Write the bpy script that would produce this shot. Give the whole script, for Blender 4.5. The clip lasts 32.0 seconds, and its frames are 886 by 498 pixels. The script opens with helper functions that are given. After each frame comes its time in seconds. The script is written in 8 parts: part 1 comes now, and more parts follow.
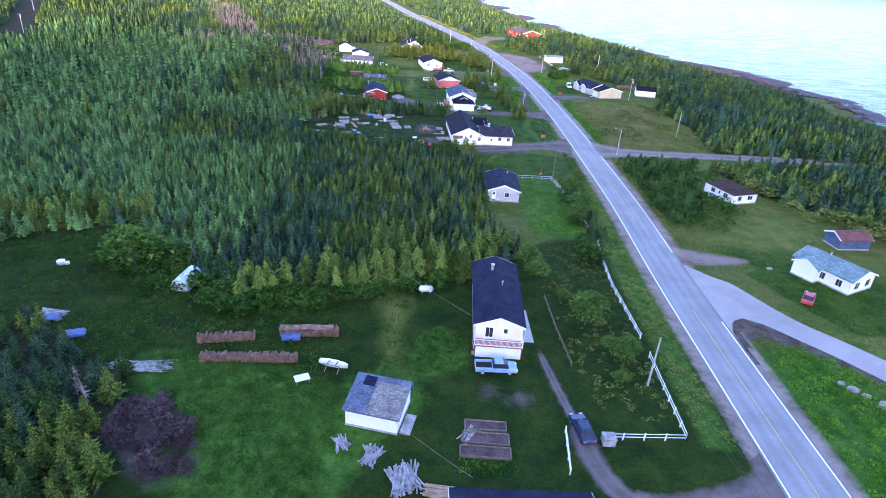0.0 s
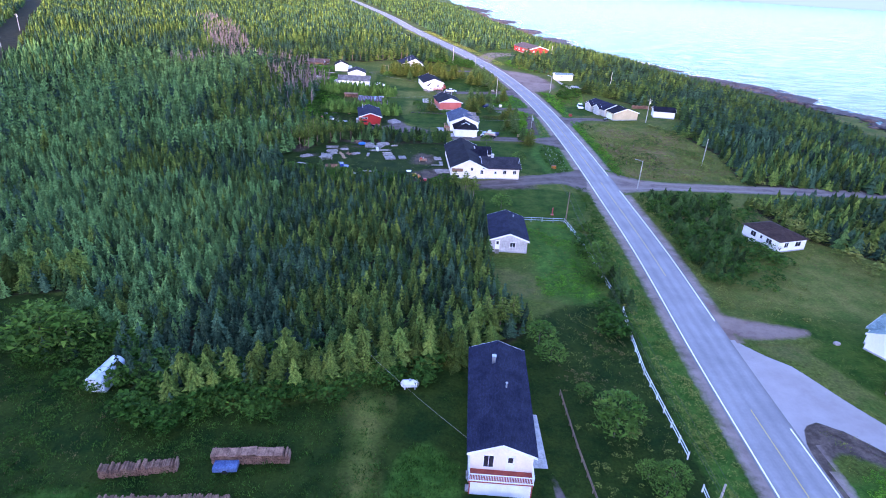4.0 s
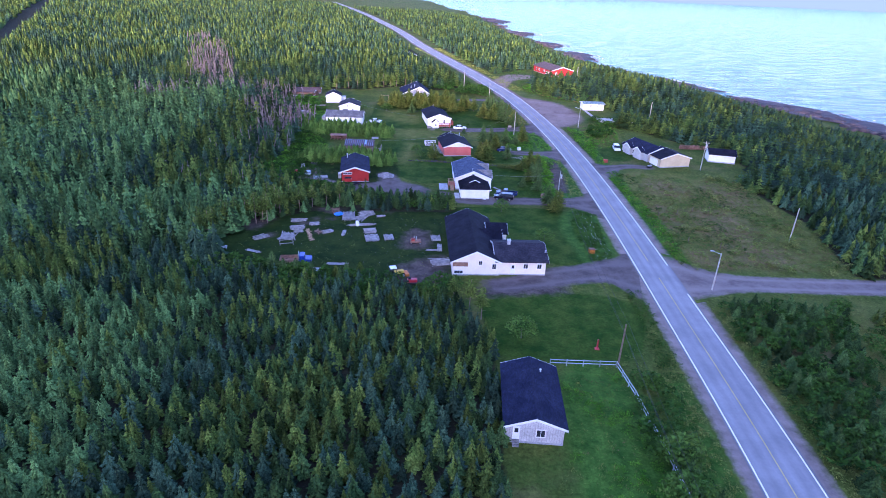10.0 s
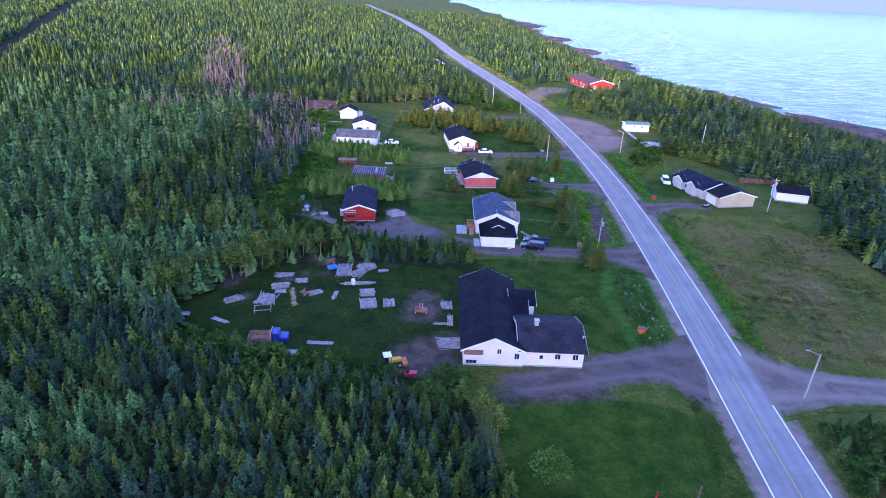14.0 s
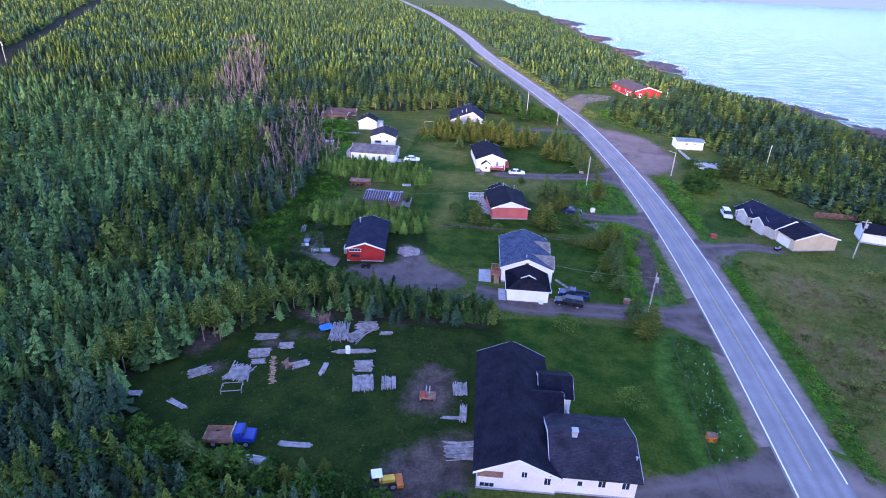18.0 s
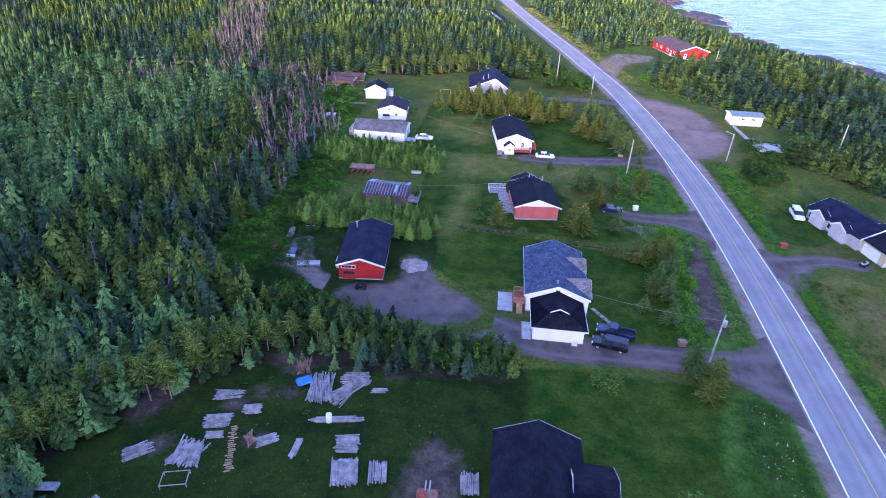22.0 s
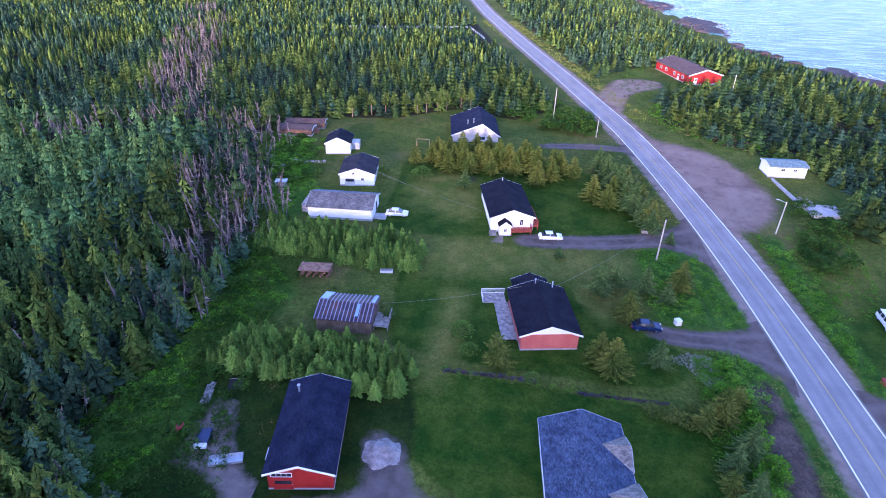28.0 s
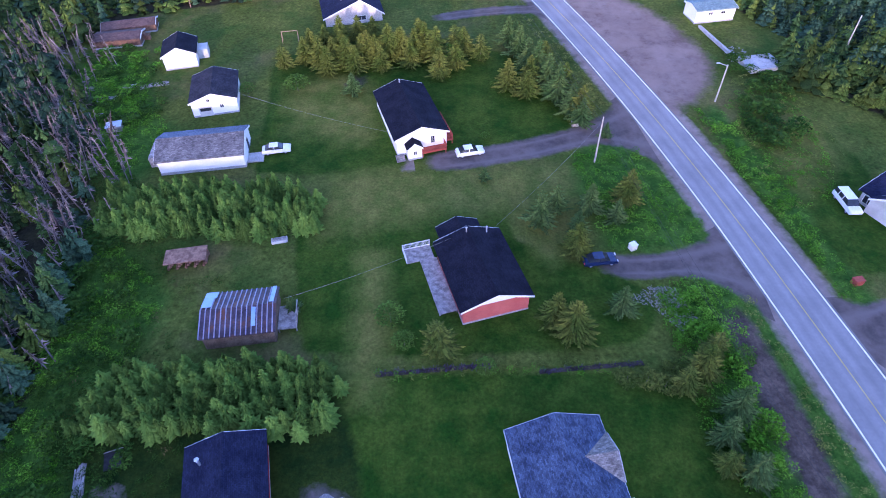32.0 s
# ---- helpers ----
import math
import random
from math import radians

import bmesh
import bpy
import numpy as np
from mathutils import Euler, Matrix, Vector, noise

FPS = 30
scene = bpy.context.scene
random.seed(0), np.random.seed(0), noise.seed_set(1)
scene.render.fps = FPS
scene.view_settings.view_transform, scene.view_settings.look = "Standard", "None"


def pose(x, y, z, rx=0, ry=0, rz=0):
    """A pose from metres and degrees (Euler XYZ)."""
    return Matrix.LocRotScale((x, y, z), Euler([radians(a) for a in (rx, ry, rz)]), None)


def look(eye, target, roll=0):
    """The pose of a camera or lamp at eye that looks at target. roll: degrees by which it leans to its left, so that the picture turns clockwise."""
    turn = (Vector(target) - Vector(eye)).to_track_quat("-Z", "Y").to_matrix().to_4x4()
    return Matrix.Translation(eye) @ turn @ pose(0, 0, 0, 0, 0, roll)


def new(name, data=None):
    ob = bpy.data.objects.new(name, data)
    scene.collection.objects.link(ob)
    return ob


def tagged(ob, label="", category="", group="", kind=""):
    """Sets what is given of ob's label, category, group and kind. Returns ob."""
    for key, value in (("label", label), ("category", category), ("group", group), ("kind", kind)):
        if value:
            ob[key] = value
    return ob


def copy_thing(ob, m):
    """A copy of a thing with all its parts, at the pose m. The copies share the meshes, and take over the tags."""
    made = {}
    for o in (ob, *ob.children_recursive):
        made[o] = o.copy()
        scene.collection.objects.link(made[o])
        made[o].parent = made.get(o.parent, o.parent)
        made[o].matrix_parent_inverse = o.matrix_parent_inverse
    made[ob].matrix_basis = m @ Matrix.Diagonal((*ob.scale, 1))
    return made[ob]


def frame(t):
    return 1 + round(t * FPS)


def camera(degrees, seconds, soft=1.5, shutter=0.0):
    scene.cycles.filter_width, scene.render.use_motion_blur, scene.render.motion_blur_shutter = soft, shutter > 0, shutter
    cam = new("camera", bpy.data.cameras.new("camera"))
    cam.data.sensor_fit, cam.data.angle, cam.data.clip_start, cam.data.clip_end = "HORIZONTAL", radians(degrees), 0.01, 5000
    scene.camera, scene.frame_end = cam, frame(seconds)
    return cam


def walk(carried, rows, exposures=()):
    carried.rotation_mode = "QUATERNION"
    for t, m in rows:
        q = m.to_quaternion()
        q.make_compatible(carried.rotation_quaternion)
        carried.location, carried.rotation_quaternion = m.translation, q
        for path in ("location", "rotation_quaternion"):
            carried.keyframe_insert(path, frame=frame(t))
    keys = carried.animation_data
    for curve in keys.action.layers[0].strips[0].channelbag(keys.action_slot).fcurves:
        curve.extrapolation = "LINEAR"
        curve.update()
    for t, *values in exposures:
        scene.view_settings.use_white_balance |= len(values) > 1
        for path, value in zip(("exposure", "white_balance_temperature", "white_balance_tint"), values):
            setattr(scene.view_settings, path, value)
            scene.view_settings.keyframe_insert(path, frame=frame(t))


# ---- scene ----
cam = camera(75.0, 32.0, soft=1.0)
EXPOSURE, KELVIN, TINT = 2.72, 5600, 40
PATH = [
    (0, (-5.15, 6.06, 47.30), (-3.58, 41.84, 29.49), 4.01),
    (0.5, (-4.77, 8.21, 47.25), (-3.24, 44.04, 29.53), 3.91),
    (1, (-4.50, 10.48, 47.22), (-2.99, 46.34, 29.56), 3.86),
    (1.5, (-4.21, 12.95, 47.08), (-2.78, 48.87, 29.52), 3.80),
    (2, (-3.77, 15.52, 47.02), (-2.43, 51.48, 29.55), 3.64),
    (2.5, (-3.55, 18.26, 46.98), (-2.22, 54.26, 29.58), 3.65),
    (3, (-3.16, 21.06, 46.92), (-1.94, 57.11, 29.62), 3.62),
    (3.5, (-2.76, 23.98, 46.89), (-1.65, 60.09, 29.72), 3.46),
    (5.5, (-0.83, 37.60, 47.64), (-0.36, 73.81, 30.66), 3.13),
    (6, (-0.40, 41.22, 47.71), (-0.09, 77.48, 30.83), 2.93),
    (6.5, (0.10, 44.98, 48.28), (0.22, 81.28, 31.47), 2.36),
    (7, (0.31, 48.94, 48.66), (0.33, 85.23, 31.85), 2.32),
    (7.5, (0.50, 53.21, 48.90), (0.45, 89.52, 32.11), 2.21),
    (8, (0.61, 57.48, 49.01), (0.54, 93.77, 32.20), 2.38),
    (8.5, (0.73, 61.87, 49.01), (0.64, 98.18, 32.22), 2.48),
    (9, (0.98, 65.95, 49.05), (0.84, 102.27, 32.28), 2.56),
    (9.5, (1.30, 69.66, 49.20), (1.05, 106.01, 32.50), 2.37),
    (10, (1.49, 73.22, 49.35), (1.19, 109.58, 32.67), 2.41),
    (10.5, (1.69, 76.67, 49.50), (1.34, 113.04, 32.86), 2.40),
    (11, (2.01, 80.03, 49.61), (1.61, 116.41, 32.99), 2.30),
    (11.5, (2.31, 83.74, 49.85), (1.88, 120.12, 33.23), 2.30),
    (12, (2.52, 87.16, 50.12), (1.62, 123.52, 33.48), 2.41),
    (12.5, (2.70, 90.31, 50.31), (1.55, 126.67, 33.67), 2.39),
    (13, (2.80, 93.41, 50.42), (1.30, 129.74, 33.76), 2.62),
    (13.5, (3.11, 96.33, 50.49), (1.09, 132.64, 33.83), 2.63),
    (14, (3.32, 99.21, 50.55), (1.03, 135.51, 33.90), 2.66),
    (14.5, (3.44, 102.15, 50.58), (1.00, 138.44, 33.95), 2.68),
    (16.5, (3.50, 113.13, 51.20), (0.75, 149.27, 34.29), 2.58),
    (17, (3.30, 115.88, 51.34), (0.25, 152.00, 34.45), 2.63),
    (17.5, (3.32, 118.89, 51.37), (-0.35, 154.95, 34.45), 2.81),
    (18, (3.32, 121.79, 51.45), (-1.03, 157.74, 34.46), 2.86),
    (18.5, (3.30, 124.69, 51.42), (-1.69, 160.50, 34.33), 2.86),
    (19, (3.14, 127.50, 51.45), (-2.02, 162.98, 33.71), 2.88),
    (19.5, (2.91, 130.37, 51.43), (-2.28, 165.28, 32.61), 2.89),
    (20, (2.50, 133.24, 51.56), (-2.61, 167.55, 31.65), 2.95),
    (20.5, (2.02, 136.39, 51.84), (-3.09, 170.55, 31.67), 3.07),
    (21, (1.67, 139.26, 51.93), (-3.49, 173.45, 31.82), 2.93),
    (21.5, (1.45, 142.20, 52.11), (-3.80, 176.38, 32.02), 2.84),
    (22, (1.24, 145.02, 52.33), (-4.12, 179.23, 32.30), 2.72),
    (22.5, (1.00, 148.10, 52.55), (-4.43, 182.30, 32.53), 2.55),
    (23, (0.60, 151.02, 52.78), (-4.83, 185.23, 32.77), 2.57),
    (23.5, (0.19, 154.06, 52.95), (-5.26, 188.27, 32.94), 2.60),
    (24, (-0.19, 157.13, 53.10), (-5.69, 191.36, 33.15), 2.50),
    (24.5, (-0.74, 160.13, 53.25), (-6.21, 194.38, 33.33), 2.47),
    (25, (-1.12, 163.18, 53.49), (-6.45, 197.47, 33.61), 2.27),
    (25.5, (-1.59, 166.10, 53.79), (-6.93, 200.37, 33.86), 2.30),
    (27.5, (-3.42, 178.31, 55.15), (-7.91, 212.67, 35.17), 1.73),
    (28, (-4.01, 181.53, 55.35), (-8.42, 215.90, 35.36), 1.67),
    (28.5, (-4.45, 184.54, 55.55), (-8.80, 218.92, 35.58), 1.68),
    (29, (-4.78, 187.51, 55.68), (-8.55, 221.99, 35.75), 1.32),
    (29.5, (-5.10, 190.42, 55.77), (-8.71, 224.93, 35.86), 1.25),
    (30, (-5.17, 193.27, 55.91), (-8.66, 226.85, 34.46), 1.22),
    (30.5, (-5.27, 196.48, 56.19), (-8.61, 228.85, 32.93), 1.07),
    (31, (-5.56, 199.47, 56.35), (-7.58, 231.91, 33.03), 0.60),
    (31.5, (-5.76, 202.45, 56.56), (-5.73, 233.03, 30.78), -0.39),
    (32, (-5.91, 205.69, 56.87), (-3.98, 233.83, 28.50), -1.61),
]
walk(cam, [(t, look(eye, target, roll)) for t, eye, target, roll in PATH], [(0, EXPOSURE + 0.54, KELVIN + 320, TINT + 2), (6, EXPOSURE + 0.29, KELVIN - 60, TINT + 12), (13, EXPOSURE + 0.0, KELVIN - 190, TINT + 15), (19, EXPOSURE + 0.02, KELVIN + 10, TINT + 14), (22, EXPOSURE + 0.08, KELVIN + 40, TINT + 14), (25, EXPOSURE + 0.1, KELVIN + 50, TINT + 14), (28, EXPOSURE + 0.04, KELVIN - 110, TINT + 13), (32, EXPOSURE + 0.02, KELVIN - 120, TINT + 13)])

# ---- sky, sun ----
world = bpy.data.worlds.new("world")
scene.world = world
world.use_nodes = True
wn = world.node_tree
sky = wn.nodes.new("ShaderNodeTexSky")
sky.sky_type = "NISHITA"
sky.sun_disc = False
sky.sun_elevation = radians(8)
sky.sun_rotation = radians(190)
sky.altitude = 50
sky.air_density, sky.dust_density, sky.ozone_density = 1.0, 1.0, 2.5
wn.links.new(sky.outputs[0], wn.nodes["Background"].inputs[0])
wn.nodes["Background"].inputs[1].default_value = 0.15
SUN_EL, SUN_AZ = radians(8), radians(190)   # azimuth from +y, clockwise
sun = new("sun", bpy.data.lights.new("sun", "SUN"))
sun.data.energy, sun.data.angle, sun.data.color = 2.2, radians(4), (1.0, 0.82, 0.56)
sd = Vector((math.sin(SUN_AZ) * math.cos(SUN_EL), math.cos(SUN_AZ) * math.cos(SUN_EL), math.sin(SUN_EL)))
sun.matrix_world = look(sd * 900, (0, 0, 0))


# ---- materials ----
def node(nt, kind, **values):
    n = nt.nodes.new(kind)
    for k, v in values.items():
        n.inputs[k.replace("_", " ")].default_value = v
    return n


SMOOTH = {"white", "cream", "beige", "greywall", "red", "redpink", "trim", "glass", "paint_white", "paint_navy", "paint_black", "paint_blue", "paint_ltblue", "paint_red", "paint_orange",
          "paint_yellow", "line_white", "line_yellow", "wire", "rubber", "steel", "film", "asphalt"}


def surface(name, a, b, scale=1.0, fine=None, rough=0.8, metal=0.0, bump=0.0, bump_scale=None, extra=None, vary=0.0, gloss=0.25, grain=None):
    """Two-scale mottled material: colours a and b mixed by broad noise, then darkened and lightened by fine grain."""
    if grain is None:
        grain = 0.05 if name in SMOOTH else 0.24
    m = bpy.data.materials.new(name)
    m.use_nodes = True
    nt = m.node_tree
    bsdf = nt.nodes["Principled BSDF"]
    bsdf.inputs["Roughness"].default_value, bsdf.inputs["Metallic"].default_value = rough, metal
    bsdf.inputs["Specular IOR Level"].default_value = gloss
    geo = nt.nodes.new("ShaderNodeNewGeometry")
    n1 = node(nt, "ShaderNodeTexNoise", Scale=scale, Detail=3.0, Roughness=0.6)
    nt.links.new(geo.outputs["Position"], n1.inputs["Vector"])
    ramp = nt.nodes.new("ShaderNodeValToRGB")
    ramp.color_ramp.elements[0].position, ramp.color_ramp.elements[1].position = 0.35, 0.65
    ramp.color_ramp.elements[0].color, ramp.color_ramp.elements[1].color = (*a, 1), (*b, 1)
    nt.links.new(n1.outputs["Fac"], ramp.inputs[0])
    colour = ramp.outputs[0]
    n2 = node(nt, "ShaderNodeTexNoise", Scale=fine or scale * 9, Detail=2.0)
    nt.links.new(geo.outputs["Position"], n2.inputs["Vector"])
    mr = node(nt, "ShaderNodeMapRange")
    mr.inputs["From Min"].default_value, mr.inputs["From Max"].default_value = 0.3, 0.7
    mr.inputs["To Min"].default_value, mr.inputs["To Max"].default_value = 1 - grain, 1 + 0.85 * grain
    nt.links.new(n2.outputs["Fac"], mr.inputs["Value"])
    mul = nt.nodes.new("ShaderNodeVectorMath")
    mul.operation = "SCALE"
    nt.links.new(colour, mul.inputs[0])
    nt.links.new(mr.outputs[0], mul.inputs["Scale"])
    colour = mul.outputs[0]
    if vary:
        rnd = nt.nodes.new("ShaderNodeNewGeometry")
        vr = node(nt, "ShaderNodeMapRange")
        vr.inputs["To Min"].default_value, vr.inputs["To Max"].default_value = 1 - vary, 1 + vary
        nt.links.new(rnd.outputs["Random Per Island"], vr.inputs["Value"])
        m2 = nt.nodes.new("ShaderNodeVectorMath")
        m2.operation = "SCALE"
        nt.links.new(colour, m2.inputs[0])
        nt.links.new(vr.outputs[0], m2.inputs["Scale"])
        colour = m2.outputs[0]
    if extra:
        colour = extra(nt, geo, colour)
    nt.links.new(colour, bsdf.inputs["Base Color"])
    if bump:
        n3 = node(nt, "ShaderNodeTexNoise", Scale=bump_scale or scale * 6, Detail=3.0)
        nt.links.new(geo.outputs["Position"], n3.inputs["Vector"])
        bp = node(nt, "ShaderNodeBump", Strength=bump, Distance=0.1)
        nt.links.new(n3.outputs["Fac"], bp.inputs["Height"])
        nt.links.new(bp.outputs[0], bsdf.inputs["Normal"])
    return m


def mix_noise(colour2, scale, lo, hi, detail=4.0):
    """An extra layer: a second colour laid on in patches."""
    def f(nt, geo, colour):
        n = node(nt, "ShaderNodeTexNoise", Scale=scale, Detail=detail, Roughness=0.65)
        nt.links.new(geo.outputs["Position"], n.inputs["Vector"])
        mr = node(nt, "ShaderNodeMapRange")
        mr.inputs["From Min"].default_value, mr.inputs["From Max"].default_value = lo, hi
        nt.links.new(n.outputs["Fac"], mr.inputs["Value"])
        mx = nt.nodes.new("ShaderNodeMix")
        mx.data_type = "RGBA"
        nt.links.new(mr.outputs[0], mx.inputs["Factor"])
        nt.links.new(colour, mx.inputs["A"])
        mx.inputs["B"].default_value = (*colour2, 1)
        return mx.outputs["Result"]
    return f


def both(f, g):
    return lambda nt, geo, colour: g(nt, geo, f(nt, geo, colour))


def layer(mask, a, b, scale=0.2, lo=0.4, hi=0.6, wobble=0.5, ragged=0.45):
    """An extra layer: where the mesh's own mask says so, with a broken edge, a ground of two mottled colours."""
    def f(nt, geo, colour):
        at = nt.nodes.new("ShaderNodeAttribute")
        at.attribute_name = mask
        n = node(nt, "ShaderNodeTexNoise", Scale=ragged, Detail=5.0, Roughness=0.7)
        nt.links.new(geo.outputs["Position"], n.inputs["Vector"])
        mul = nt.nodes.new("ShaderNodeMath")
        mul.operation = "MULTIPLY_ADD"
        mul.inputs[1].default_value, mul.inputs[2].default_value = wobble, -wobble / 2
        nt.links.new(n.outputs["Fac"], mul.inputs[0])
        add = nt.nodes.new("ShaderNodeMath")
        nt.links.new(at.outputs["Fac"], add.inputs[0])
        nt.links.new(mul.outputs[0], add.inputs[1])
        mr = node(nt, "ShaderNodeMapRange")
        mr.inputs["From Min"].default_value, mr.inputs["From Max"].default_value = lo, hi
        nt.links.new(add.outputs[0], mr.inputs["Value"])
        n2 = node(nt, "ShaderNodeTexNoise", Scale=scale, Detail=5.0, Roughness=0.68)
        nt.links.new(geo.outputs["Position"], n2.inputs["Vector"])
        ramp = nt.nodes.new("ShaderNodeValToRGB")
        ramp.color_ramp.elements[0].position, ramp.color_ramp.elements[1].position = 0.36, 0.64
        ramp.color_ramp.elements[0].color, ramp.color_ramp.elements[1].color = (*a, 1), (*b, 1)
        nt.links.new(n2.outputs["Fac"], ramp.inputs[0])
        mx = nt.nodes.new("ShaderNodeMix")
        mx.data_type = "RGBA"
        nt.links.new(mr.outputs[0], mx.inputs["Factor"])
        nt.links.new(colour, mx.inputs["A"])
        nt.links.new(ramp.outputs[0], mx.inputs["B"])
        return mx.outputs["Result"]
    return f


def lanes(nt, geo, colour):
    """An extra layer: wheel tracks worn a little paler, the middle of each lane and the road's rim darker."""
    at = nt.nodes.new("ShaderNodeAttribute")
    at.attribute_name = "edge"
    ramp = nt.nodes.new("ShaderNodeValToRGB")
    el = ramp.color_ramp.elements
    el[0].position, el[0].color = 0.0, (0.9, 0.9, 0.9, 1)
    el[1].position, el[1].color = 1.0, (0.72, 0.70, 0.68, 1)
    for q, v in ((0.22, 1.1), (0.45, 0.93), (0.7, 1.1), (0.86, 0.95)):
        e = el.new(q)
        e.color = (v, v, v, 1)
    nt.links.new(at.outputs["Fac"], ramp.inputs[0])
    n = node(nt, "ShaderNodeTexNoise", Scale=0.06, Detail=5.0, Roughness=0.7)
    mp = nt.nodes.new("ShaderNodeMapping")
    mp.inputs["Scale"].default_value = (8, 0.6, 1)
    nt.links.new(geo.outputs["Position"], mp.inputs[0])
    nt.links.new(mp.outputs[0], n.inputs["Vector"])
    mr = node(nt, "ShaderNodeMapRange")
    mr.inputs["From Min"].default_value, mr.inputs["From Max"].default_value = 0.3, 0.7
    mr.inputs["To Min"].default_value, mr.inputs["To Max"].default_value = 0.9, 1.1
    nt.links.new(n.outputs["Fac"], mr.inputs["Value"])
    mx = nt.nodes.new("ShaderNodeVectorMath")
    mx.operation = "MULTIPLY"
    nt.links.new(colour, mx.inputs[0])
    nt.links.new(ramp.outputs[0], mx.inputs[1])
    s = nt.nodes.new("ShaderNodeVectorMath")
    s.operation = "SCALE"
    nt.links.new(mx.outputs[0], s.inputs[0])
    nt.links.new(mr.outputs[0], s.inputs["Scale"])
    return s.outputs[0]


def courses(step, depth=0.3, vertical=False):
    """An extra layer: boards or courses, as thin darker joints every step metres of height (or length)."""
    def f(nt, geo, colour):
        sep = nt.nodes.new("ShaderNodeSeparateXYZ")
        tc = nt.nodes.new("ShaderNodeTexCoord")
        nt.links.new(tc.outputs["Object"], sep.inputs[0])
        mod = nt.nodes.new("ShaderNodeMath")
        mod.operation = "PINGPONG"
        mod.inputs[1].default_value = step / 2
        if vertical:
            add = nt.nodes.new("ShaderNodeMath")
            add.operation = "ADD"
            nt.links.new(sep.outputs["X"], add.inputs[0])
            nt.links.new(sep.outputs["Y"], add.inputs[1])
            nt.links.new(add.outputs[0], mod.inputs[0])
        else:
            nt.links.new(sep.outputs["Z"], mod.inputs[0])
        mr = node(nt, "ShaderNodeMapRange")
        mr.inputs["From Max"].default_value = step * 0.12
        mr.inputs["To Min"].default_value = 1 - depth
        nt.links.new(mod.outputs[0], mr.inputs["Value"])
        s = nt.nodes.new("ShaderNodeVectorMath")
        s.operation = "SCALE"
        nt.links.new(colour, s.inputs[0])
        nt.links.new(mr.outputs[0], s.inputs["Scale"])
        return s.outputs[0]
    return f


def shingled(dark=0.55):
    """An extra layer: staggered shingle tabs of slightly different tone."""
    def f(nt, geo, colour):
        tc = nt.nodes.new("ShaderNodeTexCoord")
        br = node(nt, "ShaderNodeTexBrick", Scale=1.0)
        br.inputs["Brick Width"].default_value, br.inputs["Row Height"].default_value = 0.33, 0.16
        br.inputs["Mortar Size"].default_value = 0.008
        br.inputs["Color1"].default_value, br.inputs["Color2"].default_value = (1.25, 1.25, 1.25, 1), (dark, dark, dark, 1)
        br.inputs["Mortar"].default_value = (0.5, 0.5, 0.5, 1)
        mp = nt.nodes.new("ShaderNodeMapping")
        mp.inputs["Rotation"].default_value = (0, 0, radians(90))
        nt.links.new(tc.outputs["Object"], mp.inputs[0])
        nt.links.new(mp.outputs[0], br.inputs["Vector"])
        mx = nt.nodes.new("ShaderNodeVectorMath")
        mx.operation = "MULTIPLY"
        nt.links.new(colour, mx.inputs[0])
        nt.links.new(br.outputs["Color"], mx.inputs[1])
        return mx.outputs[0]
    return f


M = {}
def grainy(lo=0.68, hi=1.34):
    """An extra layer: blades, leaves and stones as light and dark grain, at two sizes."""
    def f(nt, geo, colour):
        for scale, a, b in ((2.6, lo, hi), (0.55, 0.85, 1.17)):
            n = node(nt, "ShaderNodeTexNoise", Scale=scale, Detail=5.0, Roughness=0.75)
            nt.links.new(geo.outputs["Position"], n.inputs["Vector"])
            mr = node(nt, "ShaderNodeMapRange")
            mr.inputs["From Min"].default_value, mr.inputs["From Max"].default_value = 0.32, 0.68
            mr.inputs["To Min"].default_value, mr.inputs["To Max"].default_value = a, b
            nt.links.new(n.outputs["Fac"], mr.inputs["Value"])
            sc = nt.nodes.new("ShaderNodeVectorMath")
            sc.operation = "SCALE"
            nt.links.new(colour, sc.inputs[0])
            nt.links.new(mr.outputs[0], sc.inputs["Scale"])
            colour = sc.outputs[0]
        return colour
    return f


def land(name, *over):
    """The open ground of the place: meadow, lawns, dry grass, weeds, litter and bare earth by the mesh's masks; over: layers that lie on top."""
    f = both(mix_noise((0.115, 0.098, 0.036), 0.05, 0.52, 0.72), mix_noise((0.036, 0.075, 0.011), 0.16, 0.5, 0.68))
    for one in (layer("lawn", (0.010, 0.044, 0.004), (0.044, 0.078, 0.009), 0.22), layer("dark_grass", (0.007, 0.023, 0.004), (0.024, 0.042, 0.0065), 0.25),
                layer("olive", (0.06, 0.093, 0.014), (0.128, 0.126, 0.029), 0.22, 0.3, 0.85), layer("dry", (0.096, 0.105, 0.027), (0.185, 0.122, 0.055), 0.35, 0.3, 0.8, 0.8),
                layer("weedy", (0.020, 0.07, 0.009), (0.055, 0.13, 0.017), 0.5, 0.3, 0.7, 0.6), layer("litter", (0.022, 0.020, 0.012), (0.038, 0.036, 0.016), 0.4),
                layer("earth", (0.05, 0.037, 0.029), (0.115, 0.085, 0.068), 0.4, 0.35, 0.75, 0.9, 0.6), grainy(), *over):
        f = both(f, one)
    return surface(name, (0.050, 0.076, 0.012), (0.092, 0.112, 0.02), 0.09, 1.6, 0.95, bump=0.6, bump_scale=3, extra=f, gloss=0.06, grain=0.3)


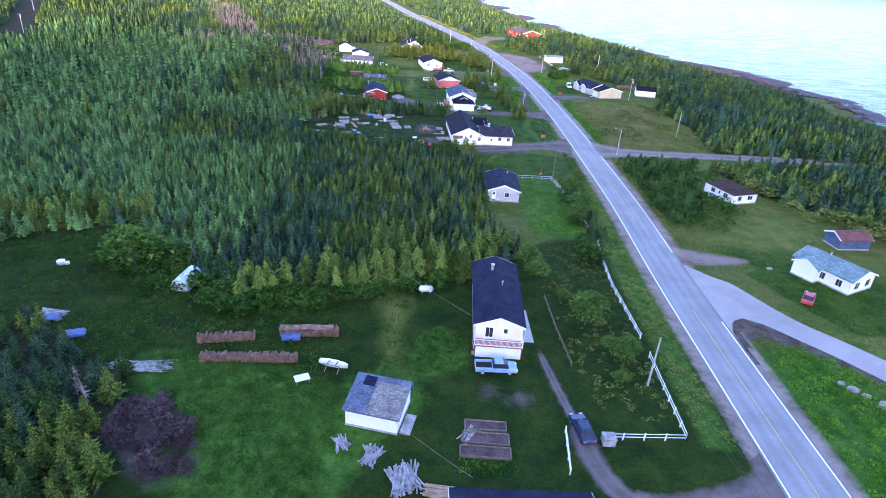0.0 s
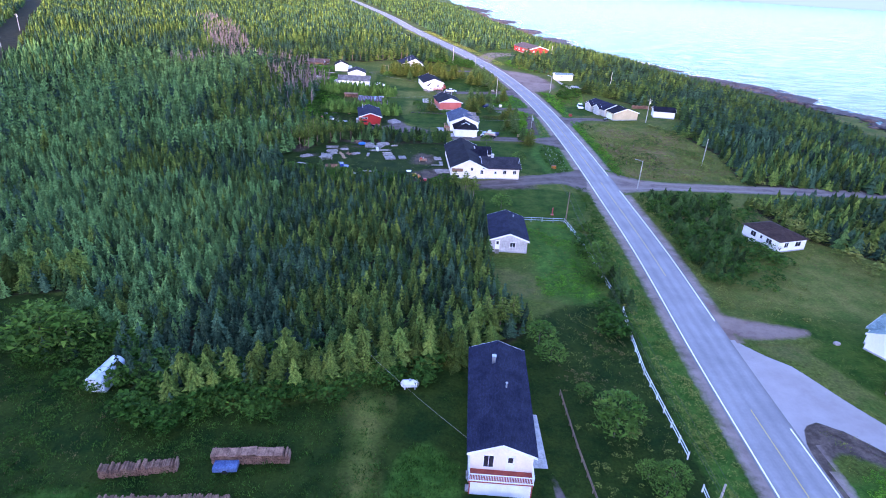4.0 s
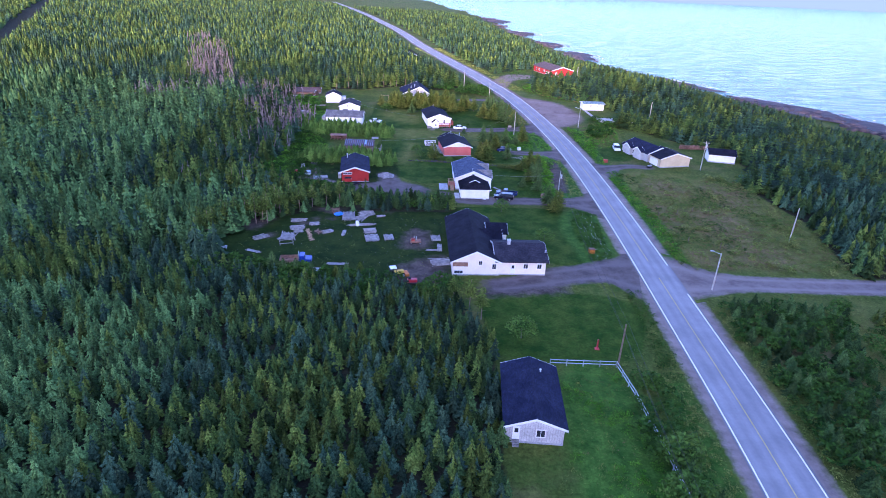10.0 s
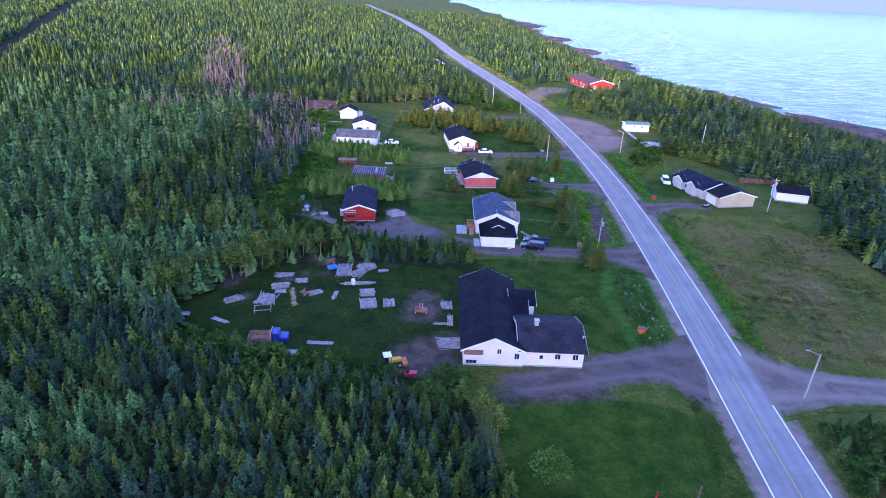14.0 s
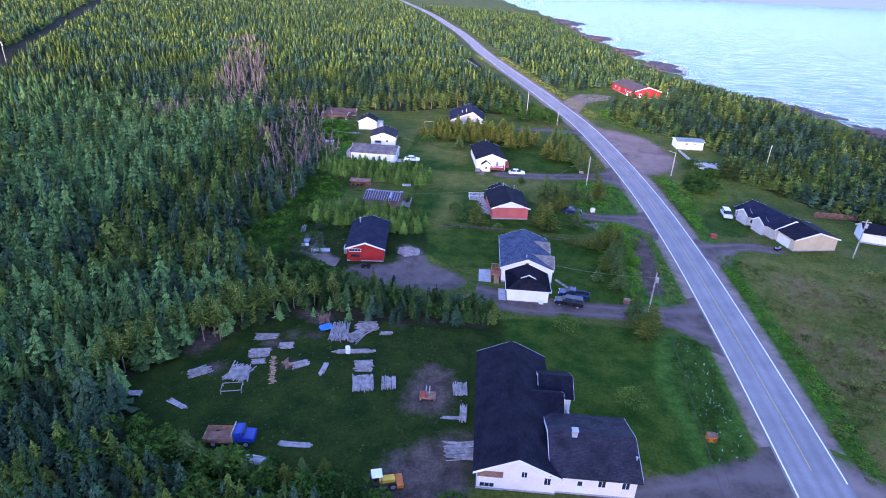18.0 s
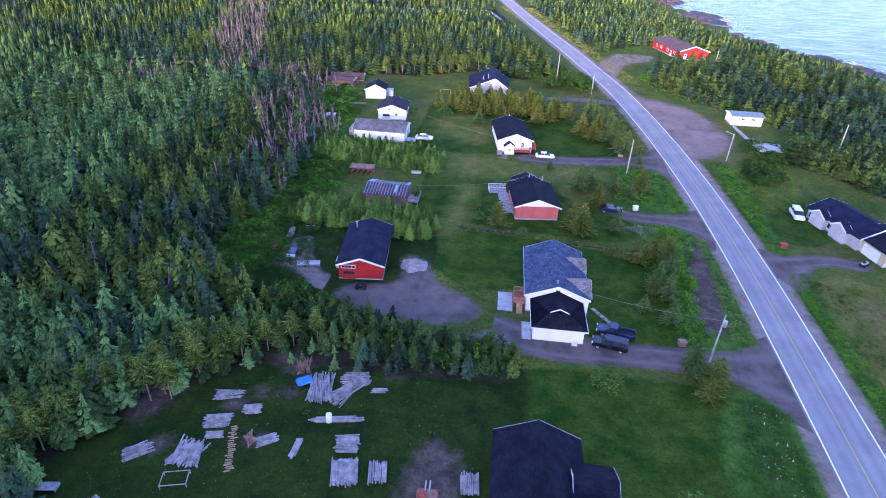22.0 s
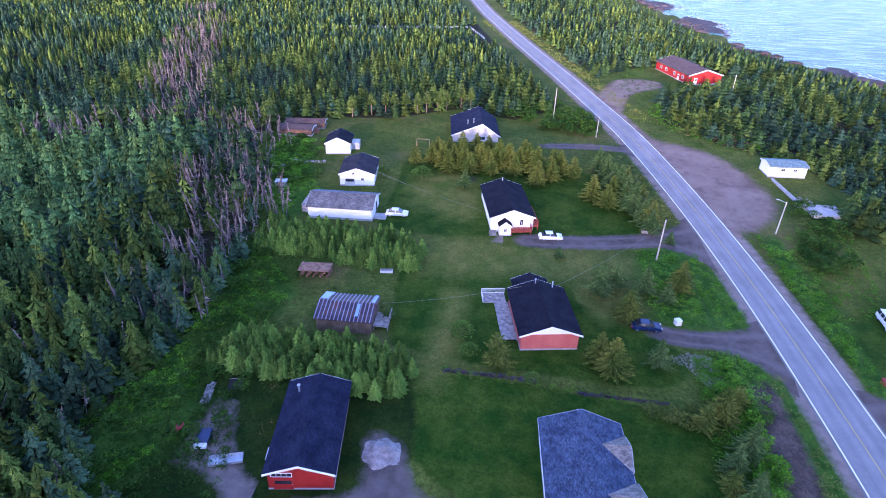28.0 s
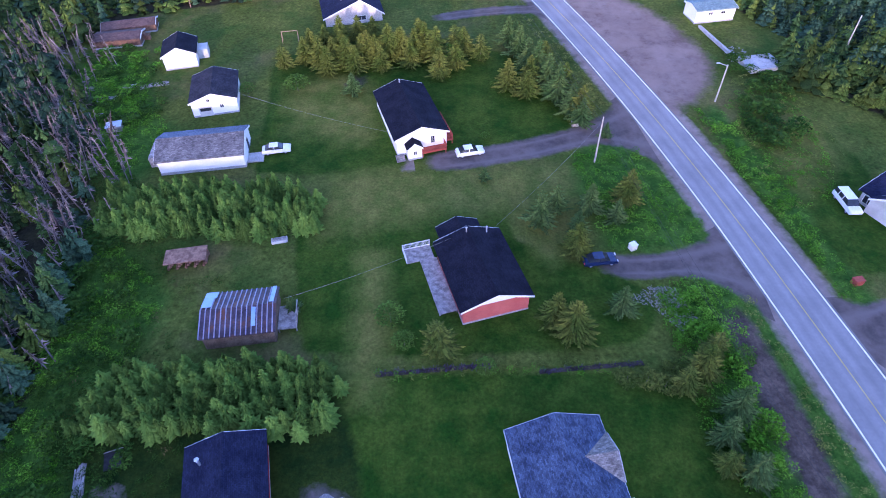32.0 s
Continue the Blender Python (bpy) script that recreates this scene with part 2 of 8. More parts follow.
def bed(a, b, c, scale=0.3, lo=0.38, hi=0.66, wobble=0.6):
    """Two layers of a track: its worn surface, and paler or greener patches on it."""
    return both(layer("track", a, b, scale, lo, hi, wobble, 0.7), layer("wheel", c, b, 0.25, 0.45, 0.75, 0.7, 0.5))


M["land"] = land("land")
M["asphalt_pale"] = land("asphalt_pale", layer("track", (0.285, 0.25, 0.232), (0.36, 0.322, 0.30), 0.13, 0.45, 0.56, 0.16, 0.9))
M["gravel_dark"] = land("gravel_dark", bed((0.082, 0.064, 0.057), (0.15, 0.118, 0.104), (0.168, 0.134, 0.118)))
M["gravel"] = land("gravel", bed((0.14, 0.105, 0.09), (0.225, 0.176, 0.15), (0.26, 0.208, 0.18)))
M["shoulder"] = land("shoulder", bed((0.175, 0.132, 0.112), (0.275, 0.213, 0.182), (0.28, 0.222, 0.193), 0.35, 0.36, 0.66, 0.45))
M["lot"] = land("lot", bed((0.14, 0.094, 0.074), (0.25, 0.178, 0.143), (0.32, 0.255, 0.222), 0.14, 0.3, 0.75, 0.7))
M["litter"] = surface("litter", (0.035, 0.028, 0.022), (0.07, 0.055, 0.045), 0.8, 6, 0.95, bump=0.4, vary=0.3, gloss=0.06)
M["heath"] = surface("heath", (0.05, 0.032, 0.03), (0.10, 0.065, 0.06), 0.4, 4, 0.95, bump=0.5, vary=0.4, gloss=0.06)
M["dry"] = surface("dry", (0.12, 0.105, 0.036), (0.19, 0.12, 0.055), 0.25, 3, 0.9, vary=0.3, gloss=0.06)
M["asphalt"] = surface("asphalt", (0.212, 0.202, 0.196), (0.258, 0.246, 0.237), 0.2, 3.0, 0.85, bump=0.1, bump_scale=30, extra=lanes)
M["line_white"] = surface("line_white", (0.76, 0.72, 0.64), (0.86, 0.82, 0.74), 0.5, 5, 0.6)
M["line_yellow"] = surface("line_yellow", (0.5, 0.36, 0.10), (0.6, 0.45, 0.16), 0.5, 5, 0.6)
M["needles"] = surface("needles", (0.024, 0.055, 0.014), (0.052, 0.097, 0.024), 0.45, 5.0, 0.85, vary=0.6, gloss=0.06, grain=0.55)
M["needles_young"] = surface("needles_young", (0.056, 0.125, 0.036), (0.108, 0.196, 0.052), 0.45, 5.0, 0.85, vary=0.6, gloss=0.06, grain=0.55)
M["needles_cool"] = surface("needles_cool", (0.022, 0.053, 0.028), (0.047, 0.088, 0.042), 0.45, 5.0, 0.85, vary=0.6, gloss=0.06, grain=0.55)
M["needles_warm"] = surface("needles_warm", (0.05, 0.09, 0.015), (0.112, 0.152, 0.026), 0.45, 5.0, 0.85, vary=0.6, gloss=0.06, grain=0.55)
M["needles_gold"] = surface("needles_gold", (0.052, 0.088, 0.014), (0.118, 0.135, 0.024), 0.3, 2.5, 0.85, vary=0.4, gloss=0.06)
M["needles_blue"] = surface("needles_blue", (0.04, 0.088, 0.022), (0.08, 0.13, 0.036), 0.4, 2.5, 0.85, vary=0.4, gloss=0.06)
M["needles_row"] = surface("needles_row", (0.05, 0.115, 0.018), (0.11, 0.19, 0.03), 0.3, 2.5, 0.85, vary=0.4, gloss=0.06)
M["leaves"] = surface("leaves", (0.036, 0.145, 0.006), (0.1, 0.255, 0.018), 0.25, 3, 0.8, vary=0.45, gloss=0.06)
M["leaves_dull"] = surface("leaves_dull", (0.085, 0.135, 0.022), (0.185, 0.195, 0.046), 0.12, 3, 0.85, vary=0.35, gloss=0.06)
M["leaves_mid"] = surface("leaves_mid", (0.032, 0.088, 0.011), (0.08, 0.15, 0.022), 0.25, 3, 0.8, vary=0.45, gloss=0.06)
M["weeds_dark"] = surface("weeds_dark", (0.016, 0.056, 0.007), (0.046, 0.105, 0.014), 0.2, 3, 0.85, vary=0.45, gloss=0.06)
M["bark"] = surface("bark", (0.07, 0.055, 0.045), (0.12, 0.10, 0.085), 2, 12, 0.9, gloss=0.06)
M["dead"] = surface("dead", (0.12, 0.098, 0.094), (0.235, 0.193, 0.186), 1, 9, 0.9, vary=0.4, gloss=0.06)
M["rock"] = surface("rock", (0.032, 0.025, 0.027), (0.085, 0.064, 0.061), 0.12, 1.5, 0.85, bump=0.8, bump_scale=0.8, vary=0.3)
M["crushed"] = surface("crushed", (0.2, 0.17, 0.16), (0.36, 0.32, 0.3), 1.2, 8, 0.95, bump=0.6, bump_scale=6, gloss=0.06)
M["foam"] = surface("foam", (0.62, 0.66, 0.68), (0.8, 0.82, 0.83), 0.4, 3, 0.6)
M["stone"] = surface("stone", (0.2, 0.17, 0.15), (0.34, 0.295, 0.265), 1.5, 9, 0.85, bump=0.3)
M["white"] = surface("white", (0.8, 0.79, 0.77), (0.85, 0.84, 0.82), 0.6, 6, 0.6, extra=courses(0.12, 0.05))
M["cream"] = surface("cream", (0.79, 0.70, 0.585), (0.85, 0.765, 0.65), 0.6, 6, 0.6, extra=courses(0.12, 0.05))
M["beige"] = surface("beige", (0.52, 0.42, 0.25), (0.6, 0.49, 0.3), 0.6, 6, 0.6, extra=courses(0.12, 0.12))
M["greywall"] = surface("greywall", (0.4, 0.4, 0.38), (0.5, 0.5, 0.48), 0.6, 6, 0.7, extra=courses(0.12, 0.15))
M["greyboard"] = surface("greyboard", (0.42, 0.4, 0.38), (0.56, 0.53, 0.5), 0.7, 6, 0.75, extra=courses(0.3, 0.35, True))
M["bluewall"] = surface("bluewall", (0.06, 0.085, 0.14), (0.09, 0.12, 0.19), 0.6, 6, 0.7, extra=courses(0.15, 0.2))
M["roof_red"] = surface("roof_red", (0.15, 0.05, 0.04), (0.22, 0.085, 0.065), 0.6, 7, 0.8, extra=shingled(0.75))
M["red"] = surface("red", (0.31, 0.018, 0.014), (0.39, 0.028, 0.02), 0.6, 6, 0.6, extra=courses(0.15, 0.2))
M["redpink"] = surface("redpink", (0.5, 0.11, 0.09), (0.58, 0.15, 0.12), 0.6, 6, 0.6, extra=courses(0.12, 0.15))
M["trim"] = surface("trim", (0.74, 0.74, 0.73), (0.82, 0.82, 0.81), 1, 8, 0.5)
M["concrete"] = surface("concrete", (0.3, 0.3, 0.29), (0.42, 0.41, 0.4), 0.8, 7, 0.85)
M["roof_navy"] = surface("roof_navy", (0.010, 0.012, 0.028), (0.02, 0.023, 0.046), 0.5, 8, 0.9, gloss=0.1, extra=shingled(0.8))
M["roof_black"] = surface("roof_black", (0.007, 0.0074, 0.014), (0.015, 0.0155, 0.025), 0.5, 8, 0.9, gloss=0.1, extra=shingled(0.8))
M["roof_blue"] = surface("roof_blue", (0.04, 0.055, 0.095), (0.085, 0.11, 0.165), 0.8, 8, 0.9, gloss=0.1, extra=shingled(0.6))
M["roof_old"] = surface("roof_old", (0.075, 0.095, 0.13), (0.14, 0.165, 0.21), 0.5, 6, 0.85, extra=shingled(0.7))
M["roof_tan"] = surface("roof_tan", (0.17, 0.15, 0.13), (0.28, 0.25, 0.22), 0.7, 7, 0.85, extra=shingled(0.6))
M["roof_grey"] = surface("roof_grey", (0.10, 0.095, 0.095), (0.19, 0.18, 0.175), 0.6, 7, 0.8, extra=shingled(0.6))
M["roof_brown"] = surface("roof_brown", (0.085, 0.05, 0.042), (0.13, 0.08, 0.065), 0.6, 7, 0.8, extra=shingled(0.7))
M["roof_teal"] = surface("roof_teal", (0.13, 0.2, 0.2), (0.2, 0.28, 0.27), 0.6, 7, 0.75, extra=shingled(0.7))
M["roof_metal"] = surface("roof_metal", (0.045, 0.032, 0.042), (0.10, 0.072, 0.085), 0.6, 5, 0.5, metal=0.3, extra=mix_noise((0.15, 0.06, 0.035), 0.7, 0.5, 0.7))
M["roof_rib"] = surface("roof_rib", (0.24, 0.23, 0.3), (0.36, 0.34, 0.4), 0.6, 5, 0.5, metal=0.3)
M["glass"] = surface("glass", (0.02, 0.025, 0.03), (0.035, 0.04, 0.05), 1, 3, 0.08, gloss=0.5)
M["wood_grey"] = surface("wood_grey", (0.13, 0.118, 0.11), (0.28, 0.255, 0.24), 1.5, 9, 0.85, vary=0.6)
M["wood_log"] = surface("wood_log", (0.12, 0.062, 0.042), (0.25, 0.14, 0.09), 1.5, 9, 0.85, vary=0.5)
M["wood_red"] = surface("wood_red", (0.28, 0.05, 0.035), (0.38, 0.08, 0.05), 1.2, 8, 0.7)
M["wood_tan"] = surface("wood_tan", (0.3, 0.19, 0.11), (0.42, 0.28, 0.17), 1.2, 8, 0.75)
M["pole"] = surface("pole", (0.3, 0.28, 0.24), (0.45, 0.42, 0.37), 1.0, 8, 0.8)
M["pole_dark"] = surface("pole_dark", (0.12, 0.08, 0.055), (0.2, 0.14, 0.1), 1.0, 8, 0.8)
M["steel"] = surface("steel", (0.4, 0.41, 0.43), (0.55, 0.56, 0.58), 1, 6, 0.4, metal=0.6)
M["cable"] = surface("cable", (0.16, 0.16, 0.15), (0.24, 0.24, 0.22), 1, 6, 0.5, grain=0.05)
M["wire"] = surface("wire", (0.03, 0.03, 0.03), (0.05, 0.05, 0.05), 1, 6, 0.6)
M["rubber"] = surface("rubber", (0.012, 0.012, 0.012), (0.025, 0.025, 0.025), 3, 9, 0.8)
M["paint_white"] = surface("paint_white", (0.7, 0.7, 0.7), (0.78, 0.78, 0.78), 1, 6, 0.3, gloss=0.5)
M["paint_navy"] = surface("paint_navy", (0.01, 0.02, 0.06), (0.015, 0.03, 0.085), 1, 6, 0.22, gloss=0.5)
M["paint_black"] = surface("paint_black", (0.008, 0.009, 0.014), (0.014, 0.015, 0.022), 1, 6, 0.22, gloss=0.5)
M["paint_blue"] = surface("paint_blue", (0.012, 0.03, 0.2), (0.02, 0.05, 0.3), 1, 6, 0.35, gloss=0.5)
M["paint_ltblue"] = surface("paint_ltblue", (0.2, 0.33, 0.55), (0.28, 0.42, 0.62), 1, 6, 0.3, gloss=0.5)
M["paint_red"] = surface("paint_red", (0.4, 0.02, 0.03), (0.5, 0.035, 0.045), 1, 6, 0.35, gloss=0.5)
M["paint_orange"] = surface("paint_orange", (0.5, 0.13, 0.02), (0.6, 0.19, 0.035), 1, 6, 0.5)
M["paint_yellow"] = surface("paint_yellow", (0.55, 0.34, 0.03), (0.65, 0.42, 0.05), 1, 6, 0.5)
M["tarp"] = surface("tarp", (0.03, 0.16, 0.55), (0.05, 0.24, 0.68), 1.5, 6, 0.45, bump=0.5, bump_scale=4)
M["tarp_old"] = surface("tarp_old", (0.05, 0.085, 0.19), (0.10, 0.15, 0.28), 1.5, 6, 0.55, bump=0.5, bump_scale=4)
M["roof_slate"] = surface("roof_slate", (0.022, 0.021, 0.029), (0.043, 0.04, 0.05), 0.5, 8, 0.9, gloss=0.1, extra=shingled(0.8))
M["film"] = surface("film", (0.45, 0.52, 0.6), (0.6, 0.66, 0.72), 0.8, 5, 0.35)
M["purple"] = surface("purple", (0.085, 0.05, 0.14), (0.11, 0.09, 0.13), 1, 5, 0.8, vary=0.4, gloss=0.06)
M["flower"] = surface("flower", (0.5, 0.5, 0.48), (0.7, 0.7, 0.66), 1, 5, 0.8, vary=0.2, gloss=0.06)


# ---- the lie of the land ----
SEA = -5.0


def ease(a, b, x):
    u = min(max((x - a) / (b - a), 0.0), 1.0)
    return u * u * (3 - 2 * u)


def ground_height(x, y):
    return 6.0 * ease(200, 420, y)


SHORE = [(-500, 240), (150, 216), (255, 201), (305, 203), (346, 197), (379, 184), (425, 166), (455, 151), (485, 141), (520, 124), (600, 111), (740, 95), (900, 76), (1200, 57), (1400, 40), (2000, -70), (5000, -600)]


def coast(y):
    """x of the waterline at y."""
    for (ya, xa), (yb, xb) in zip(SHORE, SHORE[1:]):
        if y <= yb:
            break
    return xa + (xb - xa) * (y - ya) / (yb - ya) + 3 * math.sin(y * 0.09) + 2 * math.sin(y * 0.23 + 1)


def terrain(x, y):
    z = ground_height(x, y)
    z += 14 * ease(-80, -420, x) * ease(200, 700, y)                     # the wooded slope inland
    z += 104 * ease(-120, -330, y)                                        # an unseen hill behind the start, added to keep low sun off the village
    d = x - coast(y)
    if d > -95:
        z += (SEA + 0.6 - z) * ease(-95, -12, d) + min(0.0, -0.35 * (d + 4)) * (d > -4)
        z = max(z, SEA - 6)
    return z


def road_x(y):
    """x of the road's centre line at y."""
    pts = ROAD
    if y <= pts[0][1]:
        return pts[0][0] + (y - pts[0][1]) * (pts[1][0] - pts[0][0]) / (pts[1][1] - pts[0][1])
    for (xa, ya), (xb, yb) in zip(pts, pts[1:]):
        if y <= yb:
            return xa + (xb - xa) * (y - ya) / (yb - ya)
    return pts[-1][0] + (y - pts[-1][1]) * (pts[-1][0] - pts[-2][0]) / (pts[-1][1] - pts[-2][1])


def bend(points, step=3.0):
    """A Catmull-Rom curve through points, sampled about every step metres."""
    p = [Vector(q) for q in points]
    p = [2 * p[0] - p[1], *p, 2 * p[-1] - p[-2]]
    out = []
    for a, b, c, d in zip(p, p[1:], p[2:], p[3:]):
        n = max(1, int((c - b).length / step))
        for i in range(n):
            t = i / n
            out.append(0.5 * (2 * b + (c - a) * t + (2 * a - 5 * b + 4 * c - d) * t * t + (3 * b - a - 3 * c + d) * t ** 3))
    return out + [p[-2]]


ROAD = [tuple(v) for v in bend([(34, -200), (36, 0), (37.7, 51), (38.4, 70.5), (39.3, 94), (41.2, 128), (41.9, 160), (42.3, 190), (42.2, 214), (41.3, 240),
                                (38.8, 270), (34, 303), (26.5, 340), (16.5, 376), (5, 418), (-6, 460), (-18, 508), (-29, 554), (-44, 625), (-64, 710), (-88, 800), (-112, 890), (-143, 990), (-185, 1110), (-230, 1230)], 4)]


def inside(x, y, poly):
    hit = False
    for (xa, ya), (xb, yb) in zip(poly, poly[1:] + poly[:1]):
        if (ya > y) != (yb > y) and x < (xb - xa) * (y - ya) / (yb - ya) + xa:
            hit = not hit
    return hit


# ---- building helpers ----
def mesh_of(name, bm, material):
    me = bpy.data.meshes.new(name)
    bm.to_mesh(me)
    bm.free()
    for m in material if isinstance(material, (list, tuple)) else [material]:
        me.materials.append(m)
    return me


def part(name, bm, material, parent, label=""):
    ob = new(name, bm if isinstance(bm, bpy.types.Mesh) else mesh_of(name, bm, material))
    ob.parent = parent
    return tagged(ob, label)


def thing(name, label, category, x=0.0, y=0.0, turn=0.0, z=None, group="", kind=""):
    ob = new(name)
    ob.empty_display_size = 0.2
    ob.matrix_world = pose(x, y, terrain(x, y) if z is None else z, 0, 0, turn)
    return tagged(ob, label, category, group, kind)


def box(x0, x1, y0, y1, z0, z1, bm=None, bevel=0.0):
    own = bmesh.new()
    bmesh.ops.create_cube(own, size=1, matrix=Matrix.Translation(((x0 + x1) / 2, (y0 + y1) / 2, (z0 + z1) / 2)) @ Matrix.Diagonal((x1 - x0, y1 - y0, z1 - z0, 1)))
    if bevel:
        bmesh.ops.bevel(own, geom=own.edges[:], offset=bevel, segments=1, affect="EDGES")
    if bm is None:
        return own
    me = bpy.data.meshes.new("tmp")
    own.to_mesh(me)
    own.free()
    bm.from_mesh(me)
    bpy.data.meshes.remove(me)
    return bm


def prism(profile, y0, y1, bm=None):
    """A profile in x and z pushed from y0 to y1."""
    bm = bm or bmesh.new()
    a = [bm.verts.new((x, y0, z)) for x, z in profile]
    b = [bm.verts.new((x, y1, z)) for x, z in profile]
    n = len(profile)
    bm.faces.new(a)
    bm.faces.new(b[::-1])
    for i in range(n):
        bm.faces.new((a[i], b[i], b[(i + 1) % n], a[(i + 1) % n]))
    bmesh.ops.recalc_face_normals(bm, faces=bm.faces[:])
    return bm


def rod(a, b, r0, r1=None, sides=6, bm=None):
    bm = bm or bmesh.new()
    a, b = Vector(a), Vector(b)
    d = b - a
    m = Matrix.Translation((a + b) / 2) @ d.to_track_quat("Z", "Y").to_matrix().to_4x4()
    bmesh.ops.create_cone(bm, cap_ends=True, segments=sides, radius1=r0, radius2=r0 if r1 is None else r1, depth=d.length, matrix=m)
    return bm


def from_arrays(name, verts, faces, material):
    me = bpy.data.meshes.new(name)
    me.from_pydata([tuple(v) for v in verts], [], [tuple(f) for f in faces])
    me.materials.append(material)
    return me


# ---- ground, water ----
OPEN_WEST = [(-78, 60), (-76, 97), (-62, 104), (-56.5, 105), (-54, 97), (-53, 88), (-48, 87), (-45, 96), (-43, 92), (-40, 85), (-31, 79), (-26, 83), (-17, 84), (-10, 88), (-1.5, 90), (4, 93), (10, 96), (14, 101), (9, 112), (9, 128), (9, 148), (3, 160),
             (-8, 163), (-27, 164), (-39, 167), (-46, 178), (-42, 190), (-30, 199), (-14, 200.5), (2, 202), (3, 207), (-8, 209), (-20, 213), (-36, 213), (-47, 217), (-53, 227), (-50, 237),
             (-50, 250), (-50, 262), (-54, 277), (-60, 298), (-75, 322), (-62, 338), (-40, 342), (-22, 354), (-6, 347), (4, 356), (30, 356), (60, 300), (60, 0), (-20, 0), (-27, 40), (-34, 44.7), (-39, 53.4), (-39.8, 62.9), (-44.8, 64.8), (-57.9, 73.9)]
OPEN_EAST = [(40, 0), (100, 0), (98, 70), (92, 105), (96, 120), (78, 140), (74, 160), (140, 163), (142, 172), (82, 176), (88, 205), (84, 235), (94, 248), (92, 262), (74, 285), (62, 296), (72, 312),
             (66, 328), (50, 338), (38, 352), (40, 376), (56, 390), (74, 396), (76, 412), (58, 430), (44, 425), (22, 400), (10, 430), (20, 330)]


def depth_in(x, y, poly):
    """Metres inside an outline, for arrays of places; negative outside."""
    best, hit = np.full(len(x), 1e9), np.zeros(len(x), bool)
    for (xa, ya), (xb, yb) in zip(poly, poly[1:] + poly[:1]):
        dx, dy = xb - xa, yb - ya
        u = np.clip(((x - xa) * dx + (y - ya) * dy) / max(dx * dx + dy * dy, 1e-9), 0, 1)
        best = np.minimum(best, np.hypot(x - xa - u * dx, y - ya - u * dy))
        if ya != yb:
            hit ^= ((ya > y) != (yb > y)) & (x < dx * (y - ya) / dy + xa)
    return np.where(hit, best, -best)


def loop(outline, step=3.0):
    return [(p.x, p.y) for p in bend(outline + outline[:1], step)[:-1]]


LAND = {k: [] for k in ("lawn", "dark_grass", "olive", "dry", "weedy", "earth")}   # outlines and the width of their soft edge
MOWN = [("smooth mown green lawn", [(9, 144), (26, 143), (33, 150), (34, 162), (20, 164.5), (8, 163)]),
        ("smooth mown green lawn beside the long house", [(14, 182), (25, 175), (33, 178), (33, 195), (30, 206), (18, 207), (3, 205), (0, 195), (8, 194)]),
        ("mown green lawn round the blue-roofed house", [(13, 214), (26, 214), (26, 232), (19, 239), (-13, 241.5), (-17, 232), (-6, 222), (1, 224)]),
        ("mown lawn round the red bungalow", [(-20, 246), (-3, 244), (20, 244), (22, 252), (8, 262), (8, 276), (-14, 278), (-22, 268)]),
        ("mown lawn behind the white house", [(-30, 280), (-12, 279), (24, 288), (16, 310), (0, 318), (-28, 316), (-30, 298)]),
        ("mown lawn beside the grey house", [(46, 252), (58, 252), (64, 272), (60, 285), (50, 286), (44, 274)]),
        ("mown grass behind the pale house", [(50, 108), (60, 100), (76, 112), (70, 122), (56, 120)]),
        ("mown grass beside the small pale house", [(54, 97), (58, 86), (64, 78), (76, 84), (80, 96), (66, 104)])]
DARK = [("dark mown grass round the front bungalow", [(-80, 62), (-58, 70), (-44, 62), (-38, 50), (-34, 42), (-30, 30), (33, 30), (33.6, 58), (32, 98), (28, 108), (18, 106), (8, 94), (-4, 88), (-16, 82), (-30, 80), (-40, 86), (-46, 94), (-56, 104), (-77, 97)]),
        ("dark trodden grass of the lumber yard", [(-50, 176), (-37, 201), (-14, 204), (3, 205), (4, 194), (1.5, 168), (-20, 160), (-42, 165)]),
        ("dark rough grass round the barn", [(-44, 214), (-29, 214), (-14, 222), (-16, 240), (-30, 243), (-44, 240), (-50, 228)])]
LAND["lawn"] = [(o, 2.0) for t, o in MOWN]
LAND["dark_grass"] = [(o, 3.0) for t, o in DARK]
LAND["olive"] = [([(-15, 238), (-10.5, 238), (-9.5, 262), (-14, 262)], 3.0), ([(-20, 264), (20, 270), (22, 277), (-18, 278)], 4.0), ([(-10, 63), (-5.5, 63), (-7, 74), (-6, 83), (-12, 84), (-10, 76)], 2.5), ([(-26, 290), (-12, 286), (-12, 306), (-26, 306)], 5.0),
                 ([(48, 178), (84, 178), (88, 205), (85, 234), (50, 238)], 5.0), ([(48, 108), (96, 104), (96, 158), (48, 160)], 6.0), ([(50, 264), (64, 276), (60, 290), (50, 288)], 4.0), ([(12, 256), (20, 262), (18, 272), (8, 268)], 4.0)]
LAND["dry"] = [([(58, 195), (66, 190), (74, 200), (70, 212), (60, 210)], 5.0), ([(70, 216), (80, 212), (82, 228), (72, 232)], 5.0), ([(52, 178), (60, 177), (58, 186), (51, 185)], 3.0), ([(72, 150), (84, 146), (88, 156), (76, 160)], 4.0),
               ([(56, 220), (66, 222), (64, 234), (55, 232)], 4.0), ([(60, 178), (74, 180), (72, 192), (60, 190)], 5.0), ([(50, 196), (58, 198), (57, 214), (51, 212)], 4.0), ([(52, 140), (62, 138), (62, 152), (52, 152)], 4.0), ([(-26, 242), (-18, 240), (-18, 245), (-26, 246)], 3.0)]
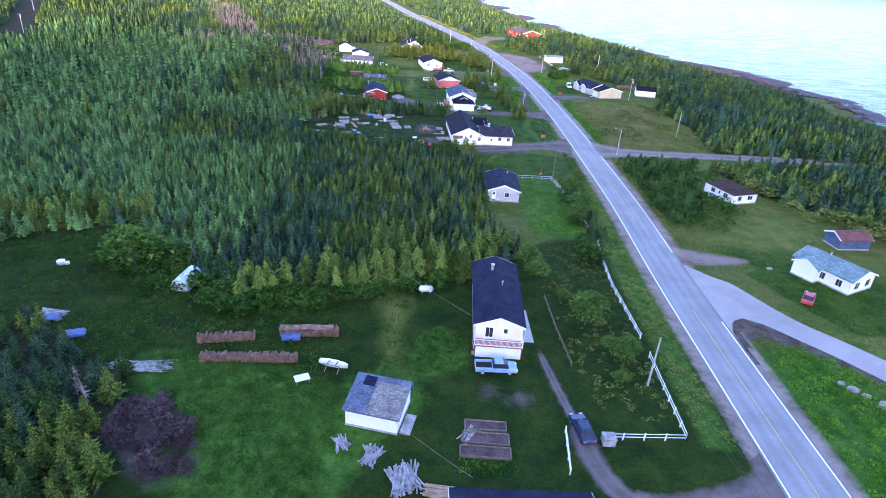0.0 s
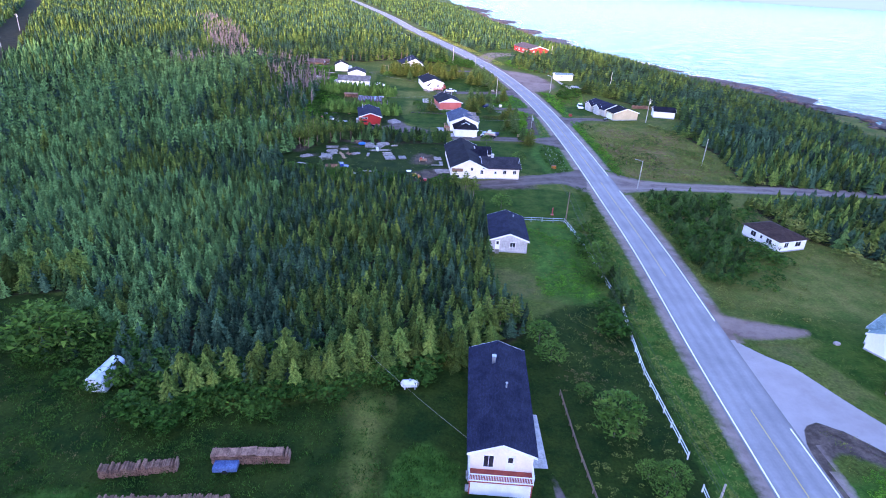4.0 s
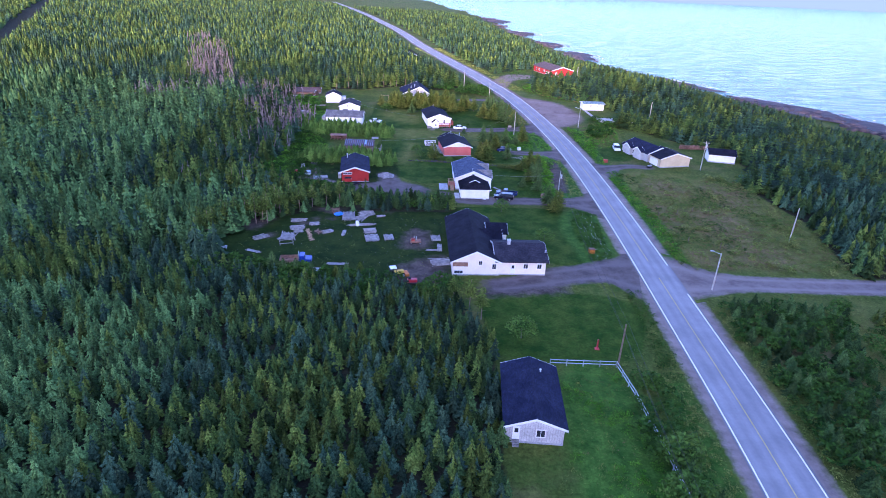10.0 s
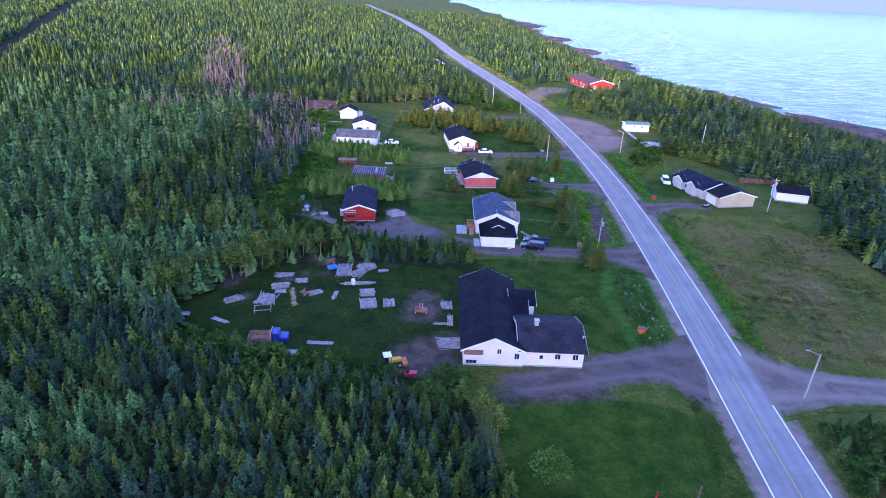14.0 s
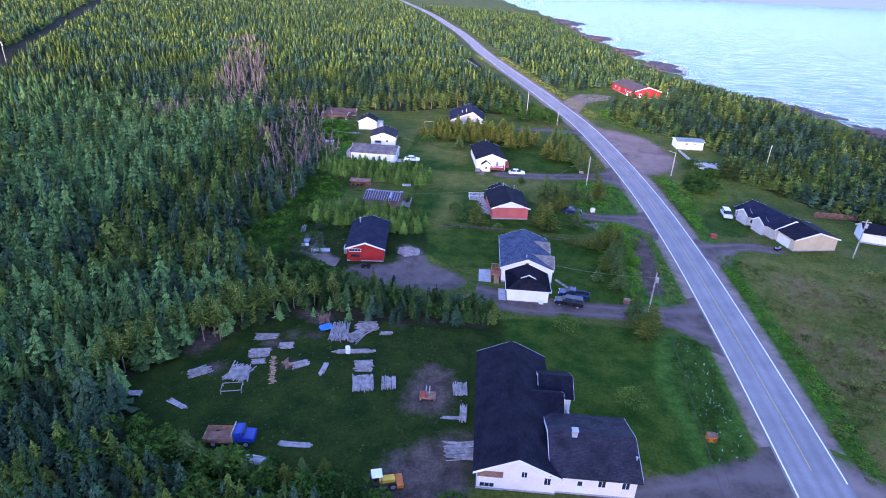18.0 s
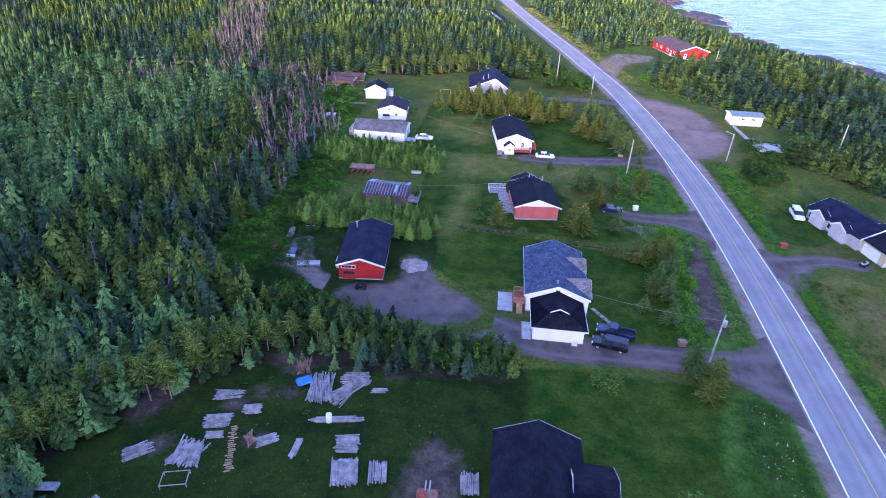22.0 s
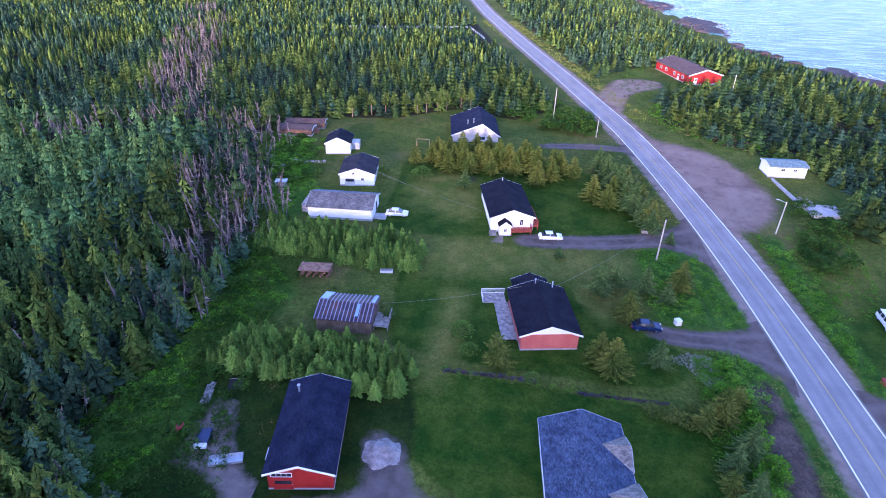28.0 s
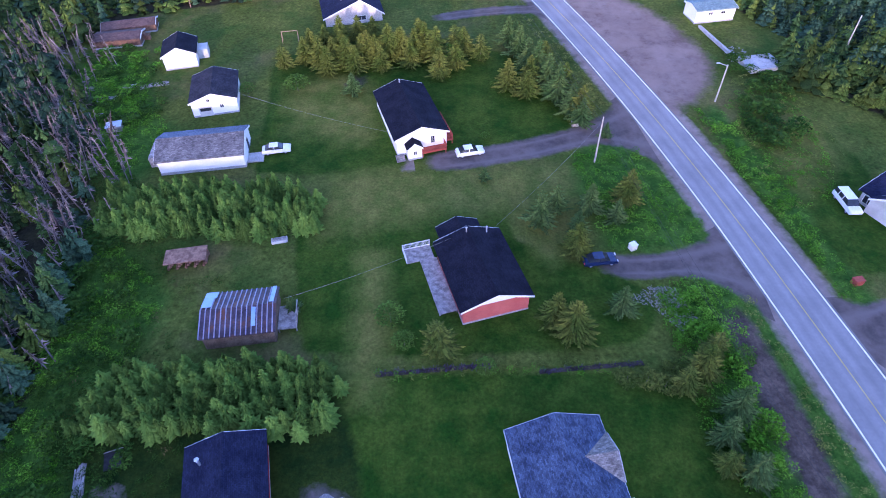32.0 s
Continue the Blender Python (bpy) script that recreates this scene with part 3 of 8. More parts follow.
LAND["weedy"] = [([(-57, 268), (-46, 266), (-38, 256), (-40, 247), (-46, 240), (-40, 228), (-46, 216), (-56, 218), (-56, 240), (-52, 252)], 3.0), ([(-66, 296), (-50, 280), (-44, 290), (-50, 300), (-56, 318), (-68, 318)], 4.0),
                 ([(29, 176), (35.5, 178), (37, 204), (31, 207), (27, 196)], 2.0), ([(27, 216), (36, 216), (36, 250), (27, 251), (25, 240), (26, 226)], 2.5), ([(20, 258.5), (35, 259), (30, 281), (20, 278)], 3.0),
                 ([(42, 72), (46, 73), (52, 73), (60, 60), (76, 34), (41, 34)], 2.0), ([(46.5, 250), (50, 262), (48, 290), (45, 288)], 2.0), ([(46.5, 178), (50, 178), (52, 200), (49, 236), (46.5, 236)], 2.0), ([(28.3, 54), (31.5, 54), (35.5, 140), (32, 141), (29.6, 106)], 2.0),
                 ([(17, 110), (27, 110), (27.5, 140), (18, 140)], 3.0), ([(46.8, 214), (50, 216), (51, 240), (48.5, 262), (46.5, 262)], 2.0), ([(-14, 44), (-4, 60), (-8, 66), (-14, 62)], 3.0), ([(-30, 46), (-16, 44), (-14, 60), (-26, 66), (-40, 67), (-36, 58)], 3.0), ([(-6, 66), (-4.5, 74), (-1.5, 76), (1.5, 73), (1.5, 66), (-3, 64)], 1.5)]
LAND["earth"] = [([(41.4, 80), (44, 82), (47.5, 82), (52.6, 77), (58, 70), (66, 59), (64.5, 58), (56.4, 68.6), (50.6, 74.4), (46, 76.8), (43.6, 75.2), (42.8, 70), (41.4, 66)], 0.8), ([(-10, 165.5), (1, 166.5), (1.5, 178), (-3, 176), (-8, 172)], 3.0), ([(-8, 180), (-2, 181), (-3, 190), (-8, 188)], 3.0), ([(29.5, 219), (33, 220), (34.3, 240), (33, 248), (30, 246)], 1.5), ([(-38.6, 53.4), (-37.9, 58.9), (-33.5, 59.1), (-28.1, 52.3), (-26.5, 47.2), (-31, 46.3)], 2.5),
                 ([(-45, 190), (-40, 186), (-37, 197), (-42, 204)], 3.0), ([(-29, 199), (-24, 197), (-24, 201), (-29, 202)], 2.0), ([(6, 164.5), (24, 167.5), (24, 164.5), (8, 161.5)], 2.5)]
LAND["earth"] += [([(x - q, y - q * 0.6), (x + q * 0.7, y - q), (x + q, y + q * 0.5), (x - q * 0.3, y + q)], 2.0) for x, y, q in ((-30.5, 191.5, 1.5), (-28.4, 194.2, 1.2), (-24.9, 194.6, 1.1), (-12.7, 199.9, 1.0), (-5.7, 189.1, 2.2), (-26, 186.8, 1.3), (-36, 184, 1.6), (8, 61, 1.6), (4, 62, 1.4), (-14.7, 305, 2.0))]


def set_masks(me, verts, **more):
    """Gives a ground mesh the masks that its material reads."""
    v = np.array(verts)
    x, y = v[:, 0], v[:, 1]
    fields = {}
    for k, outlines in LAND.items():
        value = np.zeros(len(v))
        for outline, soft in outlines:
            near = (x > min(p[0] for p in outline) - 8) & (x < max(p[0] for p in outline) + 8) & (y > min(p[1] for p in outline) - 8) & (y < max(p[1] for p in outline) + 8)
            if near.any():
                value[near] = np.maximum(value[near], np.clip(0.5 + depth_in(x[near], y[near], loop(outline)) / (2 * soft), 0, 1))
        fields[k] = value
    rx = np.interp(y, [p[1] for p in ROAD], [p[0] for p in ROAD])
    cx = np.interp(y, [p[0] for p in SHORE], [p[1] for p in SHORE])
    shut = np.maximum(depth_in(x, y, OPEN_WEST), depth_in(x, y, OPEN_EAST))
    shut = np.where(y < 430, shut, -50.0)
    shut = np.maximum(shut, 13 - np.abs(x - rx))
    shut = np.maximum(shut, x - cx + 34)
    shut = np.maximum(shut, np.maximum(36 - y, y - 1110))
    shut = np.maximum(shut, -0.85 * y - 46 - x)
    fields["litter"] = np.clip(0.5 - shut / 4, 0, 1)
    fields.update(more)
    if "track" in fields and not me.name.startswith(("side_road", "shoulder")):
        fields["track"] = np.maximum(fields["track"], np.clip(0.5 + (5.3 - np.abs(x - rx)) / 2.6, 0, 1))
    for k in ("lawn", "dark_grass", "olive", "dry", "weedy", "earth", "litter", "track", "wheel"):
        if k in fields:
            me.attributes.new(k, "FLOAT", "POINT").data.foreach_set("value", np.asarray(fields[k], np.float32))


def ground_sheet():
    xs = [-4000, -2500, -1500, -1000, -700] + list(range(-500, -140, 10)) + list(range(-140, -72, 4)) + np.arange(-72, 104, 1.25).tolist() + list(range(104, 140, 4)) + list(range(140, 261, 10)) + [300, 400, 700, 1500, 2500, 4500]
    ys = [-3000, -1500, -800, -500] + list(range(-400, 30, 10)) + np.arange(30, 350, 1.25).tolist() + list(range(350, 440, 4)) + list(range(440, 1201, 10)) + [1300, 1500, 1800, 2500, 4800]
    verts = [(x, y, terrain(x, y)) for y in ys for x in xs]
    n = len(xs)
    faces = [(j * n + i, j * n + i + 1, (j + 1) * n + i + 1, (j + 1) * n + i) for j in range(len(ys) - 1) for i in range(n - 1)]
    me = from_arrays("ground", verts, faces, M["land"])
    set_masks(me, verts)
    me.shade_smooth()
    return tagged(new("ground", me), "uneven green meadow with rough grass and bare patches", "ground", kind="structure")


ground_sheet()

sea_mat = bpy.data.materials.new("sea_water")
sea_mat.use_nodes = True
nt = sea_mat.node_tree
bs = nt.nodes["Principled BSDF"]
bs.inputs["Base Color"].default_value = (0.065, 0.165, 0.19, 1)
bs.inputs["Roughness"].default_value = 0.12
bs.inputs["IOR"].default_value = 1.33
bs.inputs["Specular IOR Level"].default_value = 0.5
geo = nt.nodes.new("ShaderNodeNewGeometry")
mp = nt.nodes.new("ShaderNodeMapping")
mp.inputs["Scale"].default_value = (0.35, 1.5, 1)
mp.inputs["Rotation"].default_value = (0, 0, radians(-20))
nt.links.new(geo.outputs["Position"], mp.inputs[0])
w1 = node(nt, "ShaderNodeTexNoise", Scale=0.3, Detail=8.0, Roughness=0.65)
nt.links.new(mp.outputs[0], w1.inputs["Vector"])
w2 = node(nt, "ShaderNodeTexNoise", Scale=0.16, Detail=5.0, Roughness=0.6)
nt.links.new(mp.outputs[0], w2.inputs["Vector"])
# paler streaks painted into the water's colour imitate sky caught on ripples
ripple_sheen = nt.nodes.new("ShaderNodeValToRGB")
ripple_sheen.color_ramp.elements[0].position, ripple_sheen.color_ramp.elements[1].position = 0.42, 0.62
ripple_sheen.color_ramp.elements[0].color, ripple_sheen.color_ramp.elements[1].color = (0.06, 0.24, 0.26, 1), (0.28, 0.52, 0.52, 1)
nt.links.new(w2.outputs["Fac"], ripple_sheen.inputs[0])
nt.links.new(ripple_sheen.outputs[0], bs.inputs["Base Color"])
bp = node(nt, "ShaderNodeBump", Strength=1.0, Distance=3.6)
nt.links.new(w1.outputs["Fac"], bp.inputs["Height"])
nt.links.new(bp.outputs[0], bs.inputs["Normal"])
sea_me = from_arrays("sea", [(-4000, -1500, SEA), (4500, -1500, SEA), (4500, 4800, SEA), (-4000, 4800, SEA)], [(0, 1, 2, 3)], sea_mat)
tagged(new("water", sea_me), "calm pale blue sea with small ripples", "sea", kind="structure")


def strip(name, centre, half, lift, material, label, category="road", kind="structure", ragged=0.0, seed=1, floor=-99.0):
    """A band along a line of points, lying on the land; half is a width or one for each point."""
    r = random.Random(seed)
    pts = [Vector((p[0], p[1])) for p in centre]
    n = len(pts)
    halves = half if isinstance(half, (list, tuple)) else [half] * n
    cols = 13 if name == "road" else 5
    verts, faces, edge = [], [], []
    for i, p in enumerate(pts):
        d = (pts[min(i + 1, n - 1)] - pts[max(i - 1, 0)]).normalized()
        side = Vector((d.y, -d.x))
        ra, rb = r.uniform(-ragged, ragged), r.uniform(-ragged, ragged)
        for c in range(cols):
            u = -1 + 2 * c / (cols - 1)
            w = halves[i] + (ra if u < 0 else rb) * abs(u)
            q = p + side * u * w
            verts.append((q.x, q.y, max(terrain(q.x, q.y) + lift, floor)))
            edge.append(abs(u))
    for i in range(n - 1):
        for c in range(cols - 1):
            a = i * cols + c
            faces.append((a, a + 1, a + cols + 1, a + cols))
    me = from_arrays(name, verts, faces, material)
    me.attributes.new("edge", "FLOAT", "POINT").data.foreach_set("value", edge)
    return tagged(new(name, me), label, category, kind=kind)


def track(name, centre, half, lift, material, label, category="road"):
    """A worn gravel band along a line of points; past its own width it fades into the grass."""
    pts = [Vector((p[0], p[1])) for p in centre]
    n = len(pts)
    halves = half if isinstance(half, (list, tuple)) else [half] * n
    verts, faces, worn, wheel = [], [], [], []
    for i, p in enumerate(pts):
        d = (pts[min(i + 1, n - 1)] - pts[max(i - 1, 0)]).normalized()
        side = Vector((d.y, -d.x))
        w = halves[i]
        end = 1.0 if name == "shoulder" else min(1.0, 0.15 + (n - 1 - i) / 4)
        for q, k, r in ((-w - 1.3, 0, 0), (-w, 0.5, 0.1), (-w * 0.55, 0.95, 0.75), (0, 1, 0.15), (w * 0.55, 0.95, 0.75), (w, 0.5, 0.1), (w + 1.3, 0, 0)):
            c = p + side * q
            verts.append((c.x, c.y, terrain(c.x, c.y) + lift))
            worn.append(k * end)
            wheel.append(r * end)
        if i:
            a = (i - 1) * 7
            faces += [(a + c, a + c + 1, a + c + 8, a + c + 7) for c in range(6)]
    me = from_arrays(name, verts, faces, material)
    set_masks(me, verts, track=worn, wheel=wheel)
    return tagged(new(name, me), label, category, kind="structure")


def patch(name, outline, lift, material, label, category="ground", soft=1.5, step=1.25, smooth=2.0):
    """An area of ground inside an outline, whose rim fades into what lies round it."""
    edge = loop(outline, smooth)
    xs = np.arange(min(p[0] for p in edge) - 2, max(p[0] for p in edge) + 2 + step, step)
    ys = np.arange(min(p[1] for p in edge) - 2, max(p[1] for p in edge) + 2 + step, step)
    gx, gy = np.meshgrid(xs, ys)
    deep = depth_in(gx.ravel(), gy.ravel(), edge).reshape(gx.shape)
    keep = np.maximum.reduce([deep[1:, 1:], deep[1:, :-1], deep[:-1, 1:], deep[:-1, :-1]]) > (0 if material == M["land"] else -soft)
    ids, verts, faces, worn = {}, [], [], []
    for j, i in zip(*np.nonzero(keep)):
        face = []
        for b, a in ((j, i), (j, i + 1), (j + 1, i + 1), (j + 1, i)):
            if (b, a) not in ids:
                ids[b, a] = len(verts)
                verts.append((float(xs[a]), float(ys[b]), terrain(xs[a], ys[b]) + lift))
                worn.append(min(max(0.5 + deep[b, a] / (2 * soft), 0), 1))
            face.append(ids[b, a])
        faces.append(face)
    me = from_arrays(name, verts, faces, material)
    if material == M["land"]:
        set_masks(me, verts)
    else:
        set_masks(me, verts, track=worn, wheel=[0.55 * w for w in worn])
    me.shade_smooth()
    return tagged(new(name, me), label, category, kind="structure")


def offset(line, d):
    out = []
    for i, p in enumerate(line):
        a, b = Vector(line[max(i - 1, 0)]), Vector(line[min(i + 1, len(line) - 1)])
        t = (b - a).normalized()
        out.append((p[0] + t.y * d, p[1] - t.x * d))
    return out


visible_road = [p for p in ROAD if -60 < p[1] < 1225]
fine_road = [tuple(v) for v in bend(visible_road, 1.3)]
track("shoulder", fine_road, 5.3, 0.05, M["shoulder"], "gravel shoulder along the paved road", "shoulder")
strip("road", visible_road, 3.7, 0.09, M["asphalt"], "two-lane grey asphalt road with painted lines", "road")
strip("edge_line_west", offset(visible_road, -3.3), 0.10, 0.10, M["line_white"], "white painted edge line on the asphalt", "road marking")
for ya, yb in ((-60, 81), (103.5, 167), (177, 1225)):
    strip("edge_line_east", [q for q in offset(fine_road, 3.3) if ya < q[1] < yb], 0.10, 0.10, M["line_white"], "white painted edge line on the asphalt", "road marking")
for ya, yb in ((-60, 84), (118, 172), (178, 1225)):
    strip("centre_line", [q for q in offset(fine_road, -0.1) if ya < q[1] < yb], 0.06, 0.10, M["line_yellow"], "yellow painted centre line on the asphalt", "road marking")
track("side_road", bend([(42.5, 173), (50, 171.5), (57, 171.2), (70, 171.4), (85, 172), (110, 173), (135, 174.5), (165, 178)], 3), [10, 9, 6.4, 4.5, 3.6] + [3.2] * 80, 0.07, M["gravel"], "grey gravel track leading down to the shore", "road")
track("driveway", bend([(36, 45.5), (30, 45.6), (22, 45), (17, 46.6), (14.8, 51), (14.0, 57), (13, 63), (11.6, 73)], 1.5), [8.5, 7.4, 6.0, 4.9, 4.0, 3.5, 3.2, 3.0, 2.7, 2.4, 2.1, 1.8] + [1.3] * 7 + [0.55] * 40, 0.06, M["gravel_dark"], "narrow worn gravel driveway", "driveway")
track("driveway", bend([(38.4, 172.5), (33, 173.4), (27, 172), (21, 170), (13, 166.5), (6, 165.5)], 1.5), [9.5, 8.6, 7.2, 5.8, 4.8, 4.2, 3.9] + [3.7] * 7 + [2.8] * 40, 0.06, M["gravel_dark"], "brown gravel driveway beside the long house", "driveway")
track("driveway", bend([(39.5, 211.5), (31, 212.2), (23, 212), (15, 211.3), (6, 211), (-2, 213.6), (-8, 216)], 1.5), [8.5, 7.6, 6.2, 4.8, 3.8, 3.1] + [2.6] * 11 + [3.0] * 6 + [3.4] * 40, 0.06, M["gravel_dark"], "curving grey gravel driveway to the barn", "driveway")
patch("side_road", [(40.4, 106), (42.6, 103), (44.4, 98.4), (46.8, 95.4), (49.3, 93.2), (52, 87.1), (55.1, 81.1), (59, 76.5), (66, 67), (76, 51), (84, 38), (78.5, 35), (70, 49.5), (60, 65.5), (55.9, 71.6), (52.1, 76.2), (48.5, 80.4), (46, 81.8), (43.9, 80.9), (42.6, 78), (41.6, 72), (40.2, 68), (40, 80), (40, 95)], 0.072, M["asphalt_pale"], "pale worn asphalt side road with a flared mouth", "road", 0.7, 0.8)
patch("gravel_spur", [(42, 104), (45.5, 99.9), (51.4, 100.1), (56.5, 101.4), (57.5, 102.8), (50.6, 104.7), (45.5, 106.4), (43, 110)], 0.08, M["lot"], "short brown gravel spur beside the road", "ground", 1.0, 0.8)
patch("gravel_yard", [(-27, 214.8), (-20, 213), (-14, 212.2), (-8, 212.6), (-3.5, 216), (-6, 220), (-11.5, 223), (-14.5, 229), (-19, 229.8), (-18, 222), (-26, 219)], 0.065, M["gravel_dark"], "wide dark gravel yard in front of the barn", "driveway", 2.2)
track("driveway", bend([(38, 254), (31, 255), (24, 255), (16, 256)], 1.5), [8, 6.8, 5.2, 3.9, 3.0, 2.5] + [2.1] * 40, 0.06, M["gravel_dark"], "short gravel driveway among spruces", "driveway")
track("driveway", bend([(33, 285), (26, 284.5), (14, 281.5), (3, 280), (-5, 279.5)], 1.5), [9, 7.6, 6.0, 4.6, 3.6, 3.0] + [2.5] * 40, 0.06, M["gravel_dark"], "grey gravel driveway to the white house", "driveway")
track("driveway", bend([(26, 330), (13, 330), (0, 328)], 1.5), [4, 2.4] + [1.9] * 40, 0.06, M["gravel_dark"], "grey gravel driveway behind a spruce screen", "driveway")
track("driveway", bend([(44, 240), (49, 243), (56, 246), (66, 245)], 1.5), [7.5, 6.8, 5.4, 4.0, 3.0, 2.4] + [2.0] * 40, 0.06, M["gravel_dark"], "grey gravel driveway to the beige garage", "driveway")
patch("gravel_lot", [(38, 290), (46, 292), (53, 305), (50, 322), (44, 333), (34, 338), (29, 345), (24, 352), (30, 325)], 0.06, M["lot"], "wide bare brown gravel lot beside the road", "lot", 3.0)
patch("gravel_lot", [(20, 376), (29, 398), (42, 400), (44, 392), (32, 380), (26, 360)], 0.06, M["lot"], "small gravel pull-off", "lot")


# mown lawns
for i, (text, outline) in enumerate(DARK + MOWN):
    patch("lawn", outline, 0.012 + 0.003 * i, M["land"], text, "lawn")
patch("worn_ground", [(-40, 222), (-35, 221), (-30, 216), (-27, 214), (-26, 218), (-33, 224), (-37, 232), (-39.5, 232)], 0.04, M["gravel"], "thin gravel track beside the barn", "ground", 2.0)
patch("worn_ground", [(-7, 278), (4, 278.5), (3, 281.5), (-6, 281)], 0.045, M["gravel"], "trodden gravel before the white house", "ground", 1.5)

# flat rock shelves at the waterline
for i, (ya, yb, half) in enumerate(((340, 432, 15.0), (440, 500, 12.0), (585, 660, 13.0), (690, 760, 12.0), (830, 910, 18.0), (1060, 1215, 22.0), (300, 344, 9.0), (250, 300, 7.0))):
    strip("rock_shelf", [(coast(y) + 3 + 3 * math.sin(y * 0.13), y) for y in np.arange(ya, yb, 2.5).tolist()], [half * math.sin(math.pi * (k + 0.7) / ((yb - ya) / 2.5 + 1)) for k in range(90)], 0.5, M["rock"], "flat dark brown rock shelf at the water's edge", "rocks", ragged=1.5, seed=40 + i, floor=SEA + 0.35)

# glowing strip added as painted haze, covering the sky just above the sea
haze = bpy.data.materials.new("haze_glow")
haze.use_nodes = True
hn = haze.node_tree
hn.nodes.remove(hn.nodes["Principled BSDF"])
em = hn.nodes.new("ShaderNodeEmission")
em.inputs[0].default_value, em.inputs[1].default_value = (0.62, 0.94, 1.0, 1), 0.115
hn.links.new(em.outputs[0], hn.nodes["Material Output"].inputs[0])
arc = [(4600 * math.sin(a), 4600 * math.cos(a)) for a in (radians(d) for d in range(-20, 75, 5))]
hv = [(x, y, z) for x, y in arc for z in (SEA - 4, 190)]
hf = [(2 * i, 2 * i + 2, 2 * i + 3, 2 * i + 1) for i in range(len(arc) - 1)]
tagged(new("backdrop", from_arrays("backdrop", hv, hf, haze)), "glowing pale blue strip painted as haze over the sea's horizon", "haze", kind="structure")


# ---- houses ----
def window(parent, x, z, w=1.0, h=1.0, y=0.0, turn=0.0, bars=1):
    """A window in a wall: frame and panes, in the wall's own plane (x along it, z up)."""
    holder = bmesh.new()
    t = 0.07
    for a in ((-w / 2 - t, w / 2 + t, h / 2, h / 2 + t), (-w / 2 - t, w / 2 + t, -h / 2 - t, -h / 2), (-w / 2 - t, -w / 2, -h / 2, h / 2), (w / 2, w / 2 + t, -h / 2, h / 2)):
        box(a[0], a[1], -0.06, 0.04, a[2], a[3], holder)
    for i in range(bars):
        c = -w / 2 + w * (i + 1) / (bars + 1)
        box(c - 0.02, c + 0.02, -0.05, 0.02, -h / 2, h / 2, holder)
    ob = part("window", holder, M["trim"], parent)
    ob.matrix_local = parent_wall(x, y, z, turn)
    for i in range(bars + 1):
        a, b = -w / 2 + w * i / (bars + 1), -w / 2 + w * (i + 1) / (bars + 1)
        part("pane", box(a + 0.02, b - 0.02, -0.02, 0.0, -h / 2, h / 2), M["glass"], ob)
    return ob


def parent_wall(x, y, z, turn):
    return pose(x, y, z, 0, 0, turn)


def door(parent, x, y, z, turn, w=0.9, h=2.0, material="trim"):
    ob = part("door", box(-w / 2, w / 2, -0.05, 0.03, 0, h, bevel=0.01), M[material], parent)
    ob.matrix_local = pose(x, y, z, 0, 0, turn)
    part("handle", box(w / 2 - 0.14, w / 2 - 0.08, -0.09, -0.05, h / 2 - 0.04, h / 2 + 0.04), M["steel"], ob)
    part("glazing", box(-w / 2 + 0.2, w / 2 - 0.2, -0.065, -0.052, h * 0.55, h * 0.88), M["glass"], ob)
    return ob


def wing(parent, w, length, eave, rise, wall, roof, cx=0.0, y0=0.0, turn=0.0, over=0.35, base=0.0, trim="trim", ridge_shift=0.0, fascia=True, footing=True):
    """Gabled walls and a two-slope roof: w across the gable, running length from y0 along +y of the turned frame."""
    m = pose(cx, y0, base, 0, 0, turn)
    half = w / 2
    body = part("wall", prism([(-half, -0.3), (half, -0.3), (half, eave), (ridge_shift, eave + rise), (-half, eave)], 0, length), M[wall], parent)
    body.matrix_local = m
    if footing:
        part("foundation", box(-half - 0.04, half + 0.04, -0.04, length + 0.04, -0.4, 0.28), M["concrete"], body)
    th = 0.14
    for s in (-1, 1):
        run = half + s * -ridge_shift
        slope = rise / max(run, 0.1)
        xe = s * (half + over)
        ze = eave - slope * over
        prof = [(ridge_shift, eave + rise + 0.01), (xe, ze + 0.01), (xe, ze + 0.01 + th), (ridge_shift, eave + rise + 0.01 + th)]
        r = part("roof", prism(prof, -over, length + over), M[roof], body)
        if fascia:
            for yy in (-over - 0.03, length + over):
                part("fascia", prism([(ridge_shift, eave + rise - 0.16), (xe, ze - 0.14), (xe, ze + 0.02 + th), (ridge_shift, eave + rise + 0.02 + th)], yy, yy + 0.03), M[trim], body)
            part("eave_trim", box(min(xe, xe + s * 0.03), max(xe, xe + s * 0.03), -over, length + over, ze - 0.06, ze + th), M["trim" if roof == "roof_blue" else roof], body)
    part("ridge_cap", prism([(ridge_shift - 0.16, eave + rise + th - 0.03), (ridge_shift, eave + rise + th + 0.04), (ridge_shift + 0.16, eave + rise + th - 0.03)], -over, length + over), M[roof], body)
    return body


def chimney(parent, x, y, z0, z1, s=0.5, material="concrete"):
    c = part("chimney", box(x - s / 2, x + s / 2, y - s / 2, y + s / 2, z0, z1), M[material], parent)
    part("cap", box(x - s * 0.62, x + s * 0.62, y - s * 0.62, y + s * 0.62, z1, z1 + 0.1), M["steel"], c)
    return c


def vent(parent, x, y, z0, z1, r=0.09):
    c = part("vent_pipe", rod((x, y, z0), (x, y, z1), r, sides=8), M["steel"], parent)
    part("cowl", rod((x, y, z1), (x, y, z1 + 0.12), r * 1.9, r * 0.6, sides=8), M["steel"], c)


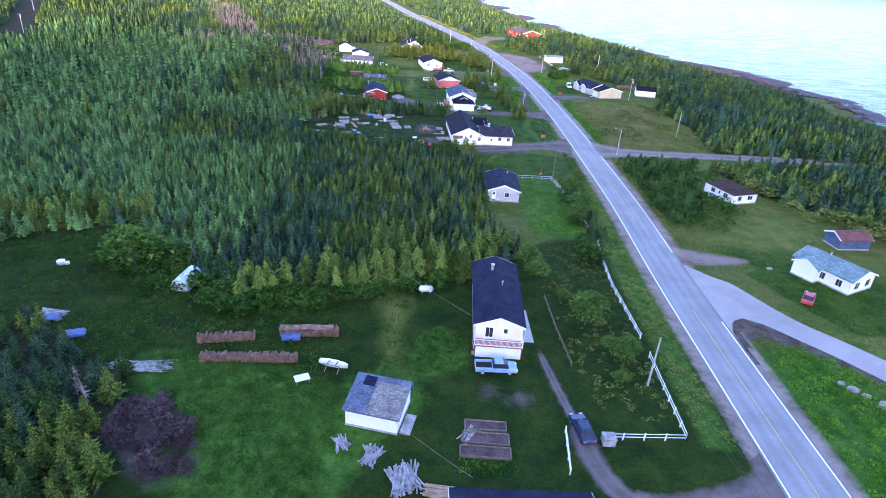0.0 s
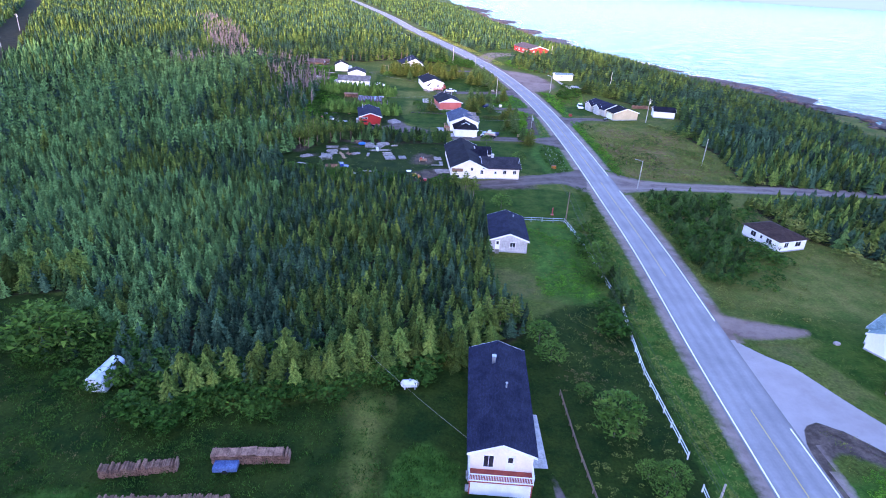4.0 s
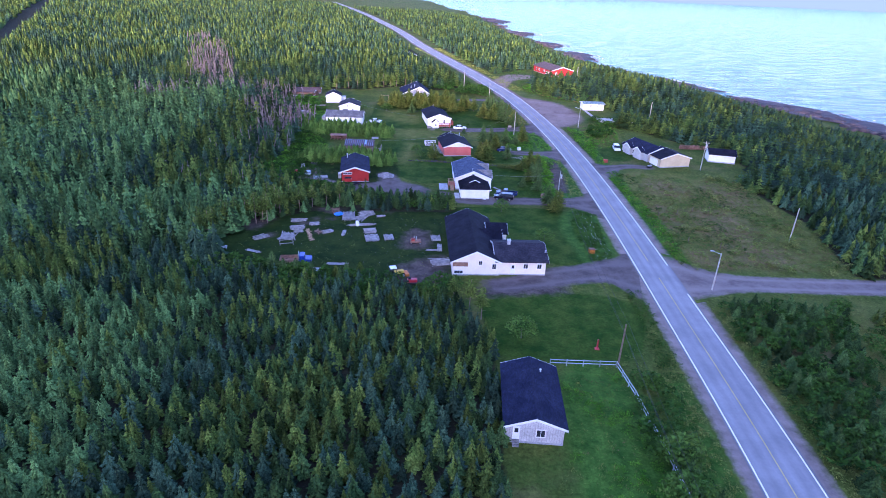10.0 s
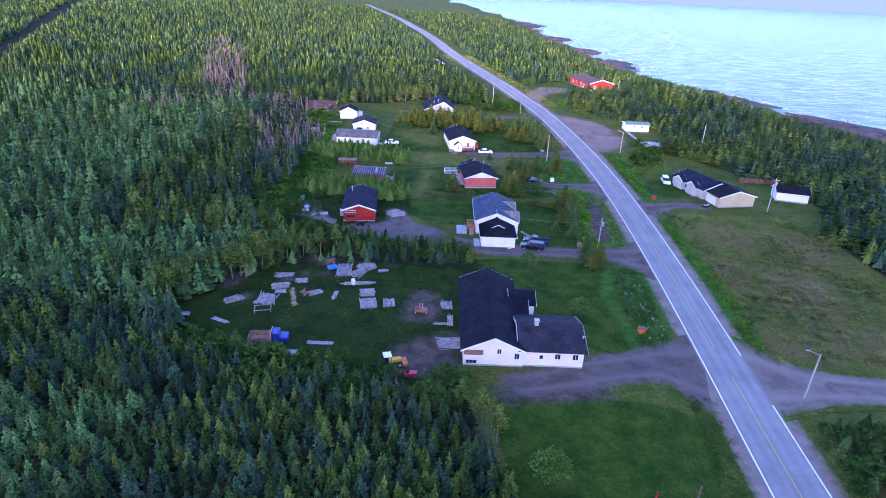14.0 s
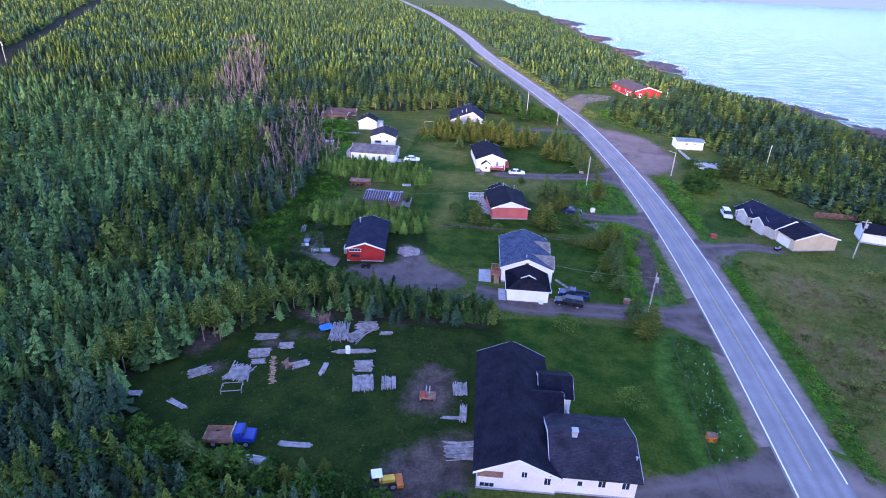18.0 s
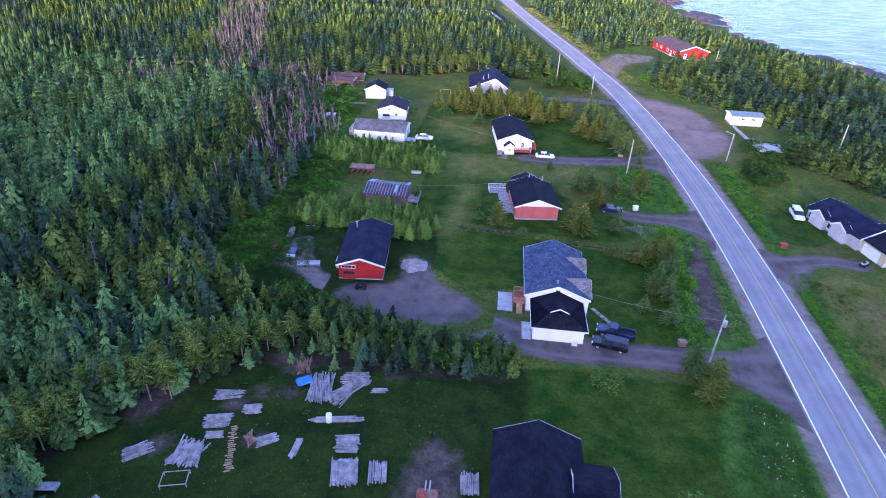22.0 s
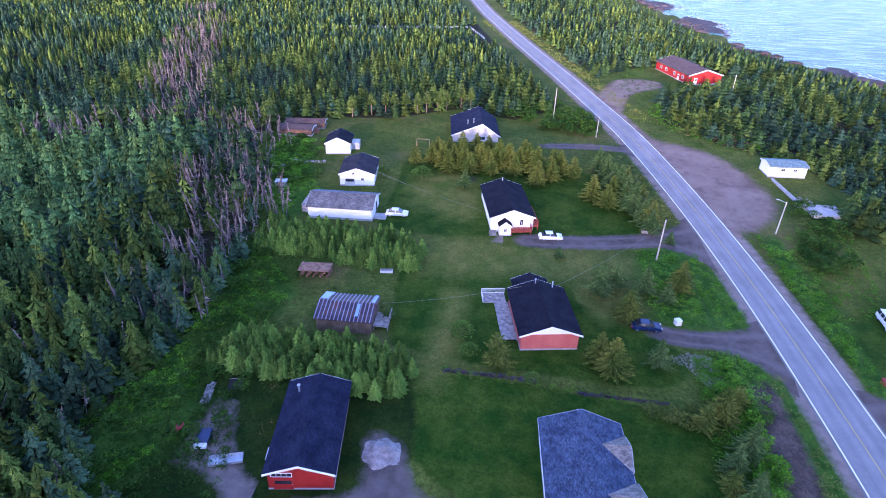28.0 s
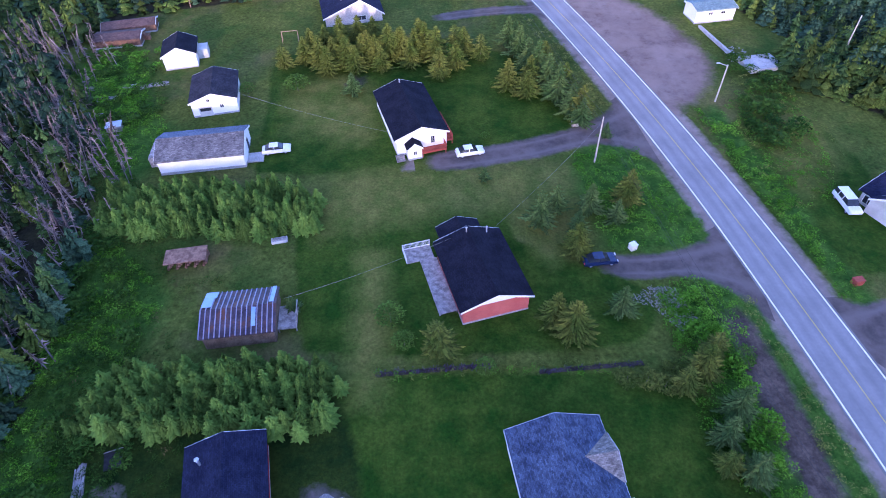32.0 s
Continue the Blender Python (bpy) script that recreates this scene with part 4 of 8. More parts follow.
def deck(parent, x0, x1, y0, y1, z, board="wood_grey", rail="trim", sides="", post=1.3, h=0.95):
    """A raised deck with boards, posts and railings on the named sides (s, n, w, e)."""
    d = part("deck", box(x0, x1, y0, y1, z - 0.16, z - 0.03), M[board], parent)
    n = max(1, int((x1 - x0) / 0.28))
    for i in range(n):
        a = x0 + (x1 - x0) * i / n
        part("board", box(a + 0.012, a + (x1 - x0) / n - 0.012, y0, y1, z - 0.03, z), M[board], d)
    for px in (x0 + 0.1, x1 - 0.1):
        for py in (y0 + 0.1, y1 - 0.1):
            part("post", box(px - 0.06, px + 0.06, py - 0.06, py + 0.06, -0.3, z - 0.16), M[board], d)
    runs = {"s": ((x0, y0), (x1, y0)), "n": ((x0, y1), (x1, y1)), "w": ((x0, y0), (x0, y1)), "e": ((x1, y0), (x1, y1))}
    for k in sides:
        (ax, ay), (bx, by) = runs[k]
        ln = math.hypot(bx - ax, by - ay)
        bm = bmesh.new()
        for zz in (z + 0.12, z + h):
            box(min(ax, bx) - 0.035, max(ax, bx) + 0.035, min(ay, by) - 0.035, max(ay, by) + 0.035, zz - 0.04, zz + 0.04, bm)
        m = max(2, int(ln / 0.16))
        for i in range(m + 1):
            px, py = ax + (bx - ax) * i / m, ay + (by - ay) * i / m
            box(px - 0.02, px + 0.02, py - 0.02, py + 0.02, z, z + h, bm)
        part("railing", bm, M[rail], d)
    return d


def steps(parent, x, y, z, w, turn, material="wood_grey"):
    n = max(2, round(z / 0.18))
    s = part("steps", box(-w / 2 + 0.06, w / 2 - 0.06, -0.27 * n + 0.04, -0.02, -0.15, z / n * 0.6), M[material], parent)
    s.matrix_local = pose(x, y, 0, 0, 0, turn)
    for i in range(n):
        part("tread", box(-w / 2, w / 2, -0.27 * (n - i) + 0.004, -0.27 * (n - i - 1), z * i / n - 0.02, z * (i + 1) / n, bevel=0.008), M[material], s)


# front bungalow with the navy roof
h = thing("house", "cream raised bungalow with a long navy roof and red deck", "house", 6.0, 70.6, -3)
b = wing(h, 6.4, 17.5, 4.2, 1.2, "cream", "roof_navy")
window(b, -1.3, 3.0, 1.0, 1.5, bars=1)
door(b, 0.9, 0, 1.9, 0)
for yy in (3, 7, 11, 15):
    window(b, 3.2, 3.1, 1.2, 1.0, y=yy, turn=90)
    window(b, -3.2, 3.1, 1.2, 1.0, y=yy, turn=-90)
chimney(b, -0.6, 13.5, 4.6, 6.2, 0.4, "steel")
vent(b, 0.7, 9, 4.9, 5.9)
deck(h, -3.2, 3.2, -1.7, -0.05, 1.9, "wood_red", "trim", "swe")
steps(h, -3.5, -0.9, 1.9, 1.0, 90)
part("skirt", box(-3.15, 3.15, -1.62, -1.55, 0, 1.7), M["trim"], h)

# white outbuilding beside the boat
h = thing("shed", "white square shed with a weathered grey-blue roof", "shed", -9.65, 54.85, -13)
b = wing(h, 5.6, 6.0, 2.3, 0.9, "white", "roof_old", cx=3.0, y0=2.8, turn=90, over=0.3, ridge_shift=2.4, fascia=False)
part("roof_patch", prism([(-3.05, 2.41), (1.6, 3.215), (1.6, 3.245), (-3.05, 2.44)], -0.28, 3.6), M["roof_tan"], b)
part("roof_patch", prism([(0.8, 3.08), (2.2, 3.32), (2.2, 3.35), (0.8, 3.11)], 3.8, 5.2), M["roof_navy"], b)
part("ramp", box(3.2, 4.4, 0.3, 3.4, 0.0, 0.22), M["wood_grey"], h)

# roof at the very front
h = thing("house", "long low building with a black-navy roof", "house", 5.5, 32.5, 90, kind="")
h.matrix_world = pose(12, 40, 0, 0, 0, 90)
b = wing(h, 9.0, 13.0, 2.8, 1.3, "cream", "roof_navy")

# pale garage
h = thing("garage", "pale grey boarded garage with a dark navy roof", "garage", 12.8, 126.4, -2)
b = wing(h, 6.9, 11.8, 2.6, 1.25, "greyboard", "roof_navy")
door(b, -2.2, 0, 0.55, 0, 0.85, 1.9)
window(b, 0.7, 1.6, 1.0, 1.0, bars=1)
steps(h, -2.2, 0, 0.55, 0.8, 0)
vent(b, 1.3, 9.5, 3.0, 3.9)

# long house with the wing
h = thing("house", "large cream house with a black roof, side wing and dormer", "house", 6.95, 169.6, 4)
b = wing(h, 8.7, 21.6, 3.0, 2.0, "cream", "roof_black", over=0.5)
w2 = wing(h, 9.4, 9.2, 3.0, 1.5, "cream", "roof_slate", cx=4.0, y0=5.0, turn=-90, over=0.45)
w3 = wing(h, 5.0, 4.0, 3.0, 1.2, "cream", "roof_black", cx=3.6, y0=15.9, turn=-90, over=0.3)
w4 = wing(h, 4.4, 4.4, 3.0, 1.3, "cream", "roof_black", cx=1.6, y0=12.2, turn=-90, over=0.3)
chimney(w2, 0.3, 2.6, 4.0, 5.3, 0.6)
vent(w2, 2.6, 9.3, 3.2, 4.2)
part("porch_recess", box(-4.34, -1.5, -0.03, 0.0, 1.15, 2.7), M["wood_log"], h)
part("porch_rail", box(-4.34, -1.5, -0.09, -0.03, 1.1, 1.85), M["cream"], h)
window(b, -3.2, 0.7, 1.6, 0.6, bars=2)
window(b, 0.8, 2.6, 0.6, 0.8)
window(b, 3.4, 1.9, 0.7, 1.0)
for xx in (9.4, 12.0):
    window(h, xx, 1.9, 0.8, 0.9, y=0.3)
door(h, 7.0, 0.3, 0.4, 0, 0.9, 1.9)
deck(h, 5.0, 7.2, 11.6, 14.0, 0.9, "wood_grey", "trim", "ne")

# blue-roofed house with the dark garage
h = thing("house", "white house with a blue shingle roof and dark front garage", "house", 7.2, 219.0, 4)
b = wing(h, 9.8, 15.0, 3.4, 1.9, "white", "roof_blue", over=0.45)
g = part("garage_wall", box(-3.9, 3.9, -7.4, 0.2, -0.3, 2.6), M["white"], h)
HIP = [(-4.35, -7.85, 2.5), (4.35, -7.85, 2.5), (1.4, -5.2, 3.75), (-1.4, -5.2, 3.75), (0, -5.2, 4.35), (0, 0.3, 4.35), (-4.35, 0.3, 2.5), (4.35, 0.3, 2.5)]
for name, ids, mat in (("front_slope", (0, 1, 2, 3), "roof_slate"), ("side_slope", (0, 3, 4, 5, 6), "roof_black"), ("side_slope", (1, 7, 5, 4, 2), "roof_black"), ("gablet", (3, 2, 4), "roof_black")):
    rm = bmesh.new()
    rm.faces.new([rm.verts.new(HIP[i]) for i in ids])
    bmesh.ops.solidify(rm, geom=rm.faces[:], thickness=0.12)
    bmesh.ops.recalc_face_normals(rm, faces=rm.faces[:])
    part(name, rm, M[mat], g)
for s in (-1, 1):
    part("gablet_trim", rod((s * 1.5, -5.28, 3.74), (0, -5.28, 4.42), 0.09, sides=4), M["trim"], g)
    part("eave_trim", box(s * 4.37 - 0.03, s * 4.37 + 0.03, -7.85, 0.3, 2.38, 2.54), M["trim"], g)
part("eave_trim", box(-4.4, 4.4, -7.92, -7.86, 2.36, 2.54), M["trim"], g)
part("barge_board", prism([(-5.4, 3.12), (0, 5.2), (5.4, 3.12), (5.4, 3.42), (0, 5.5), (-5.4, 3.42)], -0.62, -0.52), M["trim"], h)
part("walk_slab", box(-5.5, -4.1, -7.6, -3.2, 0, 0.1), M["concrete"], h)
part("cooler_unit", box(2.2, 3.0, -8.1, -7.5, 0, 0.5), M["trim"], h)
d1 = wing(h, 5.4, 4.75, 3.4, 1.35, "white", "roof_tan", cx=0.6, y0=3.3, turn=-90, over=0.3)
d2 = wing(h, 4.8, 4.6, 3.4, 1.15, "white", "roof_tan", cx=0.6, y0=10.6, turn=-90, over=0.3)
part("garage_door", box(-2.6, 2.6, -7.46, -7.42, 0.05, 2.2), M["trim"], h)
window(b, 0, 4.2, 0.7, 0.6)
deck(h, -6.9, -4.95, 0.6, 4.0, 1.0, "wood_red", "wood_tan", "swn")
steps(h, -5.9, 0.6, 1.0, 1.0, 0, "wood_tan")
part("patio", box(-9.5, -7.0, -0.6, 4.8, 0, 0.12), M["concrete"], h)
vent(b, -0.2, 0.6, 5.0, 5.9)
h.matrix_world = pose(7.4, 219.0, terrain(7.4, 219.0), 0, 0, 4) @ Matrix.Diagonal((0.92, 0.92, 0.95, 1))

# red barn
h = thing("barn", "bright red barn with a black-navy roof and white trim", "barn", -24.0, 221.0, 9)
b = wing(h, 7.1, 13.6, 2.9, 1.2, "red", "roof_navy", over=0.4)
window(b, -2.0, 2.4, 2.2, 0.5, bars=3)
door(b, -1.9, 0, 0.1, 0, 2.2, 1.6, "red")
vent(b, -2.2, 11.5, 3.3, 4.6, 0.13)
part("lean_to", box(-4.6, -3.85, 3, 4.6, 0, 1.4), M["steel"], h)

# red bungalow
h = thing("house", "coral-red bungalow with a black roof and white gable", "house", 3.3, 249.0, 11)
b = wing(h, 8.4, 11.5, 2.9, 1.5, "redpink", "roof_black", over=0.45)
part("gable_panel", prism([(-4.1, 2.92), (4.1, 2.92), (0, 4.36)], -0.05, -0.01), M["trim"], b)
w2 = wing(h, 5.2, 3.0, 2.9, 1.1, "redpink", "roof_black", cx=-0.6, y0=11.3, over=0.35)
vent(b, -0.3, 11, 4.2, 5.2)
vent(b, 2.5, 11, 3.6, 4.6)
deck(h, -6.6, -4.3, 2, 11.5, 0.5, "wood_grey", "trim", "")
deck(h, -8.4, -4.6, 11.5, 14.0, 0.5, "wood_grey", "trim", "wn")

# white house with the red deck
h = thing("house", "white house with a black roof, small porch and red decks", "house", -3.5, 282.7, 12)
b = wing(h, 8.2, 15.0, 3.2, 1.5, "white", "roof_black", over=0.4)
p = wing(h, 2.2, 1.8, 2.1, 0.8, "white", "roof_black", cx=-1.6, y0=-1.7, over=0.2)
window(p, 0, 1.2, 0.5, 0.6)
window(b, 1.8, 2.0, 0.6, 1.2)
deck(h, -0.4, 3.6, -1.6, -0.05, 0.8, "wood_red", "wood_red", "se")
deck(h, 4.15, 5.3, 0.5, 7.5, 0.9, "wood_red", "wood_red", "sen")
steps(h, -3.9, -0.6, 0.7, 1.4, 0)
vent(b, 0, 14, 4.4, 5.4)

# navy-roofed house behind the spruces
h = thing("house", "pale house with a wide navy hip-like roof", "house", -15.0, 328.0, 8)
b = wing(h, 12.0, 15.5, 1.9, 3.0, "greyboard", "roof_navy", over=0.5, ridge_shift=1.6)
window(b, 1.5, 1.1, 2.0, 0.9)
vent(b, -2, 4, 3.2, 4.6)
vent(b, -0.5, 3, 4.0, 5.4)

# small white shed, grey-white shed, long shed
h = thing("shed", "small white shed with a black roof", "shed", -48.0, 313.5, 10)
b = wing(h, 6.0, 7.0, 2.8, 1.4, "white", "roof_black", over=0.3)
part("lean_to", box(3.1, 5.0, 3, 6, 0, 1.9), M["greywall"], h)
h = thing("shed", "whitewashed shed with a dark roof and small windows", "shed", -38.6, 297.0, 8)
b = wing(h, 7.6, 9.5, 2.8, 1.3, "white", "roof_slate", over=0.3)
door(b, -1.6, 0, 0, 0, 2.2, 1.8, "greywall")
window(b, 1.2, 1.6, 0.6, 0.6)
window(b, -0.8, 2.9, 0.5, 0.5)
h = thing("shed", "long white shed with a patchy grey-brown roof", "shed", -31.6, 285.6, 93)
b = wing(h, 7.6, 13.0, 2.5, 1.4, "white", "roof_grey", over=0.3)
part("roof_sheet", prism([(0.02, 4.06), (4.08, 2.565), (4.08, 2.595), (0.02, 4.09)], -0.3, 13.3), M["roof_old"], b)
part("lean_to", box(-1.5, 3.0, 13.1, 15.0, -0.2, 1.6), M["wood_grey"], h)
part("garage_door", box(-2.9, -0.7, -0.06, -0.01, 0.1, 2.1), M["trim"], b)
# flat near-black panel, painted darkness for the inside of an open doorway
part("dark_doorway", box(0.5, 1.5, -0.06, -0.01, 0.1, 2.0), M["wire"], b)
part("slab", box(-3.0, -0.6, -2.6, -0.1, 0, 0.25), M["concrete"], h)

# tin shed, firewood hut, brown ruin
h = thing("shed", "dark shed under a rusty ribbed metal roof", "shed", -23.2, 251.2, 92)
b = wing(h, 6.4, 8.2, 2.2, 0.9, "pole_dark", "roof_metal", over=0.3, fascia=False, footing=False)
for i in range(15):
    for s in (-1, 1):
        part("roof_rib", prism([(0, 3.24), (s * 3.5, 2.26), (s * 3.5, 2.38), (0, 3.36)], i * 0.6, 0.11 + i * 0.6), M["roof_rib"], b)
for ya, yb, xa, xb in ((7.0, 8.5, 3.5, 2.2), (7.3, 8.5, 2.2, 0.4), (0.0, 0.5, 3.5, 0.3), (2.0, 2.5, -0.3, -2.6)):
    za, zb = 3.37 - 0.28 * abs(xa), 3.37 - 0.28 * abs(xb)
    part("patch_sheet", prism([(xa, za), (xb, zb), (xb, zb + 0.03), (xa, za + 0.03)], ya, yb), M["paint_ltblue"], b)
deck(h, -2.0, 1.6, -2.4, -0.1, 0.7, "wood_grey", "wood_grey", "s")
h = thing("firewood_hut", "low open hut stacked with split firewood", "hut", -36.2, 261.0, 5)
part("roof", box(-2.7, 2.7, -0.4, 2.4, 1.5, 1.6), M["wood_log"], h)
for i in range(14):
    part("log", rod((-2.5 + i * 0.38, 0, 0.2 + (i % 3) * 0.4), (-2.5 + i * 0.38, 2, 0.2 + (i % 3) * 0.4), 0.19), M["wood_log"], h)
part("back", box(-2.6, 2.6, 2.0, 2.2, 0, 1.5), M["wood_log"], h)
h = thing("shed", "low brown roofless shed at the forest edge", "shed", -63.0, 324.5, 4)
b = wing(h, 4.5, 9.0, 1.6, 0.5, "wood_log", "roof_brown", cx=4.6, y0=1.0, turn=90, over=0.2)

h = thing("shed", "sagging brown shed behind the roofless one", "shed", -61.5, 330.0, 9)
b = wing(h, 4.0, 10.5, 1.5, 0.6, "wood_log", "roof_brown", cx=4.6, y0=1.0, turn=90, over=0.2)

# beige garage and grey house
h = thing("house", "grey house with a dark roof and beige gabled garage", "house", 70.2, 247.4, 15)
g = wing(h, 10.2, 8.5, 2.8, 1.5, "beige", "roof_black", over=0.4)
b = wing(h, 9.2, 13.2, 2.8, 1.6, "greywall", "roof_navy", cx=-1.2, y0=6.5, turn=6, over=0.45)
for yy in (4.2, 9.6):
    q = wing(b, 3.6, 1.2, 2.8, 1.1, "greywall", "roof_navy", cx=-4.4, y0=yy, turn=90, over=0.25)
    window(q, 0, 1.4, 1.5, 1.3, bars=2)
door(b, -4.65, 4, 0, -90)
for yy in (7, 12):
    window(b, -4.62, 1.6, 1.4, 1.2, y=yy, turn=-90)
part("garage_door", box(-5.2, -5.12, 1.4, 5.4, 0.05, 2.1), M["trim"], h)
h = thing("shed", "white shed with a black roof at the wood's edge", "shed", 87.3, 255.5, -10)
b = wing(h, 5.0, 8.0, 2.6, 1.2, "white", "roof_black", cx=4.2, y0=1.0, turn=90, over=0.3)
h = thing("shed", "white flat box shed with a pale roof", "shed", 60.0, 320.0, 5)
b = wing(h, 5.0, 8.6, 2.7, 0.5, "white", "roof_teal", cx=4.3, y0=2.0, turn=90, over=0.3)
window(h, -1.2, 1.9, 0.9, 0.5, y=-0.5)
window(h, 1.6, 1.9, 0.9, 0.5, y=-0.5)
part("beam", box(-4.1, -3.6, -14, -1.8, -0.3, 0.35, bevel=0.04), M["concrete"], h)
part("slab", box(-3.6, 3.2, -21.3, -15.9, -0.5, 0.25, bevel=0.04), M["concrete"], h)
part("slab", box(4.0, 8.8, -23.5, -18.8, -0.5, 0.2, bevel=0.04), M["concrete"], h)
h = thing("house", "bright red hall with a brown-grey roof", "house", 59.5, 399.3, 17)
b = wing(h, 12.5, 24.0, 3.2, 1.8, "red", "roof_brown", over=0.4)
door(b, -3.5, 0, 0, 0, 1.2, 2.2)
for yy in (4, 10, 16, 20):
    window(b, -6.27, 1.8, 1.2, 1.0, y=yy, turn=-90)
door(b, -6.27, 7, 0, -90, 1.2, 2.1)

# pale house by the side road, brown-roofed house, red-roofed shed
h = thing("house", "white house with a pale teal roof and cross gable", "house", 72.0, 92.4, 27)
b = wing(h, 7.0, 10.4, 2.8, 1.3, "white", "roof_teal", over=0.35)
w2 = wing(h, 4.2, 2.2, 2.8, 1.0, "white", "roof_teal", cx=-3.0, y0=7.4, turn=90, over=0.35)
for xx in (-1.6, 1.6):
    window(b, xx, 1.6, 1.3, 1.3)
for yy in (2, 5):
    window(b, -3.52, 1.5, 1.0, 1.2, y=yy, turn=-90)
vent(b, 0.2, 6.5, 3.8, 4.6)
h = thing("house", "small white house with a dark brown hipped roof", "house", 71.2, 133.2, 18)
b = part("wall", box(-3.6, 3.6, 0, 9.4, -0.3, 2.5), M["white"], h)
part("foundation", box(-3.64, 3.64, -0.04, 9.44, -0.4, 0.25), M["concrete"], b)
EAVES = [(-4.0, -0.4, 2.42), (4.0, -0.4, 2.42), (4.0, 9.8, 2.42), (-4.0, 9.8, 2.42), (0, 3.3, 3.95), (0, 6.1, 3.95)]
for ids in ((0, 1, 4), (1, 2, 5, 4), (2, 3, 5), (3, 0, 4, 5)):
    rm = bmesh.new()
    rm.faces.new([rm.verts.new(EAVES[i]) for i in ids])
    bmesh.ops.solidify(rm, geom=rm.faces[:], thickness=0.12)
    bmesh.ops.recalc_face_normals(rm, faces=rm.faces[:])
    part("roof", rm, M["roof_brown"], b)
window(b, 1.5, 1.5, 1.4, 1.0)
window(b, -1.6, 1.5, 1.0, 1.0)
for yy in (2.4, 6.5):
    window(b, -3.62, 1.5, 1.3, 1.0, y=yy, turn=-90)
door(b, -3.62, 4.4, 0.2, -90)
deck(h, -5.2, -3.65, 3.2, 6.0, 0.5, "wood_grey", "trim", "ws")
h = thing("shed", "blue boarded shed with a red-brown roof", "shed", 82.6, 110.6, 5)
b = wing(h, 4.4, 6.8, 2.3, 0.9, "bluewall", "roof_red", cx=3.4, y0=1.5, turn=90, over=0.3)


# ---- trees ----
def conifer(seed, tiers, points, jag=0.45):
    """One far spruce, 1 m tall: a narrow spire of stacked, ragged skirts, as vertices and triangles; all hang together."""
    r = random.Random(seed)
    verts, tris, tops = [], [], []
    for k in range(tiers):
        u = k / tiers
        z0 = 0.08 + 0.80 * u
        rad = 0.19 * (1 - u) ** 0.95 + 0.012
        top = 1.0 if k == tiers - 1 else min(1.0, z0 + 0.34 * (1 - 0.35 * u))
        c = len(verts)
        tops.append(c)
        verts.append((r.uniform(-0.01, 0.01), r.uniform(-0.01, 0.01), top))
        turn = r.uniform(0, 6.28)
        for i in range(points):
            a = turn + 6.283 * i / points + r.uniform(-0.2, 0.2)
            q = rad * (r.uniform(0.75, 1.3) if i % 2 == 0 else r.uniform(jag - 0.15, jag + 0.1))
            z = z0 + (r.uniform(-0.04, 0.03) if i % 2 == 0 else r.uniform(0.04, 0.10))
            verts.append((q * math.cos(a), q * math.sin(a), z))
        for i in range(points):
            tris.append((c, c + 1 + i, c + 1 + (i + 1) % points))
    tris += [(a, b, b + 1) for a, b in zip(tops, tops[1:])]
    return np.array(verts), np.array(tris)


def spruce(seed, whorls, low=0.04, plump=1.1, girth=0.22, boughs=(8, 6, 4), slim=0.27):
    """One near spruce, 1 m tall: whorls of slender boughs sloping down from the stem, steeper below, with gaps; all hang together."""
    r = random.Random(seed)
    v, t, stem = [], [], []
    for k in range(whorls):
        u = min(max((k + r.uniform(-0.25, 0.25)) / whorls, 0), 0.97)
        z0 = low + (0.95 - low) * u
        rad0 = girth * (1 - u) ** plump + 0.016
        n = boughs[0 if u < 0.4 else 1 if u < 0.75 else 2]
        turn = r.uniform(0, 6.28)
        hub = len(v)
        stem.append(hub)
        v.append((r.uniform(-0.004, 0.004), r.uniform(-0.004, 0.004), min(0.99, z0 + 0.13)))
        for i in range(n):
            a = turn + 6.283 * i / n + r.uniform(-0.3, 0.3)
            rad = rad0 * r.uniform(0.6, 1.28)
            w = rad * slim * r.uniform(0.75, 1.25) + 0.005
            tip = -0.045 + 0.06 * u + r.uniform(-0.025, 0.025)
            d, e = (math.cos(a), math.sin(a)), (-math.sin(a), math.cos(a))
            c = len(v)
            v.append((d[0] * rad * 0.62 + e[0] * w, d[1] * rad * 0.62 + e[1] * w, z0 + tip * 0.6 - 0.01))
            v.append((d[0] * rad, d[1] * rad, z0 + tip + 0.01))
            v.append((d[0] * rad * 0.62 - e[0] * w, d[1] * rad * 0.62 - e[1] * w, z0 + tip * 0.6 - 0.01))
            t += [(hub, c, c + 1), (hub, c + 1, c + 2)]
    c = len(v)
    v += [(0.012, 0, 0.86), (-0.006, 0.0104, 0.86), (-0.006, -0.0104, 0.86), (0, 0, 1.02)]
    t += [(c, c + 1, c + 3), (c + 1, c + 2, c + 3), (c + 2, c, c + 3), (stem[-1], c, c + 1)]
    t += [(a, b, b + 1) for a, b in zip(stem, stem[1:])]
    return np.array(v), np.array(t)


